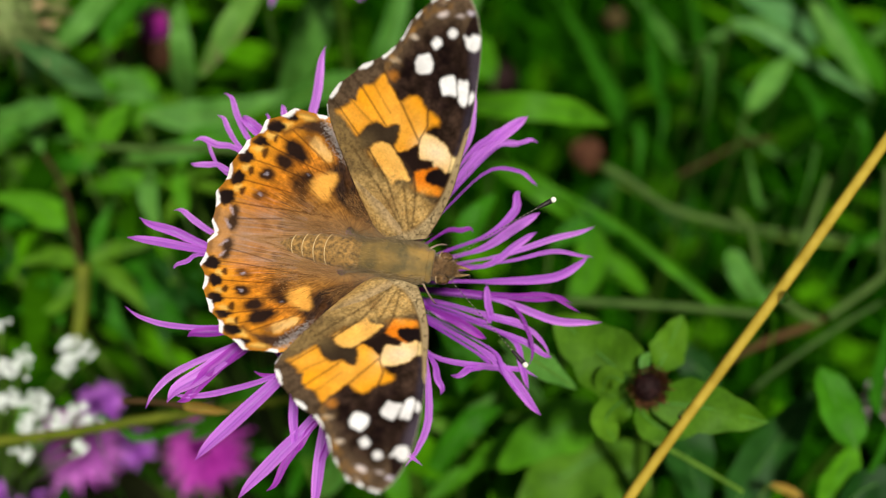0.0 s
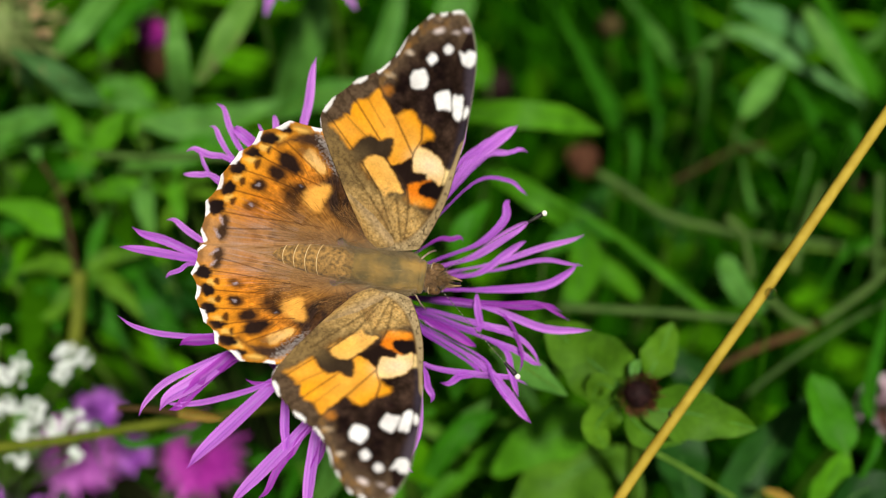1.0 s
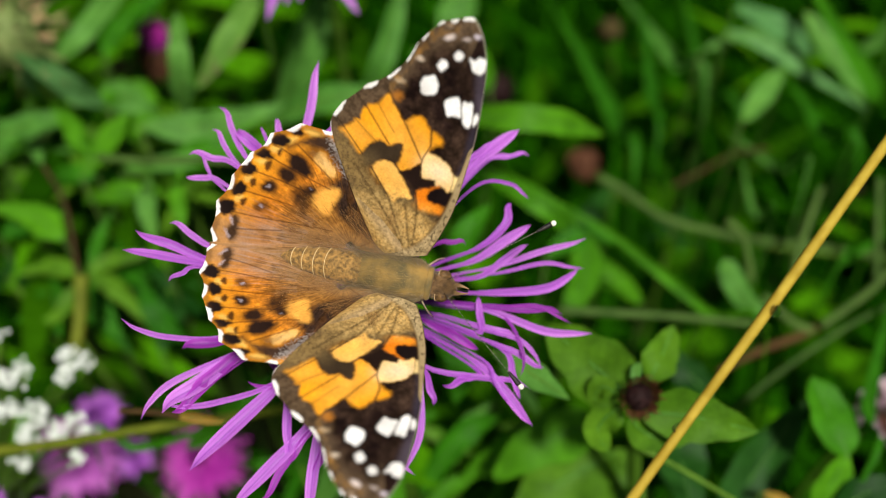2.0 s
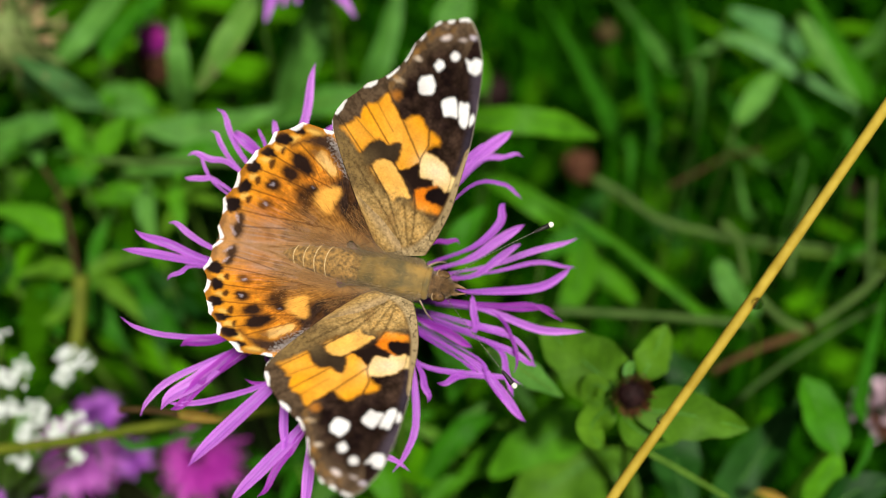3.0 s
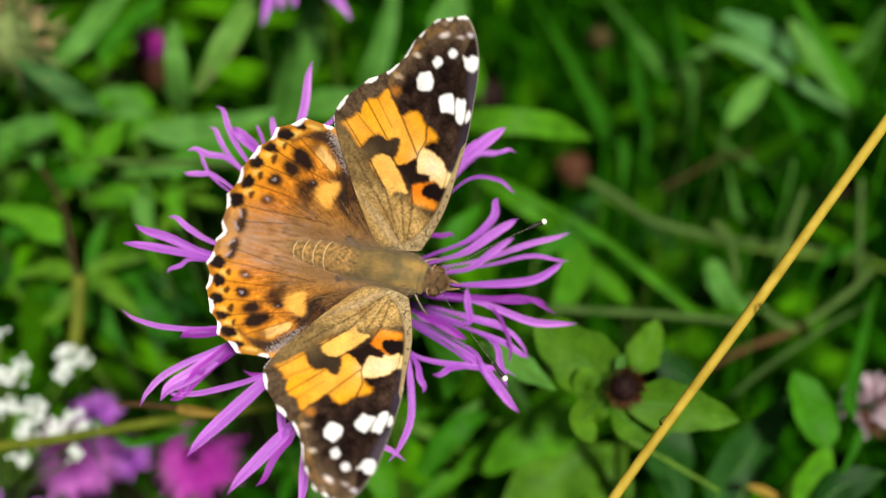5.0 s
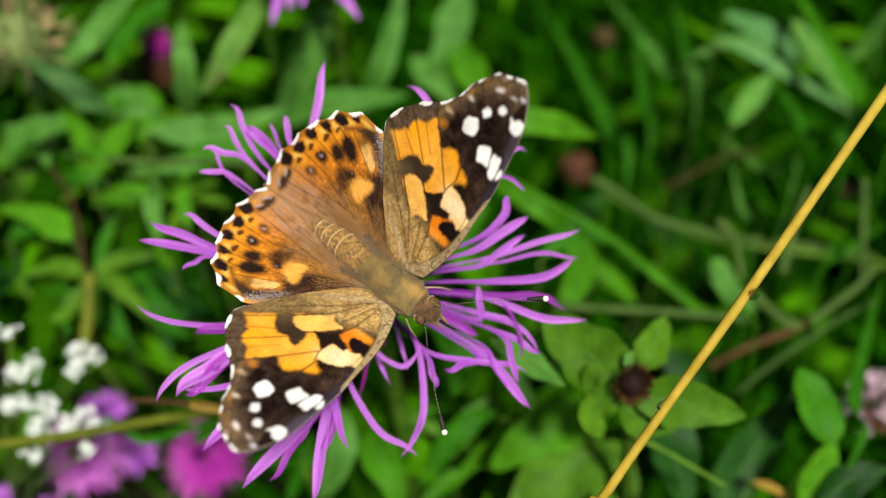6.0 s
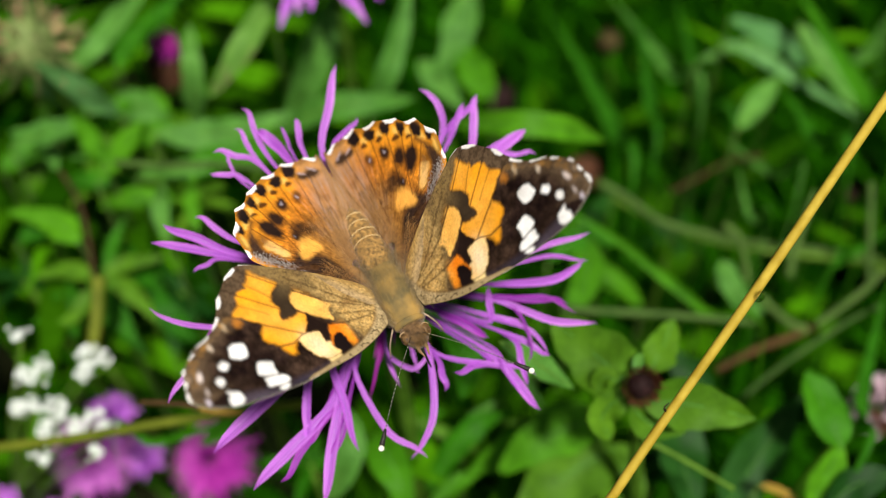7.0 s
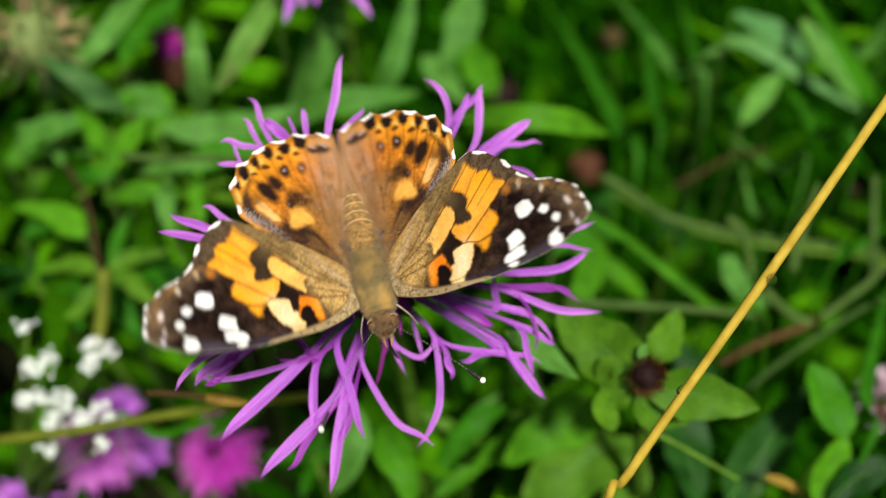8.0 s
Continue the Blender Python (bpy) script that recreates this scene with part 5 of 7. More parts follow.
plant("plantain", (-77.8, 100.4, 130.6), "plantain with narrow green lance-shaped leaves", "plant", [
    ([(-82.0, 114.0, 142.0), (-75.8, 118.2, 145.5), (-71.4, 126.9, 145.8), (-65.9, 136.9, 147.2)], 4.6, LEAF, lance, UPRIGHT),
    ([(-87.1, 103.3, 147.0), (-80.7, 108.3, 151.2), (-77.4, 117.8, 152.2), (-72.5, 127.6, 153.4)], 5.4, LEAF_PALE, lance, UPRIGHT),
    ([(-37.2, 84.3, 145.0), (-24.7, 79.8, 155.2), (-15.3, 80.7, 155.9), (-6.1, 85.7, 153.2)], 5.8, LEAF_PALE, lance, FACE),
    ([(-63.0, 74.9, 137.1), (-50.4, 70.9, 147.7), (-42.2, 72.6, 149.2), (-33.8, 77.0, 145.9)], 6.0, LEAF, lance, FACE),
])


def whorl(at, size, count, mat, label="leafy shoot with narrow leaves spread like a star", turn=0.0):
    """A shoot with leaves spread round its top."""
    base = V(at)
    s = thing("meadow_shoot", base, label, "plant", "leafy shoots")
    for k in range(count):
        a = turn + 2.4 * k
        out = Vector((math.cos(a), math.sin(a), 0))
        reach = size * (0.6 + 0.4 * k / count) * rng.uniform(0.85, 1.15) * MM
        high = (0.35 - 0.4 * k / count) * reach
        drop = Vector((0, 0, -0.15 * size * MM * k / count))
        bm = bmesh.new()
        ribbon(bm, [drop, drop + out * reach * 0.45 + Vector((0, 0, high * 0.8)), drop + out * reach * 0.8 + Vector((0, 0, high)), drop + out * reach + Vector((0, 0, high * 0.7))],
               reach * rng.uniform(0.26, 0.36), (0, 0, 1), 0.3, 10, lance, rng.uniform(-0.3, 0.3), 2, 0.06)
        part("leaf", bm, mat, s)
    bm = bmesh.new()
    tube(bm, [Vector((0, 0, 0)), Vector((0.002, 0.006, -base.z * 0.5)), Vector((0.003, 0.01, -base.z))], 0.6 * MM, 0.9 * MM, 8, 6)
    part("stem", bm, STEM_GREEN, s)


whorl((-68.7, 90.2, 129.1), 10, 8, LEAF_SOFT, turn=1.0)
whorl((-67.9, 56.9, 129.0), 11, 9, LEAF_DEEP)
whorl((-59.3, 91.2, 139.7), 9, 8, LEAF_SOFT, turn=0.6)
whorl((-72.7, 101.0, 138.1), 9, 8, LEAF_FRESH, turn=2.0)
whorl((-76.6, 74.9, 137.1), 12, 8, LEAF_SOFT, turn=2.0)
whorl((-87.7, 81.5, 142.7), 13, 7, LEAF_PALE, turn=0.4)
whorl((-53.0, 69.2, 139.4), 11, 8, LEAF_SOFT, turn=0.2)
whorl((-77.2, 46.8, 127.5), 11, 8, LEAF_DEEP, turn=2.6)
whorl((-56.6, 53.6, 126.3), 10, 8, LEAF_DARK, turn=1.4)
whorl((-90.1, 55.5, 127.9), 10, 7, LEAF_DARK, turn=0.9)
whorl((-45.6, 90.3, 136.1), 10, 7, LEAF_FRESH, turn=2.2)
whorl((-5.7, 23.4, 121.8), 10, 7, LEAF, turn=0.3)
whorl((-26.6, 17.5, 116.9), 10, 7, LEAF, turn=1.2)
whorl((57.9, 87.4, 105.7), 11, 7, LEAF_DARK, turn=0.1)
plant("dock", (8.0, 69.8, 146.9), "low plant with a broad pointed green leaf", "plant", [
    ([(1.1, 73.4, 156.9), (11.5, 61.0, 167.4), (21.9, 60.4, 166.8), (31.7, 64.8, 159.4)], 5.4, LEAF_FRESH, lance, FACE),
    ([(9.4, 72.6, 142.2), (17.2, 63.9, 144.6), (24.1, 60.1, 141.5), (32.8, 60.3, 131.9)], 5.0, LEAF_FRESH, lance, FACE),
    ([(19.3, 49.2, 115.6), (24.8, 50.5, 125.0), (28.6, 56.0, 129.6), (31.8, 66.6, 130.2)], 6.0, LEAF_FRESH, lance, FACE),
    ([(45.1, 57.6, 115.6), (38.5, 58.1, 123.1), (33.6, 60.0, 124.6), (27.5, 63.9, 120.9)], 5.5, LEAF_FRESH, lance, FACE),
    ([(41.8, 89.7, 121.6), (35.5, 80.8, 121.2), (31.5, 76.8, 117.8), (25.4, 77.2, 111.2)], 5.0, LEAF_DARK, lance, FACE),
])

# the spent head among star-like leaves
plant("spent_knapweed", (33.2, 2.0, 131.8), "knapweed shoot with green leaves round a spent head", "plant", [
    ([(25.1, -2.6, 175.4), (21.9, 0.4, 176.3), (18.6, 3.5, 177.2), (15.0, 6.6, 178.2)], 9.1, LEAF_SOFT, ovate, FACE),
    ([(26.4, -4.9, 174.8), (31.4, -5.6, 175.5), (36.0, -6.8, 175.8), (41.1, -8.3, 175.8)], 6.9, LEAF_SOFT, lance, FACE),
    ([(28.5, 0.2, 174.3), (30.0, 2.7, 174.7), (31.4, 5.2, 175.2), (32.9, 8.2, 176.1)], 5.0, LEAF_SOFT, lance, FACE),
    ([(24.1, -4.3, 175.3), (22.1, -5.1, 173.7), (21.3, -6.2, 171.8), (22.8, -7.7, 169.6)], 5.0, LEAF_SOFT, ovate, FACE),
    ([(23.2, -3.4, 177.4), (21.8, -2.5, 177.3), (21.0, -2.7, 176.2), (20.6, -4.3, 173.9)], 3.0, LEAF_SOFT, ovate, FACE),
    ([(25.4, -4.6, 173.6), (27.1, -5.7, 171.8), (29.5, -6.3, 170.5), (33.5, -6.5, 169.4)], 4.5, LEAF_SOFT, lance, FACE),
    ([(26.0, -2.9, 177.8), (25.9, -1.6, 178.5), (26.2, -0.7, 178.9), (26.9, 0.1, 179.1)], 1.4, LEAF_PALE, lance, FACE),
    ([(6.9, -1.6, 184.2), (10.7, -2.0, 181.3), (13.8, -2.3, 178.3), (17.6, -3.0, 175.0)], 3.4, LEAF_PALE, lance, FACE),
], [([(26.8, -2.8, 173.9), (29.2, -0.4, 157.7), (33.2, 2.0, 131.8)], 1.0, 1.2, STEM_GREEN)])


def seed_head(at, size, label, mat_centre, mat_rim, name="dried_knapweed", open_cup=True, axis=(0.05, -0.6, 0.8), stem=None):
    base = V(at)
    s = thing(name, base, label, "seed head", "seed heads")
    ax = Vector(axis).normalized()
    q = ax.to_track_quat("Z", "Y").to_matrix()
    bm = bmesh.new()
    ball(bm, (0, 0, 0), [size * 0.5 * MM, size * 0.5 * MM, size * (0.42 if open_cup else 0.58) * MM], 16, 10)
    bm.transform(q.to_4x4())
    part("core", bm, mat_centre, s)
    for row in range(3 if open_cup else 5):
        around = 40 if open_cup else 17
        for k in range(around):
            a = 2 * math.pi * (k + 0.5 * row + rng.uniform(-0.3, 0.3)) / around
            out = q @ Vector((math.cos(a), math.sin(a), 0))
            bm = bmesh.new()
            if open_cup:
                lo, hi, r = -0.35 + 0.06 * row, 0.50 + 0.06 * row, 0.52 + 0.08 * (2 - row)
                pts = [(ax * lo + out * r * 0.9) * size * MM, (ax * 0.1 + out * (r + 0.04)) * size * MM, (ax * hi + out * (r - 0.04 + rng.uniform(0, 0.28))) * size * MM]
            else:
                h = -0.55 + 0.21 * row
                r = math.sqrt(max(0.05, 1 - (h / 0.62) ** 2)) * 0.52
                pts = [(ax * h + out * r) * size * MM, (ax * (h + 0.14) + out * (r + 0.05)) * size * MM, (ax * (h + 0.30) + out * r * 0.92) * size * MM]
            ribbon(bm, pts, (0.07 if open_cup else 0.24) * size * MM, out, 0.3, 5, ovate)
            part("bract", bm, mat_rim, s)
    if open_cup:
        for k in range(90):
            a, r = rng.random() * 6.283, 0.46 * math.sqrt(rng.random())
            out = q @ Vector((math.cos(a), math.sin(a), 0))
            bm = bmesh.new()
            tube(bm, [(ax * 0.3 + out * r) * size * MM, (ax * rng.uniform(0.42, 0.66) + out * r * 1.15) * size * MM], 0.022 * size * MM, 0.010 * size * MM, 3, 4)
            part("bristle", bm, SEED_BRISTLE, s)
    if stem:
        bm = bmesh.new()
        tube(bm, local(stem, base), 0.09 * size * MM, 0.11 * size * MM, 16, 7)
        part("stem", bm, STEM_GREEN, s)
    return s


seed_head((26.0, -4.5, 178.0), 3.6, "open dried seed head, dark red-brown with a beige rim", SEED_DARK, RIM)
seed_head((39.5, 115.6, 101.5), 7.4, "closed brown knapweed head on a pale stem", BRACT_BROWN, BRACT_BROWN, open_cup=False, axis=(-0.5, 0.2, 0.8),
          stem=[(41.3, 114.1, 100.2), (50.0, 100.8, 103.0), (63.5, 92.0, 102.6), (78.0, 89.5, 100.5), (94.0, 87.5, 98.8), (112.4, 89.8, 93.8), (136.4, 99.8, 74.2)])
seed_head((14.2, 114.8, 128.7), 8.0, "closed dark brown knapweed head", SEED_DARK, SEED_DARK, open_cup=False, stem=[(13.7, 115.3, 126.4), (16.0, 124.6, 102.0), (19.0, 142.5, 68.2)])
seed_head((50.1, 161.5, 112.0), 6.5, "closed tawny knapweed head", TAN, TAN, open_cup=False, stem=[(50.2, 160.7, 108.6), (55.3, 164.6, 86.7), (60.9, 180.3, 58.0)])
seed_head((117.3, 118.4, 89.9), 3.5, "small brown dried head", SEED_DARK, BRACT_BROWN, open_cup=False, stem=[(118.2, 118.7, 87.3), (130.9, 131.2, 58.6)])


def bud(at, size, label):
    base = V(at)
    s = thing("budding_knapweed", base, label, "flower bud")
    bm = bmesh.new()
    ball(bm, (0, 0, -0.55 * size * MM), [0.48 * size * MM, 0.48 * size * MM, 0.62 * size * MM], 14, 10)
    part("core", bm, SEED_DARK, s, "dark brown scaly calyx")
    for row in range(4):
        for k in range(11):
            a = 2 * math.pi * (k + 0.5 * row) / 11
            out = Vector((math.cos(a), math.sin(a), 0))
            h = -1.0 + 0.24 * row
            r = 0.5 * math.sqrt(max(0.1, 1 - ((h + 0.55) / 0.7) ** 2))
            bm = bmesh.new()
            ribbon(bm, [(out * r + Vector((0, 0, h))) * size * MM, (out * (r + 0.06) + Vector((0, 0, h + 0.15))) * size * MM, (out * r + Vector((0, 0, h + 0.32))) * size * MM], 0.28 * size * MM, out, 0.3, 5, ovate)
            part("bract", bm, BRACT_BROWN, s)
    for k in range(46):
        a, r = rng.random() * 6.283, 0.36 * math.sqrt(rng.random())
        out = Vector((math.cos(a), math.sin(a), 0))
        bm = bmesh.new()
        ribbon(bm, [out * r * size * MM - Vector((0, 0, 0.1 * size * MM)), (out * r * 1.1 + Vector((0, 0, 0.3))) * size * MM, (out * r * 1.05 + Vector((0, 0, rng.uniform(0.45, 0.7)))) * size * MM], 0.13 * size * MM, out, 0.4, 6, lobe_profile)
        part("floret", bm, PETAL_BUD, s)
    bm = bmesh.new()
    tube(bm, [Vector((0, 0, -1.1 * size * MM)), Vector((0.002, 0.01, -0.04)), Vector((0.004, 0.02, -base.z))], 0.7 * MM, 0.9 * MM, 12, 7)
    part("stem", bm, STEM_GREEN, s)


bud((-72.8, 128.5, 133.2), 9.8, "half-open pink knapweed bud with a dark calyx")


def far_flower(at, size, label, mat, axis=(0.0, -0.3, 0.95), count=46, group="far knapweed flowers", broad=1.0, long_tips=()):
    """An open knapweed flower seen a little out of focus."""
    base = V(at)
    s = thing("knapweed_flower", base, label, "flower", group)
    ax = Vector(axis).normalized()
    q = ax.to_track_quat("Z", "Y").to_matrix()
    bm = bmesh.new()
    ball(bm, -ax * 0.28 * size * MM, [0.2 * size * MM] * 3, 14, 10)
    part("involucre", bm, BRACT_BROWN, s, "brown scaly involucre")
    for k in range(count):
        a = 2.4 * k
        u = k / count
        out = q @ Vector((math.cos(a), math.sin(a), 0))
        reach = (0.14 + 0.42 * u) * size * rng.uniform(0.85, 1.15)
        high = (0.42 - 0.34 * u) * size * rng.uniform(0.8, 1.2)
        bm = bmesh.new()
        ribbon(bm, [out * 0.06 * size * MM - ax * 0.1 * size * MM, (out * reach * 0.5 + ax * high * 0.8) * MM, (out * reach + ax * high) * MM], broad * rng.uniform(1.2, 2.2) * MM, out * 0.5 + ax, 0.5, 8, lobe_profile, rng.uniform(-0.6, 0.6))
        part("floret", bm, mat if u > 0.15 or mat is PETAL else PETAL_MAGENTA, s)
    for tip in long_tips:
        t = V(tip) - base
        bm = bmesh.new()
        ribbon(bm, [ax * 0.05 * size * MM, t * 0.5 + ax * 0.06 * size * MM, t * 0.8 + ax * 0.05 * size * MM, t], 2.1 * MM, ax, 0.5, 12, lobe_profile, rng.uniform(-0.4, 0.4))
        part("floret", bm, mat, s)
    bm = bmesh.new()
    tube(bm, [-ax * 0.4 * size * MM, Vector((0.003, 0.014, -0.04)), Vector((0.004, 0.02, -base.z))], 0.9 * MM, 1.2 * MM, 12, 7)
    part("stem", bm, STEM_GREEN, s)


far_flower((-80.9, 34.0, 89.2), 21, "out-of-focus purple knapweed flower low in the grass", PETAL_FAR, count=130, broad=0.95)
far_flower((-51.8, 31.0, 93.6), 19, "magenta knapweed flower half hidden below", PETAL_MAGENTA, count=120, broad=0.95)
far_flower((-71.8, 38.6, 81.6), 12, "small purple knapweed flower between two larger ones", PETAL, count=30, broad=1.4)
far_flower((-72.8, 35.8, 104.3), 12, "pale purple knapweed flower behind white blossom", PETAL)
far_flower((-95.4, 22.3, 86.0), 17, "purple knapweed flower at the edge of the grass", PETAL)
far_flower((-24.7, 87.2, 189.4), 25, "purple knapweed flower with long spreading florets", PETAL, axis=(0, -0.62, 0.78), count=40, broad=1.7, long_tips=[(-30.1, 70.3, 182.1), (-26.9, 73.3, 183.3), (-14.1, 71.0, 182.8), (-16.8, 73.6, 183.6), (-11.9, 78.9, 182.4)])


def blossom(bm, c, r, face):
    """Four or five rounded white petals."""
    n = rng.choice((4, 5))
    f = Vector(face).normalized()
    q = f.to_track_quat("Z", "Y").to_matrix()
    turn = rng.random() * 6
    for k in range(n):
        a = turn + 2 * math.pi * k / n
        out = q @ Vector((math.cos(a), math.sin(a), 0))
        ribbon(bm, [c, c + out * r * 0.6 + f * r * 0.12, c + out * r + f * r * 0.02], r * 0.95, f, -0.15, 5, ovate)


def white_plant(name_at, heads, label):
    base = V(name_at)
    p = thing("white_wildflower", base, label, "wildflower", "white wildflowers")
    for at, spread, n in heads:
        c = V(at) - base
        bm = bmesh.new()
        tube(bm, [Vector((0, 0, 0)), Vector((c.x * 0.4, c.y * 0.5, c.z * 0.55)), c - Vector((0, 0, 0.002))], 0.55 * MM, 0.3 * MM, 12, 6)
        part("stem", bm, STEM_GREEN, p)
        bm = bmesh.new()
        for _ in range(n * 5 // 2):
            o = Vector((rng.gauss(0, 1), rng.gauss(0, 1), rng.gauss(0, 0.6))) * spread * 0.42 * MM
            blossom(bm, c + o, rng.uniform(0.36, 0.54) * MM, (rng.gauss(0, 0.4), -0.4 + rng.gauss(0, 0.4), 0.9))
        part("flower_head", bm, WHITE_PETAL, p, "cluster of tiny white flowers")


white_plant((-101.1, 29.2, 56.9), [((-60.9, 18.4, 153.8), 2.3, 9), ((-61.2, 16.1, 151.8), 2.4, 9), ((-58.0, 17.8, 153.3), 2.1, 8), ((-69.8, 15.3, 151.1), 2.3, 8), ((-68.3, 16.7, 152.3), 1.9, 7), ((-71.5, 15.8, 151.6), 1.7, 6), ((-71.9, 11.4, 147.7), 2.1, 8), ((-69.7, 11.7, 148.0), 2.1, 8), ((-67.8, 11.1, 147.5), 2.1, 8), ((-65.3, 11.6, 147.9), 1.9, 8), ((-67.2, 9.3, 145.9), 1.5, 5), ((-67.2, 7.9, 144.6), 2.4, 10), ((-62.1, 9.0, 145.6), 2.6, 11), ((-59.5, 10.4, 146.9), 1.9, 7), ((-57.1, 9.0, 145.6), 2.3, 9), ((-59.5, 6.0, 143.0), 1.5, 5), ((-68.4, 4.9, 142.1), 1.5, 5), ((-72.3, 20.9, 156.0), 1.9, 6)],
            "sprig of small white wildflowers in several clusters")


def shaggy_head(at, size, label):
    """A fading composite head with stiff straw-coloured bristles."""
    base = V(at)
    s = thing("fading_head", base, label, "wildflower")
    bm = bmesh.new()
    ball(bm, (0, 0, 0), [0.5 * size * MM, 0.5 * size * MM, 0.6 * size * MM], 16, 10)
    part("core", bm, SHAGGY, s, "pale green core")
    for k in range(120):
        d = Vector((rng.gauss(0, 1), rng.gauss(0, 1), rng.gauss(0.2, 1))).normalized()
        bm = bmesh.new()
        ribbon(bm, [d * 0.42 * size * MM, d * 0.7 * size * MM, d * rng.uniform(0.8, 1.15) * size * MM + Vector((rng.gauss(0, 0.08), rng.gauss(0, 0.08), 0)) * size * MM], rng.uniform(0.035, 0.11) * size * MM, Vector((d.y, -d.x, 0.3)), 0.3, 5, lobe_profile)
        part("bristle", bm, SHAGGY if k % 3 else HUSK, s)
    bm = bmesh.new()
    tube(bm, [Vector((0, 0, -0.5 * size * MM)), Vector((0.002, 0.012, -0.05)), Vector((0.004, 0.02, -base.z))], 0.9 * MM, 1.2 * MM, 12, 7)
    part("stem", bm, STEM_GREEN, s)


shaggy_head((-80.6, 77.6, 172.9), 11.0, "fading pale green flower head with straw bristles")


def clover_flower(at, size, label):
    base = V(at)
    s = thing("clover_flower", base, label, "flower")
    for k in range(60):
        z = 1 - 2 * (k + 0.5) / 60
        a = 2.4 * k
        d = Vector((math.sqrt(1 - z * z) * math.cos(a), math.sqrt(1 - z * z) * math.sin(a), z * 1.2))
        bm = bmesh.new()
        ribbon(bm, [d * 0.2 * size * MM, d * 0.42 * size * MM, (d * 0.58 + Vector((0, 0, 0.12))) * size * MM], 0.16 * size * MM, Vector((d.x, d.y, 0.5)), 0.5, 5, lobe_profile)
        part("floret", bm, PINK_PETAL if k % 4 else BRACT_BROWN, s)
    bm = bmesh.new()
    tube(bm, [Vector((0, 0, -0.4 * size * MM)), Vector((0.002, 0.01, -0.04)), Vector((0.004, 0.015, -base.z))], 0.7 * MM, 0.9 * MM, 12, 7)
    part("stem", bm, STEM_GREEN, s)


clover_flower((80.3, 18.6, 134.7), 10.0, "fading pink clover head")

# larger leaves low by the flower
plant("low_shoot", (25.4, 12.1, 83.1), "broad soft green leaves low under the flower", "plant", [
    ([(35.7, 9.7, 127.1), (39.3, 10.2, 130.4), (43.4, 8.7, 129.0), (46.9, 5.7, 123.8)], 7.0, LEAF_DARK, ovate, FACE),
    ([(23.7, 17.8, 131.2), (22.4, 12.8, 129.8), (23.4, 8.9, 126.5), (25.7, 5.2, 120.5)], 9.0, LEAF_FRESH, ovate, FACE),
    ([(16.6, 18.1, 128.6), (13.3, 14.7, 128.5), (9.2, 13.1, 127.2), (4.0, 11.8, 123.3)], 6.5, LEAF_FRESH, ovate, FACE),
    ([(26.4, 11.9, 142.9), (20.4, 9.5, 143.7), (14.2, 7.0, 141.6), (9.3, 4.7, 136.9)], 8.3, LEAF_FRESH, ovate, FACE),
    ([(30.0, 10.1, 135.8), (24.2, 6.8, 135.9), (18.4, 4.2, 133.7), (12.5, 1.3, 131.2)], 11.2, LEAF_SOFT, ovate, FACE),
    ([(28.9, 11.5, 134.2), (31.4, 6.7, 133.0), (30.4, 2.9, 129.8), (27.4, -0.8, 126.7)], 8.4, LEAF_SOFT, ovate, FACE),
    ([(-13.3, 14.2, 133.7), (-10.4, 9.1, 135.0), (-7.9, 4.3, 133.8), (-6.9, -0.2, 130.0)], 6.9, LEAF_FRESH, ovate, FACE),
])
plant("low_shoot", (-16.8, 17.8, 82.2), "leafy shoot with narrow green leaves under the flower", "plant", [
    ([(-1.0, 28.0, 152.3), (1.9, 21.9, 154.1), (3.9, 17.1, 152.9), (2.8, 13.2, 146.8)], 5.8, LEAF, ovate, FACE),
    ([(3.0, 38.2, 153.8), (4.5, 39.9, 158.0), (6.5, 42.2, 160.0), (9.3, 46.0, 160.3)], 4.7, LEAF, lance, FACE),
    ([(-18.3, 25.1, 142.8), (-18.8, 26.4, 149.5), (-20.8, 22.7, 146.4), (-23.4, 21.2, 139.6)], 5.6, LEAF_PALE, lance, FACE),
    ([(-45.2, 13.8, 130.6), (-37.6, 14.0, 139.1), (-32.2, 15.9, 143.5), (-27.7, 21.2, 145.1)], 4.0, LEAF, lance, FACE),
    ([(-21.7, 5.9, 124.0), (-17.8, 7.6, 133.7), (-16.9, 12.1, 137.5), (-18.3, 18.1, 137.0)], 5.6, LEAF_PALE, lance, FACE),
    ([(-3.5, 11.3, 117.3), (1.9, 15.3, 127.6), (6.1, 18.4, 130.3), (11.5, 21.7, 128.8)], 5.0, LEAF, lance, FACE),
], [([(28.9, 12.3, 134.9), (25.5, 9.6, 115.9), (25.4, 12.1, 83.1)], 0.9, 1.1, STEM_GREEN)])

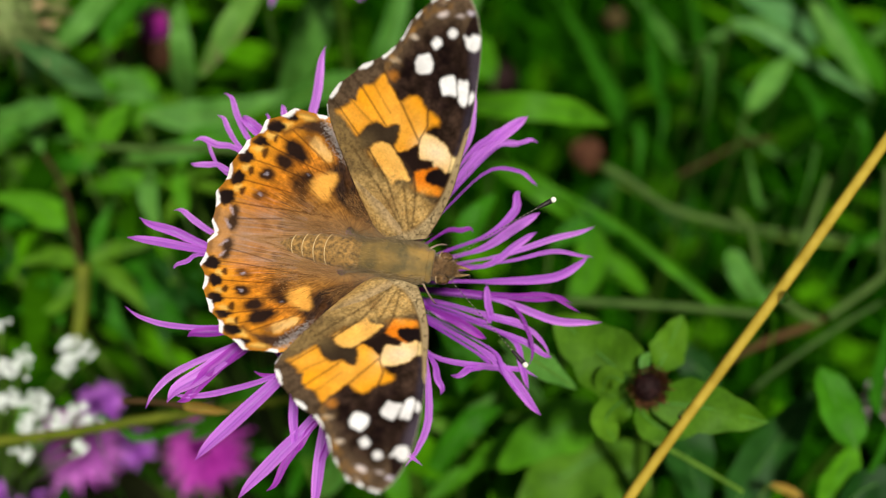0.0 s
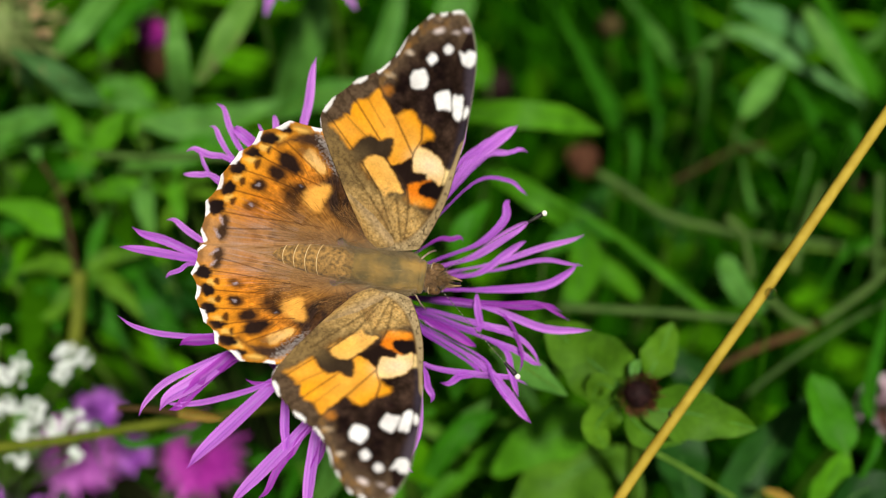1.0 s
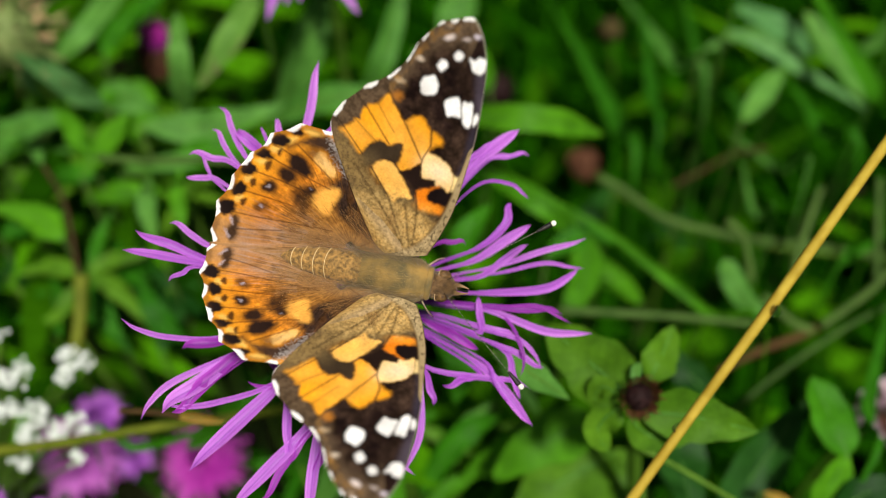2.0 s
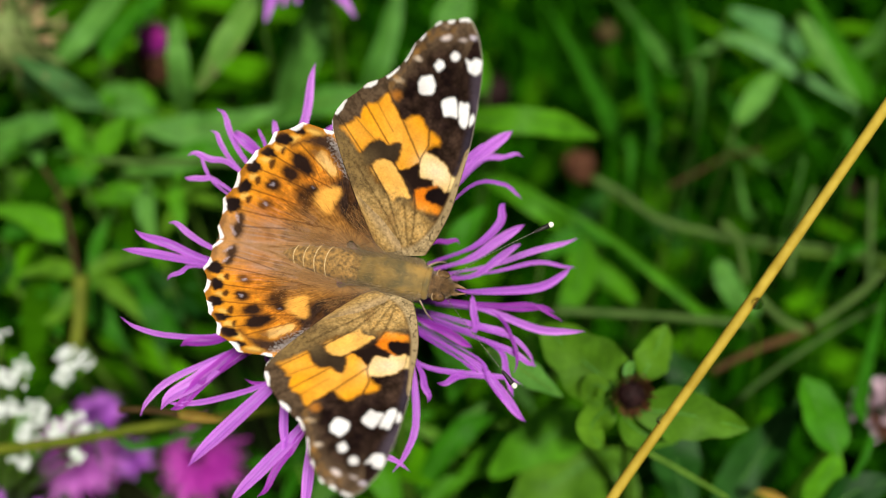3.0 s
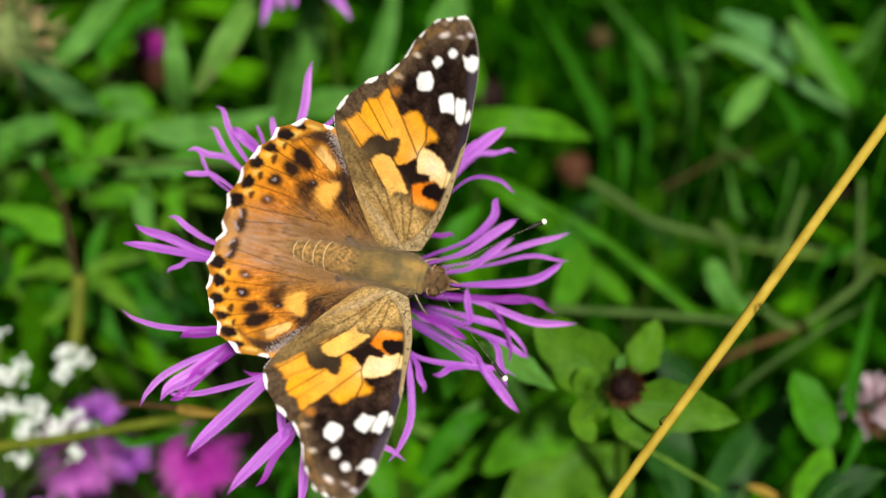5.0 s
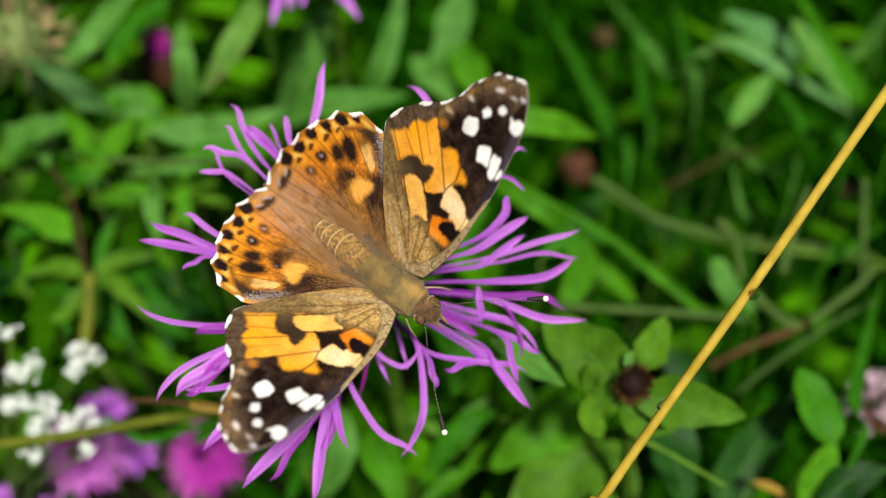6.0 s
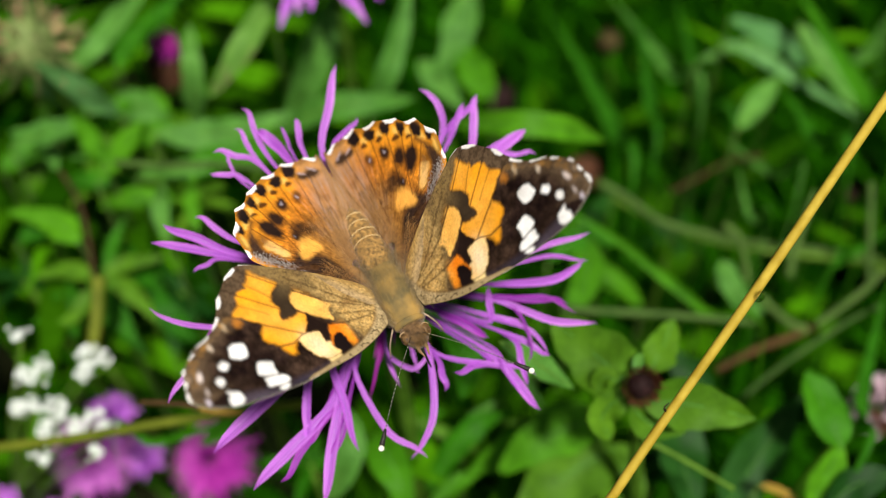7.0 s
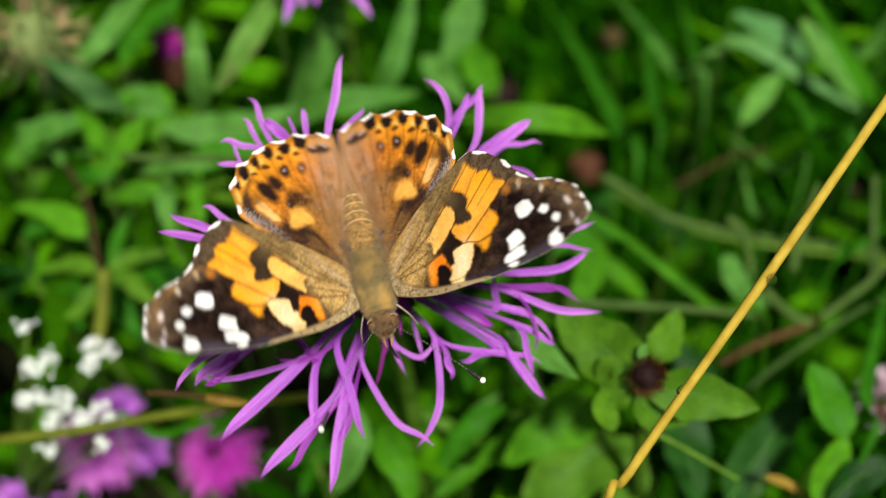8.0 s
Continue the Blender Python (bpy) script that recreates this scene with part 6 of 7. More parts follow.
plant("low_shoot", (6.1, 32.5, 93.4), "shoot with narrow pale green leaves under the flower", "plant", [
    ([(3.2, 18.5, 127.7), (5.3, 20.0, 129.0), (7.3, 21.3, 130.1), (9.8, 23.0, 131.7)], 2.6, LEAF_PALE, lance, FACE),
    ([(-8.9, 21.9, 127.9), (-4.0, 20.6, 126.8), (1.4, 18.6, 125.1), (6.8, 16.4, 123.2)], 2.2, LEAF_SOFT, lance, FACE),
    ([(-3.0, 8.9, 116.5), (0.3, 11.0, 118.4), (3.5, 12.6, 119.8), (8.0, 14.2, 121.2)], 3.2, LEAF_FRESH, lance, FACE),
    ([(-9.5, 15.6, 119.7), (-6.0, 16.4, 120.4), (-2.7, 16.7, 120.7), (1.1, 16.4, 120.4)], 2.2, LEAF_PALE, lance, FACE),
    ([(12.2, 34.1, 128.1), (14.7, 31.7, 126.0), (17.2, 29.1, 123.7), (20.3, 25.7, 120.7)], 2.9, LEAF_PALE, lance, FACE),
    ([(11.2, 29.6, 121.4), (13.5, 31.9, 123.6), (16.4, 33.8, 125.2), (19.2, 34.7, 126.0)], 2.5, LEAF_FRESH, lance, FACE),
    ([(21.7, 15.3, 130.2), (18.6, 17.0, 131.7), (14.9, 17.8, 132.4), (10.8, 17.5, 132.2)], 3.1, LEAF_SOFT, lance, FACE),
])

# loose stems and blades across the background
def blade(name, pts, r0, r1, mat, label):
    base = V(pts[0])
    ob = thing(name, base, label, "stem", "loose stems")
    bm = bmesh.new()
    tube(bm, local(pts, base), r0 * MM, r1 * MM, 24, 7)
    part("stem", bm, mat, ob)


blade("runner", [(-76.5, 4.9, 145.5), (-60.9, 5.1, 148.4), (-45.7, 5.9, 151.9), (-31.4, 7.4, 153.1), (-24.4, 15.1, 142.9)], 0.85, 0.75, STEM_OLIVE, "yellow-green creeping stem among white flowers")
blade("runner", [(33.6, 73.5, 139.6), (39.7, 71.0, 137.4), (47.6, 66.8, 133.8), (58.0, 64.6, 131.9), (68.9, 63.1, 130.6), (81.1, 62.1, 129.8), (95.7, 60.3, 128.2)], 1.05, 0.85, STEM_MUTED, "pale green creeping stem in the grass")
blade("runner", [(62.6, 42.7, 138.0), (65.9, 40.2, 135.8), (69.2, 38.3, 134.2), (72.0, 37.6, 133.6)], 0.85, 1.05, STEM_MUTED, "pale twisted stem lying in grass")
blade("runner", [(72.9, 37.1, 135.8), (77.2, 39.4, 137.8), (82.2, 42.2, 140.3), (86.0, 45.1, 142.8)], 0.9, 0.75, STEM_MUTED, "thick pale stem with a red joint")
blade("old_plant_stem", [(53.7, 31.6, 128.4), (61.5, 34.6, 131.0), (69.2, 36.8, 132.9), (74.8, 38.9, 134.7)], 0.7, 1.0, STEM_RED, "reddish-brown old stem lying in grass")
blade("runner", [(55.2, 22.9, 128.7), (60.6, 26.5, 131.9), (67.0, 30.1, 135.0), (76.7, 34.9, 139.2), (84.2, 37.7, 141.7)], 0.55, 0.50, STEM_MUTED, "green stem in the undergrowth")
blade("runner", [(57.2, 57.6, 143.0), (60.1, 55.9, 141.5), (61.4, 52.8, 138.9), (62.1, 48.5, 135.1)], 0.80, 0.70, STEM_MUTED, "bent pale stem in the undergrowth")
blade("shoot_stem", [(-64.7, 39.0, 149.2), (-64.9, 35.9, 146.5), (-65.1, 32.7, 143.8), (-66.0, 28.0, 139.7)], 1.4, 1.25, STEM_OLIVE, "thick olive stem of a leafy shoot")
blade("runner", [(71.6, 51.3, 133.6), (72.8, 55.6, 137.4), (74.9, 60.0, 141.2), (77.2, 64.8, 145.4)], 1.00, 0.75, STEM_MUTED, "bent pale stem in the undergrowth")
blade("runner", [(21.1, 32.3, 147.4), (33.4, 31.8, 147.0), (43.6, 31.3, 146.6), (56.9, 30.3, 145.8)], 0.85, 0.75, STEM_MUTED, "pale green creeping stem in the grass")
blade("old_plant_stem", [(54.2, 85.9, 123.9), (60.9, 88.4, 126.1), (68.9, 91.6, 128.9), (77.0, 92.4, 129.6)], 0.50, 0.40, STEM_RED, "thin reddish stem in the grass")
blade("runner", [(86.6, 62.6, 150.1), (86.3, 54.9, 143.4), (86.1, 46.4, 135.9)], 0.75, 0.75, STEM_MUTED, "upright pale stem among grass blades")
blade("runner", [(27.7, -1.5, 160.5), (32.3, -3.1, 159.1), (36.9, -5.0, 157.4), (43.1, -7.8, 155.0)], 0.35, 0.30, STEM_GREEN, "thin pale stem of fine grass")
blade("old_plant_stem", [(-75.8, 61.1, 155.2), (-72.5, 56.9, 151.6), (-70.6, 52.0, 147.3), (-68.7, 42.0, 138.6)], 0.45, 0.55, STEM_RED, "dark reddish stem standing among herbs")
blade("runner", [(-59.9, 51.4, 166.7), (-50.8, 50.9, 166.3), (-42.7, 51.0, 166.4), (-32.6, 50.6, 166.0)], 0.75, 0.65, STEM_MUTED, "pale stem behind the flower")
plant("dead_leaf", (-41.2, 11.1, 147.8), "withered yellow leaf lying among green stems", "leaf", [
    ([(-36.0, -2.0, 169.4), (-33.8, -2.2, 169.2), (-31.5, -2.5, 169.0), (-28.8, -2.8, 168.8)], 1.4, YELLOWED, lance, FACE)], [([(-43.6, -1.6, 169.8), (-40.8, -1.6, 169.7), (-38.0, -1.8, 169.6), (-35.2, -2.1, 169.3)], 0.4, 0.5, STEM_RED)])

# tall blades of grass that can be told apart
def grass_blade(pts, width, mat, label="long green grass blade"):
    top, back = V(pts[0]), V(pts[0]) - V(pts[1])
    base = top + back * 0.9
    base.z = 0
    ob = thing("tall_grass", base, label, "grass", "tall grass blades")
    bm = bmesh.new()
    ribbon(bm, [Vector((0, 0, 0))] + local(pts, base), width * MM, UPRIGHT, 0.5, 18, lambda u: max(0.04, (0.08 + 0.92 * min(1, max(0, (u - 0.22) / 0.28))) * (1 - u**2.2)), rng.uniform(-0.3, 0.3), 2)
    part("blade", bm, mat, ob)


grass_blade([(96.5, 73.2, 146.1), (95.1, 88.0, 147.3), (93.2, 102.5, 148.4), (89.6, 118.6, 150.8), (87.4, 133.3, 152.1)], 5.7, LEAF, "broad green grass blade arching over the meadow")
plant("meadow_herb", (107.7, 104.9, 107.4), "herb with long soft pale green leaves over grass", "plant", [
    ([(69.9, 121.6, 141.8), (80.4, 117.8, 138.5), (91.6, 112.5, 133.9), (104.8, 106.4, 128.6)], 3.6, LEAF_WHITISH, lance, FACE),
    ([(73.5, 130.2, 142.7), (81.4, 127.2, 140.1), (87.1, 124.8, 138.0), (92.8, 120.5, 134.2)], 5.7, LEAF_WHITISH, lance, FACE),
    ([(91.0, 129.1, 141.7), (95.6, 123.2, 136.6), (100.3, 118.3, 132.4), (105.6, 111.8, 126.7)], 6.6, LEAF_PALE, lance, FACE),
    ([(65.0, 121.6, 135.2), (73.5, 124.3, 137.5), (79.2, 124.8, 138.0), (86.4, 122.1, 135.6)], 2.9, LEAF_PALE, lance, FACE),
])
grass_blade([(47.5, 93.4, 117.2), (45.7, 113.9, 117.4), (39.6, 136.8, 119.7), (30.2, 162.2, 124.1)], 6.4, LEAF_DEEP)
grass_blade([(53.5, 100.1, 116.4), (54.9, 119.6, 120.2), (55.6, 138.9, 123.7), (55.3, 156.7, 126.0)], 4.6, LEAF_DEEP)
grass_blade([(69.1, 120.7, 121.1), (63.3, 135.4, 120.7), (58.5, 150.7, 120.7), (49.9, 169.0, 123.4)], 5.4, LEAF_PALE)
grass_blade([(79.5, 117.7, 111.9), (73.6, 134.7, 111.2), (72.7, 156.2, 114.5), (71.4, 178.8, 118.7)], 4.9, LEAF_DEEP)
grass_blade([(92.7, 80.2, 132.3), (87.7, 92.9, 134.5), (86.3, 103.0, 134.4), (84.6, 113.3, 134.6)], 4.6, LEAF_DEEP)
grass_blade([(111.9, 121.7, 141.9), (108.5, 122.3, 138.1), (105.6, 122.9, 134.1), (102.7, 124.5, 131.1)], 4.9, LEAF_PALE)
grass_blade([(67.9, 59.4, 134.0), (67.6, 67.9, 132.6), (68.2, 77.2, 131.8), (68.7, 87.8, 132.2)], 2.2, LEAF_PALE)
grass_blade([(79.4, 74.8, 134.2), (77.3, 84.1, 131.2), (74.8, 92.6, 127.6), (69.2, 103.9, 126.4)], 3.2, LEAF_PALE)
grass_blade([(64.4, -3.0, 145.9), (70.1, 10.5, 144.5), (77.0, 24.8, 143.7), (85.8, 41.8, 145.2)], 4.5, LEAF_DEEP, "broad green grass blade beside clover")
grass_blade([(76.4, 46.4, 136.0), (82.5, 54.9, 134.6), (91.4, 61.9, 131.8), (101.8, 70.1, 130.1)], 3.6, LEAF_DEEP)


plant("meadow_herb", (-88.7, 80.6, 114.0), "soft pale green herb with long spreading leaves", "plant", [
    ([(-91.3, 73.5, 149.9), (-85.6, 73.8, 153.0), (-80.4, 75.2, 154.1), (-75.9, 76.5, 152.4)], 5.2, LEAF_PALE, lance, FACE),
    ([(-66.8, 72.8, 142.3), (-56.2, 70.0, 147.0), (-46.9, 70.7, 147.6), (-38.6, 74.2, 143.5)], 3.6, LEAF_PALE, lance, FACE),
    ([(-81.5, 82.5, 143.5), (-75.0, 82.5, 149.1), (-70.2, 85.3, 151.4), (-65.5, 89.8, 149.6)], 4.2, LEAF_FRESH, lance, FACE),
    ([(-74.0, 76.2, 141.0), (-75.8, 77.6, 146.4), (-78.4, 81.7, 149.8), (-82.8, 90.5, 150.2)], 4.4, LEAF_FRESH, lance, FACE),
    ([(-90.0, 58.4, 137.3), (-83.8, 59.2, 140.7), (-79.2, 60.5, 141.8), (-75.7, 63.2, 138.5)], 5.0, LEAF_DEEP, lance, FACE),
    ([(-71.7, 81.5, 142.7), (-64.7, 80.4, 147.3), (-59.9, 81.3, 148.1), (-55.7, 84.1, 144.9)], 4.6, LEAF_FRESH, lance, FACE),
])
plant("meadow_herb", (-75.3, 51.7, 103.7), "herb with fresh green lance-shaped leaves", "plant", [
    ([(-56.6, 68.3, 138.6), (-61.6, 67.0, 141.7), (-67.5, 66.8, 141.6), (-75.0, 68.4, 137.2)], 4.6, LEAF_FRESH, lance, FACE),
    ([(-83.1, 73.4, 138.7), (-77.0, 72.2, 141.9), (-72.2, 72.2, 141.9), (-68.0, 73.4, 138.6)], 4.4, LEAF, lance, FACE),
    ([(-92.6, 91.9, 151.4), (-85.6, 88.6, 151.4), (-79.5, 86.5, 149.7), (-72.9, 87.2, 147.4)], 2.2, LEAF_PALE, lance, FACE),
    ([(-50.1, 39.2, 128.1), (-53.7, 39.9, 132.9), (-56.8, 43.3, 135.8), (-59.5, 50.3, 136.0)], 4.4, LEAF_DEEP, lance, FACE),
    ([(-65.9, 42.0, 126.3), (-68.2, 43.6, 131.8), (-70.5, 47.5, 135.1), (-72.9, 53.4, 135.9)], 4.4, LEAF_DEEP, lance, FACE),
], [([(-80.9, 74.9, 137.1), (-84.7, 77.5, 125.3), (-88.7, 80.6, 114.0)], 0.7, 0.9, STEM_GREEN)])
plant("meadow_herb", (66.5, 67.2, 101.0), "herb with pale rounded leaves in the grass", "plant", [
    ([(67.5, 89.7, 140.6), (71.5, 95.3, 141.0), (75.9, 100.9, 141.4), (80.7, 107.0, 142.3)], 5.5, LEAF_PALE, lance, FACE),
    ([(56.3, 50.7, 139.7), (57.6, 45.8, 137.6), (59.3, 42.3, 136.8), (63.1, 39.5, 136.6)], 4.9, LEAF_PALE, ovate, FACE),
])
plant("clover", (89.5, 37.4, 88.3), "clover plant with broad dark and fresh green leaflets", "plant", [
    ([(62.6, 0.7, 152.2), (61.3, 4.9, 153.7), (60.1, 8.9, 155.0), (59.0, 12.7, 156.1)], 7.6, LEAF, lance, FACE),
    ([(58.7, -6.1, 143.6), (59.6, -3.3, 146.9), (61.1, -1.0, 149.8), (62.8, 1.4, 152.8)], 5.6, LEAF_FRESH, lance, FACE),
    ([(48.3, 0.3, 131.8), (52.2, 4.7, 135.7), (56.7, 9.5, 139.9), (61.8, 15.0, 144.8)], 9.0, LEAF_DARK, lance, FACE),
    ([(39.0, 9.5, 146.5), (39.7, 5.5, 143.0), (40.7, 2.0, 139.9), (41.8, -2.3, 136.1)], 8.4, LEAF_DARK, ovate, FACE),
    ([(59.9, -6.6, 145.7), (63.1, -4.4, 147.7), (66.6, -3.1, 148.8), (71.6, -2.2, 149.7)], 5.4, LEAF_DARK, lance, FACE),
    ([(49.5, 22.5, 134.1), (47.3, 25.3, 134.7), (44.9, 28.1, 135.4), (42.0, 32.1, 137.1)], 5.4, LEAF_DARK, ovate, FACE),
    ([(52.2, 0.2, 141.1), (54.4, -0.8, 141.5), (56.8, -2.3, 141.6), (59.5, -4.1, 141.3)], 1.4, YELLOWED, lance, FACE),
])
plant("meadow_herb", (-83.2, 94.8, 118.3), "herb with small pointed yellow-green leaves", "plant", [
    ([(-72.1, 79.8, 145.0), (-70.3, 81.1, 146.1), (-68.5, 82.2, 147.1), (-66.6, 83.5, 148.2)], 2.4, LEAF_SOFT, lance, FACE),
    ([(-72.1, 79.8, 145.0), (-73.7, 80.9, 146.0), (-74.9, 82.0, 146.9), (-76.3, 83.5, 148.2)], 2.4, LEAF_SOFT, lance, FACE),
    ([(-72.1, 79.8, 145.0), (-71.2, 78.5, 143.9), (-70.5, 77.4, 142.9), (-69.5, 75.9, 141.6)], 2.4, LEAF_SOFT, lance, FACE),
    ([(-72.1, 79.8, 145.0), (-74.2, 79.3, 144.5), (-76.4, 78.9, 144.2), (-78.8, 78.9, 144.2)], 2.2, LEAF_FRESH, lance, FACE),
    ([(-72.1, 79.8, 145.0), (-69.4, 79.6, 144.8), (-66.8, 79.8, 145.0), (-63.9, 79.1, 144.4)], 2.2, LEAF_FRESH, lance, FACE),
    ([(-81.2, 86.1, 146.5), (-79.7, 84.6, 145.2), (-78.5, 83.2, 143.9), (-76.9, 81.3, 142.3)], 2.5, LEAF_SOFT, lance, FACE),
    ([(-71.5, 89.0, 146.3), (-67.7, 88.2, 145.7), (-64.0, 87.2, 144.9), (-60.0, 85.5, 143.4)], 4.5, LEAF_FRESH, lance, FACE),
    ([(-65.9, 94.7, 148.7), (-65.1, 92.6, 146.8), (-64.4, 90.4, 144.9), (-63.6, 88.0, 142.9)], 5.0, LEAF_FRESH, lance, FACE),
    ([(-90.1, 90.5, 154.3), (-87.3, 90.0, 153.8), (-84.6, 88.9, 152.9), (-81.7, 87.2, 151.4)], 4.1, LEAF_WHITISH, lance, FACE),
    ([(-100.2, 81.4, 137.1), (-96.7, 82.6, 138.1), (-93.1, 83.1, 138.6), (-89.3, 82.9, 138.4)], 5.8, LEAF_FRESH, lance, FACE),
    ([(-96.1, 80.0, 133.2), (-92.2, 81.1, 134.2), (-88.4, 81.3, 134.3), (-84.9, 80.3, 133.5)], 4.3, LEAF_SOFT, lance, FACE),
    ([(-73.0, 78.5, 134.6), (-70.4, 79.6, 135.6), (-67.4, 79.8, 135.7), (-64.6, 78.9, 134.9)], 3.3, LEAF_SOFT, lance, FACE),
    ([(-90.9, 91.1, 142.9), (-90.2, 93.4, 144.9), (-88.4, 95.1, 146.4), (-86.3, 96.3, 147.4)], 3.3, LEAF_FRESH, lance, FACE),
])
plant("meadow_herb", (-89.4, 75.8, 95.0), "herb with pale blotched leaves beside a dark stem", "plant", [
    ([(-71.9, 50.3, 145.8), (-75.4, 53.5, 146.4), (-80.0, 56.3, 146.6), (-88.6, 58.6, 146.4)], 5.8, LEAF_FRESH, lance, FACE),
    ([(-70.5, 63.0, 150.2), (-67.7, 69.2, 151.2), (-66.0, 74.7, 151.6), (-64.1, 80.3, 152.1)], 5.1, LEAF_FRESH, lance, FACE),
    ([(-68.8, 65.9, 152.8), (-72.9, 72.3, 153.9), (-76.7, 77.4, 153.9), (-80.8, 82.6, 154.1)], 3.9, LEAF_FRESH, lance, FACE),
    ([(-68.9, 81.2, 152.9), (-71.1, 76.6, 159.9), (-73.4, 73.0, 167.8), (-77.3, 69.5, 175.8)], 4.9, LEAF_WHITISH, lance, FACE),
    ([(-54.3, 50.3, 145.8), (-56.2, 54.7, 147.5), (-57.1, 58.8, 148.8), (-56.9, 62.9, 150.2)], 3.8, LEAF_PALE, lance, FACE),
    ([(-47.5, 48.6, 151.0), (-48.8, 52.9, 152.6), (-49.5, 56.5, 153.5), (-49.4, 60.6, 154.8)], 3.3, LEAF_FRESH, lance, FACE),
    ([(-71.8, 85.1, 149.6), (-68.2, 86.4, 150.8), (-63.3, 85.0, 149.6), (-57.8, 81.3, 146.4)], 6.1, LEAF_PALE, ovate, FACE),
    ([(-74.7, 100.9, 150.1), (-73.9, 106.5, 150.6), (-71.1, 113.2, 152.0), (-68.6, 119.8, 153.3)], 5.2, LEAF, lance, FACE),
    ([(-62.3, 78.1, 150.1), (-53.3, 78.8, 148.6), (-42.8, 81.4, 148.7), (-31.0, 85.4, 149.9)], 6.0, LEAF_PALE, lance, FACE),
])
grass_blade([(59.4, 26.9, 138.8), (50.1, 35.9, 141.7), (40.8, 44.5, 144.2), (31.7, 52.8, 146.4), (17.1, 61.7, 149.2)], 3.0, LEAF_FRESH, "broad green grass blade under the flower")
grass_blade([(-58.3, 9.4, 136.7), (-49.8, 8.0, 142.1), (-40.8, 6.9, 147.8), (-31.0, 6.2, 153.8)], 2.1, LEAF, "narrow green blade along a creeping stem")
plant("meadow_herb", (-87.5, 62.2, 89.8), "herb with yellow-green narrow leaves spread like a star", "plant", [
    ([(-70.7, 49.3, 135.7), (-75.1, 51.2, 136.0), (-79.5, 52.1, 135.4), (-85.8, 51.5, 133.6)], 3.7, LEAF_SOFT, lance, FACE),
    ([(-70.7, 48.9, 135.3), (-73.3, 45.5, 133.2), (-75.9, 42.5, 131.5), (-80.7, 40.0, 130.2)], 3.6, LEAF_SOFT, lance, FACE),
    ([(-70.4, 49.6, 135.9), (-67.4, 52.7, 136.0), (-64.1, 54.9, 135.2), (-58.8, 56.9, 134.3)], 3.5, LEAF_SOFT, lance, FACE),
    ([(-70.4, 49.3, 135.7), (-65.9, 48.0, 135.4), (-61.2, 45.0, 133.7), (-57.9, 41.2, 131.3)], 3.9, LEAF_SOFT, lance, FACE),
    ([(-71.5, 50.1, 133.7), (-67.6, 45.0, 131.0), (-64.8, 40.7, 129.1), (-60.4, 36.5, 127.2)], 3.9, LEAF_DEEP, lance, FACE),
    ([(-70.9, 51.2, 134.6), (-69.9, 55.8, 136.0), (-69.4, 59.7, 136.8), (-67.7, 65.1, 138.8)], 3.0, LEAF_DEEP, lance, FACE),
    ([(-57.7, 42.2, 118.9), (-57.0, 47.7, 121.4), (-56.0, 53.2, 124.0), (-55.7, 59.7, 127.5)], 6.0, LEAF_DARK, lance, FACE),
])
plant("dock", (28.7, 54.4, 109.7), "green leaf standing behind purple florets", "plant", [
    ([(24.8, 39.7, 136.7), (28.1, 46.3, 138.0), (29.2, 52.7, 139.2), (27.1, 60.6, 141.6)], 6.3, LEAF_FRESH, ovate, FACE),
    ([(21.0, 50.8, 139.7), (25.7, 54.4, 140.7), (31.7, 56.4, 140.2), (37.8, 56.2, 137.8)], 5.0, LEAF, lance, FACE),
])


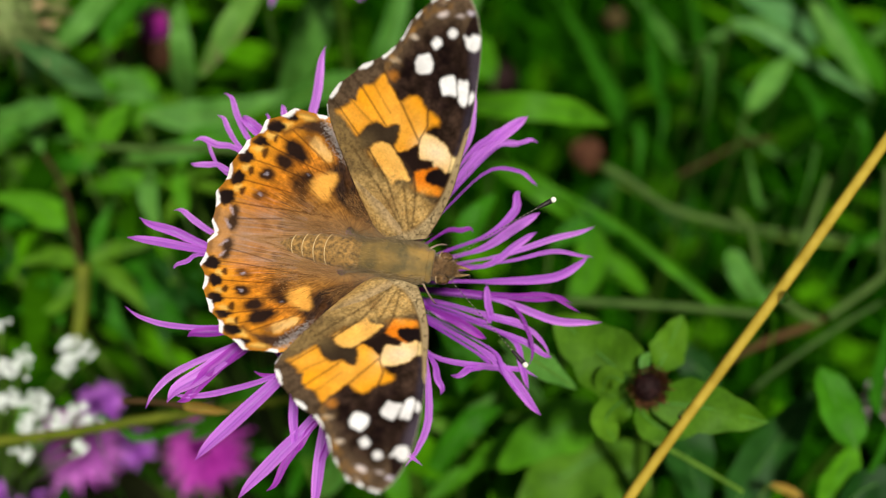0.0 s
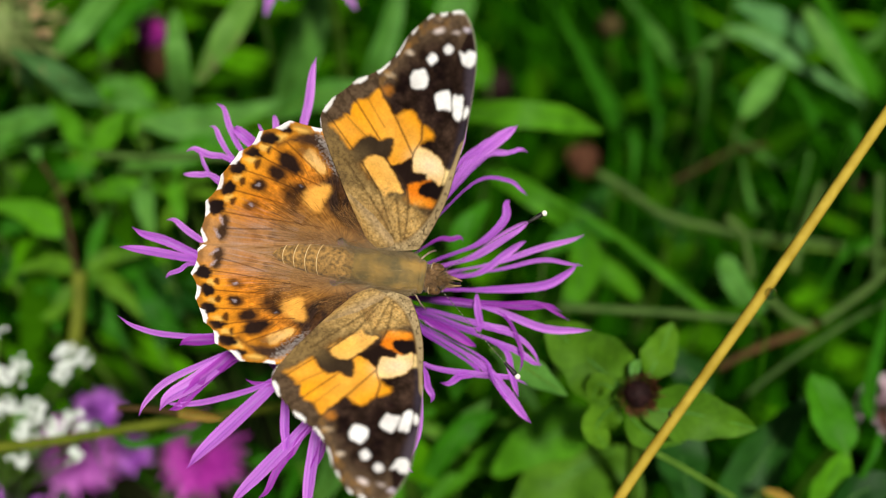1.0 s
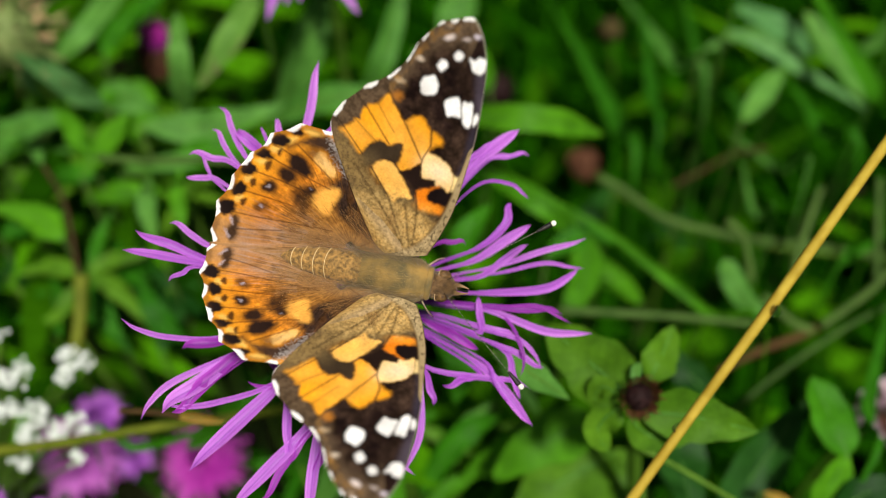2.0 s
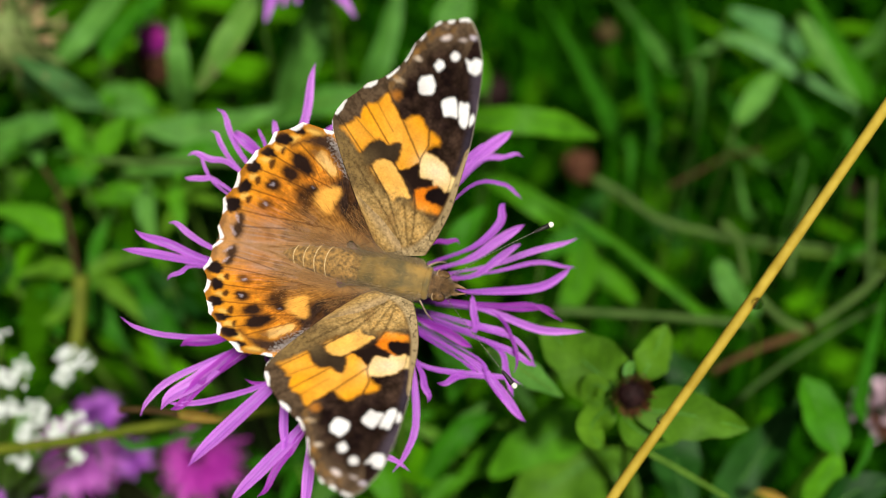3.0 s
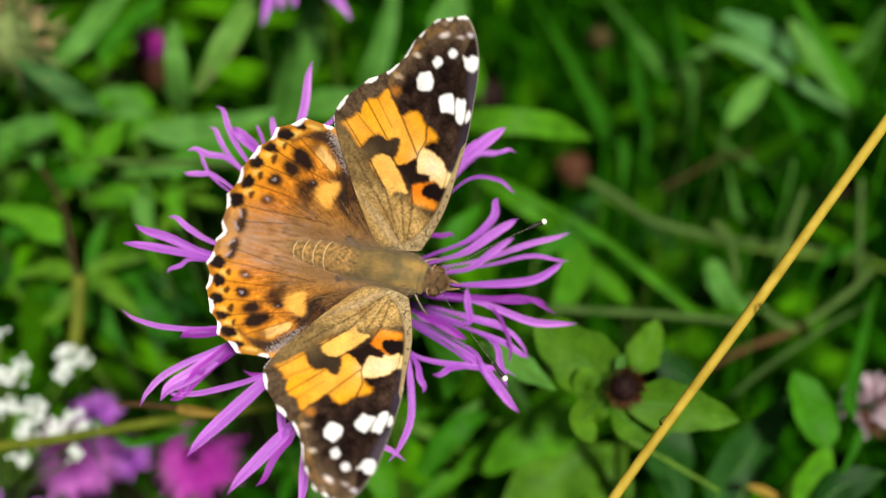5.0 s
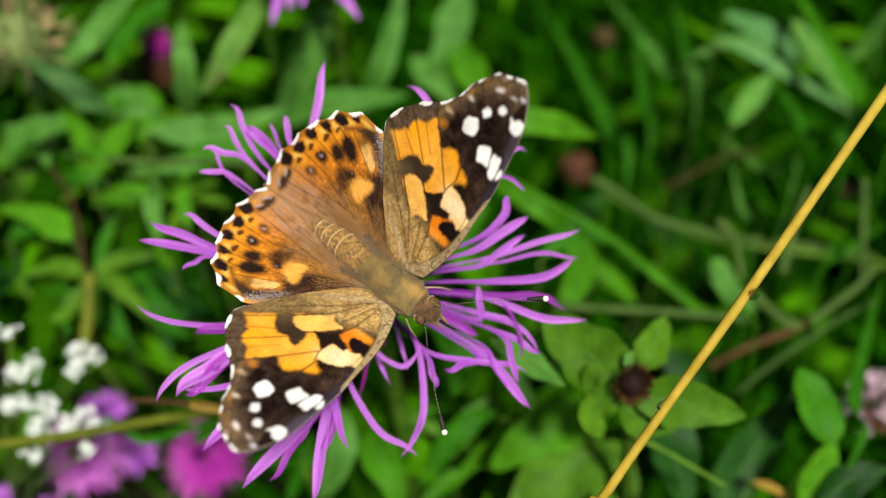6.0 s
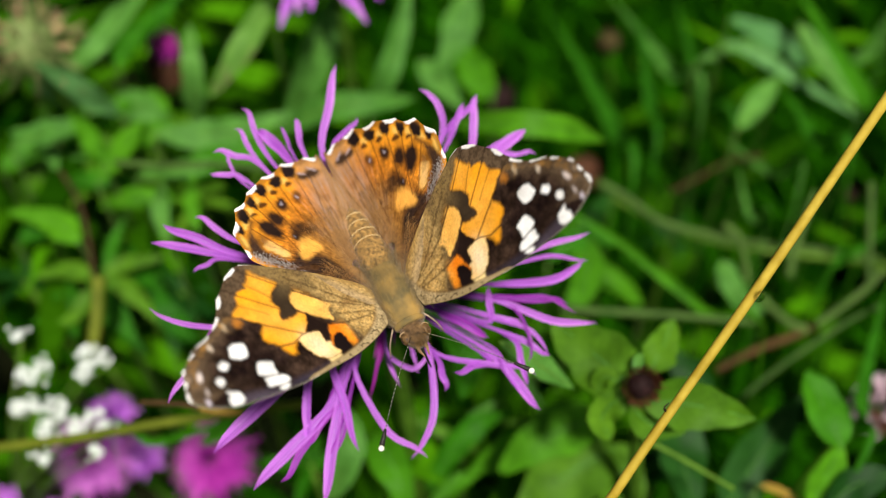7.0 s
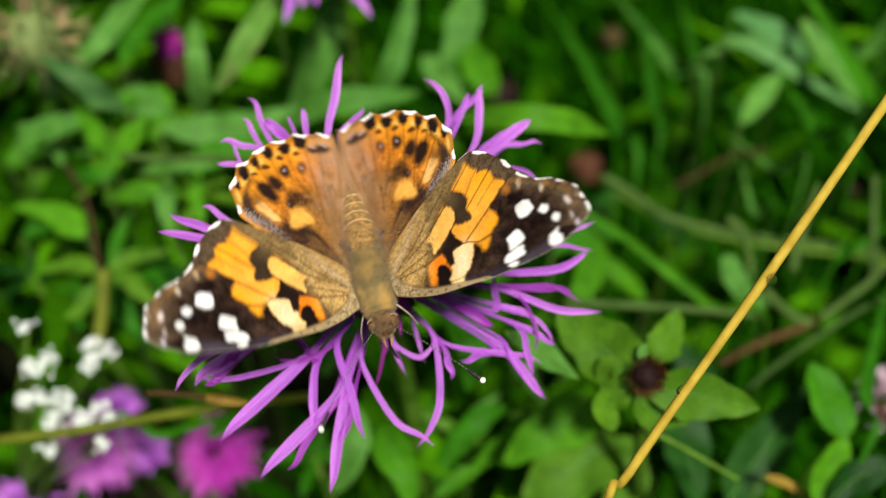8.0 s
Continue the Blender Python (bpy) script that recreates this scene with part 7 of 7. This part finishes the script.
# ---- dense low growth, beyond counting ----
def undergrowth():
    g = random.Random(21)
    verts, faces = [], []

    def add_leaf(c, way, length, width, face, curl, shape):
        side = way.cross(face).normalized()
        up = side.cross(way)
        n = 6
        start = len(verts)
        for k in range(n):
            u = k / (n - 1)
            w = width * 0.5 * max(0.05, math.sin(math.pi * u**shape) ** 0.75)
            p = c + way * (length * u) + up * (curl * length * (u - u * u) * 1.6 - curl * 0.6 * length * u * u)
            verts.extend([p - side * w + up * w * 0.3, p, p + side * w + up * w * 0.3])
        for k in range(n - 1):
            a = start + 3 * k
            faces.extend([(a, a + 1, a + 4, a + 3), (a + 1, a + 2, a + 5, a + 4)])

    for count in range(17000):
        x, y = g.uniform(-0.26, 0.26), g.uniform(-0.09, 0.50)
        if count >= 8600:
            x, y = g.gauss(0, 0.5), g.gauss(0.25, 0.5)
            if abs(x) < 0.26 and -0.3 < y < 0.5:
                continue
        leafy = noise.noise(Vector((x * 22, y * 22, 3.0))) * 0.5 + 0.5
        right = min(1, max(0, (x * 1.0 + y * 0.35 + 0.012) / 0.075))
        if g.random() < right * 0.93:
            continue
        top = (0.135 - 0.045 * right + 0.03 * noise.noise(Vector((x * 14, y * 14, 0))))
        z = top * (1 - abs(g.gauss(0, 0.36)))
        if z < 0.004 or leafy < 0.53 and right < 0.5:
            continue
        a = g.random() * 6.283
        way = Vector((math.cos(a), math.sin(a), g.uniform(-0.25, 0.75))).normalized()
        face = Vector((g.gauss(0, 0.3), -0.25 + g.gauss(0, 0.3), 1))
        c = Vector((x, y, z))
        if -0.125 < x < -0.03 and -0.05 < y < 0.055 and z > 0.045:
            continue
        kind = noise.noise(Vector((x * 9 + 5, y * 9, 0)))
        if kind > 0.12:
            for k in (-1, 0, 1):
                w = Matrix.Rotation(k * 1.35, 3, "Z") @ way
                add_leaf(c, w, g.uniform(0.008, 0.013), g.uniform(0.006, 0.009), face, g.uniform(0, 0.3), 0.6)
        else:
            add_leaf(c, way, g.uniform(0.016, 0.036), g.uniform(0.004, 0.0078), face, g.uniform(0.05, 0.5), 0.85)
    me = bpy.data.meshes.new("undergrowth")
    me.from_pydata(verts, [], faces)
    for p in me.polygons:
        p.use_smooth = True
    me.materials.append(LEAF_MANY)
    tagged(new("undergrowth", me), "dense small green leaves of low meadow plants", "undergrowth", kind="stuff")


def grass():
    g = random.Random(5)
    verts, faces = [], []
    n = 7
    for k in range(30000):
        if k < 5200:
            x, y = g.uniform(-0.28, 0.30), g.uniform(-0.09, 0.55)
            right = min(1, max(0, (x + y * 0.35 - 0.0) / 0.09))
            if g.random() > 0.22 + 0.78 * right:
                continue
            tall = g.uniform(0.05, 0.125)
        else:
            far = 0.6 if k < 17000 else 1.4
            x, y = g.gauss(0, far), g.gauss(0.25, far)
            if abs(x) < 0.3 and -0.35 < y < 0.5:
                continue
            tall = g.uniform(0.06, 0.16) * (1 if k < 17000 else 1.4)
        a = g.gauss(2.2, 0.9)
        lean = Vector((math.cos(a), math.sin(a) * 0.7, 0)) * g.uniform(0.2, 1.0) * tall
        w = g.uniform(0.0014, 0.0040) * (1 if k < 17000 else 2.2)
        side = Vector((-lean.y, lean.x, 0)).normalized() if lean.length > 1e-5 else Vector((1, 0, 0))
        side = (side + Vector((g.gauss(0, 0.4), g.gauss(0, 0.4), 0))).normalized()
        start = len(verts)
        for i in range(n):
            u = i / (n - 1)
            p = Vector((x, y, 0)) + lean * u**1.8 + Vector((0, 0, tall * (u - 0.25 * u**3)))
            ww = w * max(0.06, 1 - u**2)
            verts.extend([p - side * ww, p + Vector((0, 0, -0.4 * ww)), p + side * ww])
        for i in range(n - 1):
            b = start + 3 * i
            faces.extend([(b, b + 1, b + 4, b + 3), (b + 1, b + 2, b + 5, b + 4)])
    me = bpy.data.meshes.new("grass")
    me.from_pydata(verts, [], faces)
    for p in me.polygons:
        p.use_smooth = True
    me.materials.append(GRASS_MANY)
    tagged(new("grass", me), "thick green meadow grass", "grass", kind="stuff")


undergrowth()
grass()


# ---- what moves ----
def motions():
    walk(stalk, [(t, pose(*at, *turn)) for t, at, turn in STALK])
    walk(fly, [(t, pose(*at, *turn)) for t, at, turn, _ in BODY])
    for s, f, h in fly_wings:
        for ob, hinge, k in ((f, FORE_HINGE, 2 if s > 0 else 3), (h, HIND_HINGE, 4)):
            rows = []
            for t, _, _, w in BODY:
                raised = w[0] if s > 0 else w[1]
                m = pose(hinge[0] * MM, s * hinge[1] * MM, hinge[2] * MM) @ pose(0, 0, 0, s * raised, 0, 0) @ pose(0, 0, 0, 0, 0, s * w[k])
                rows.append((t, m))
            walk(ob, rows)


motions()
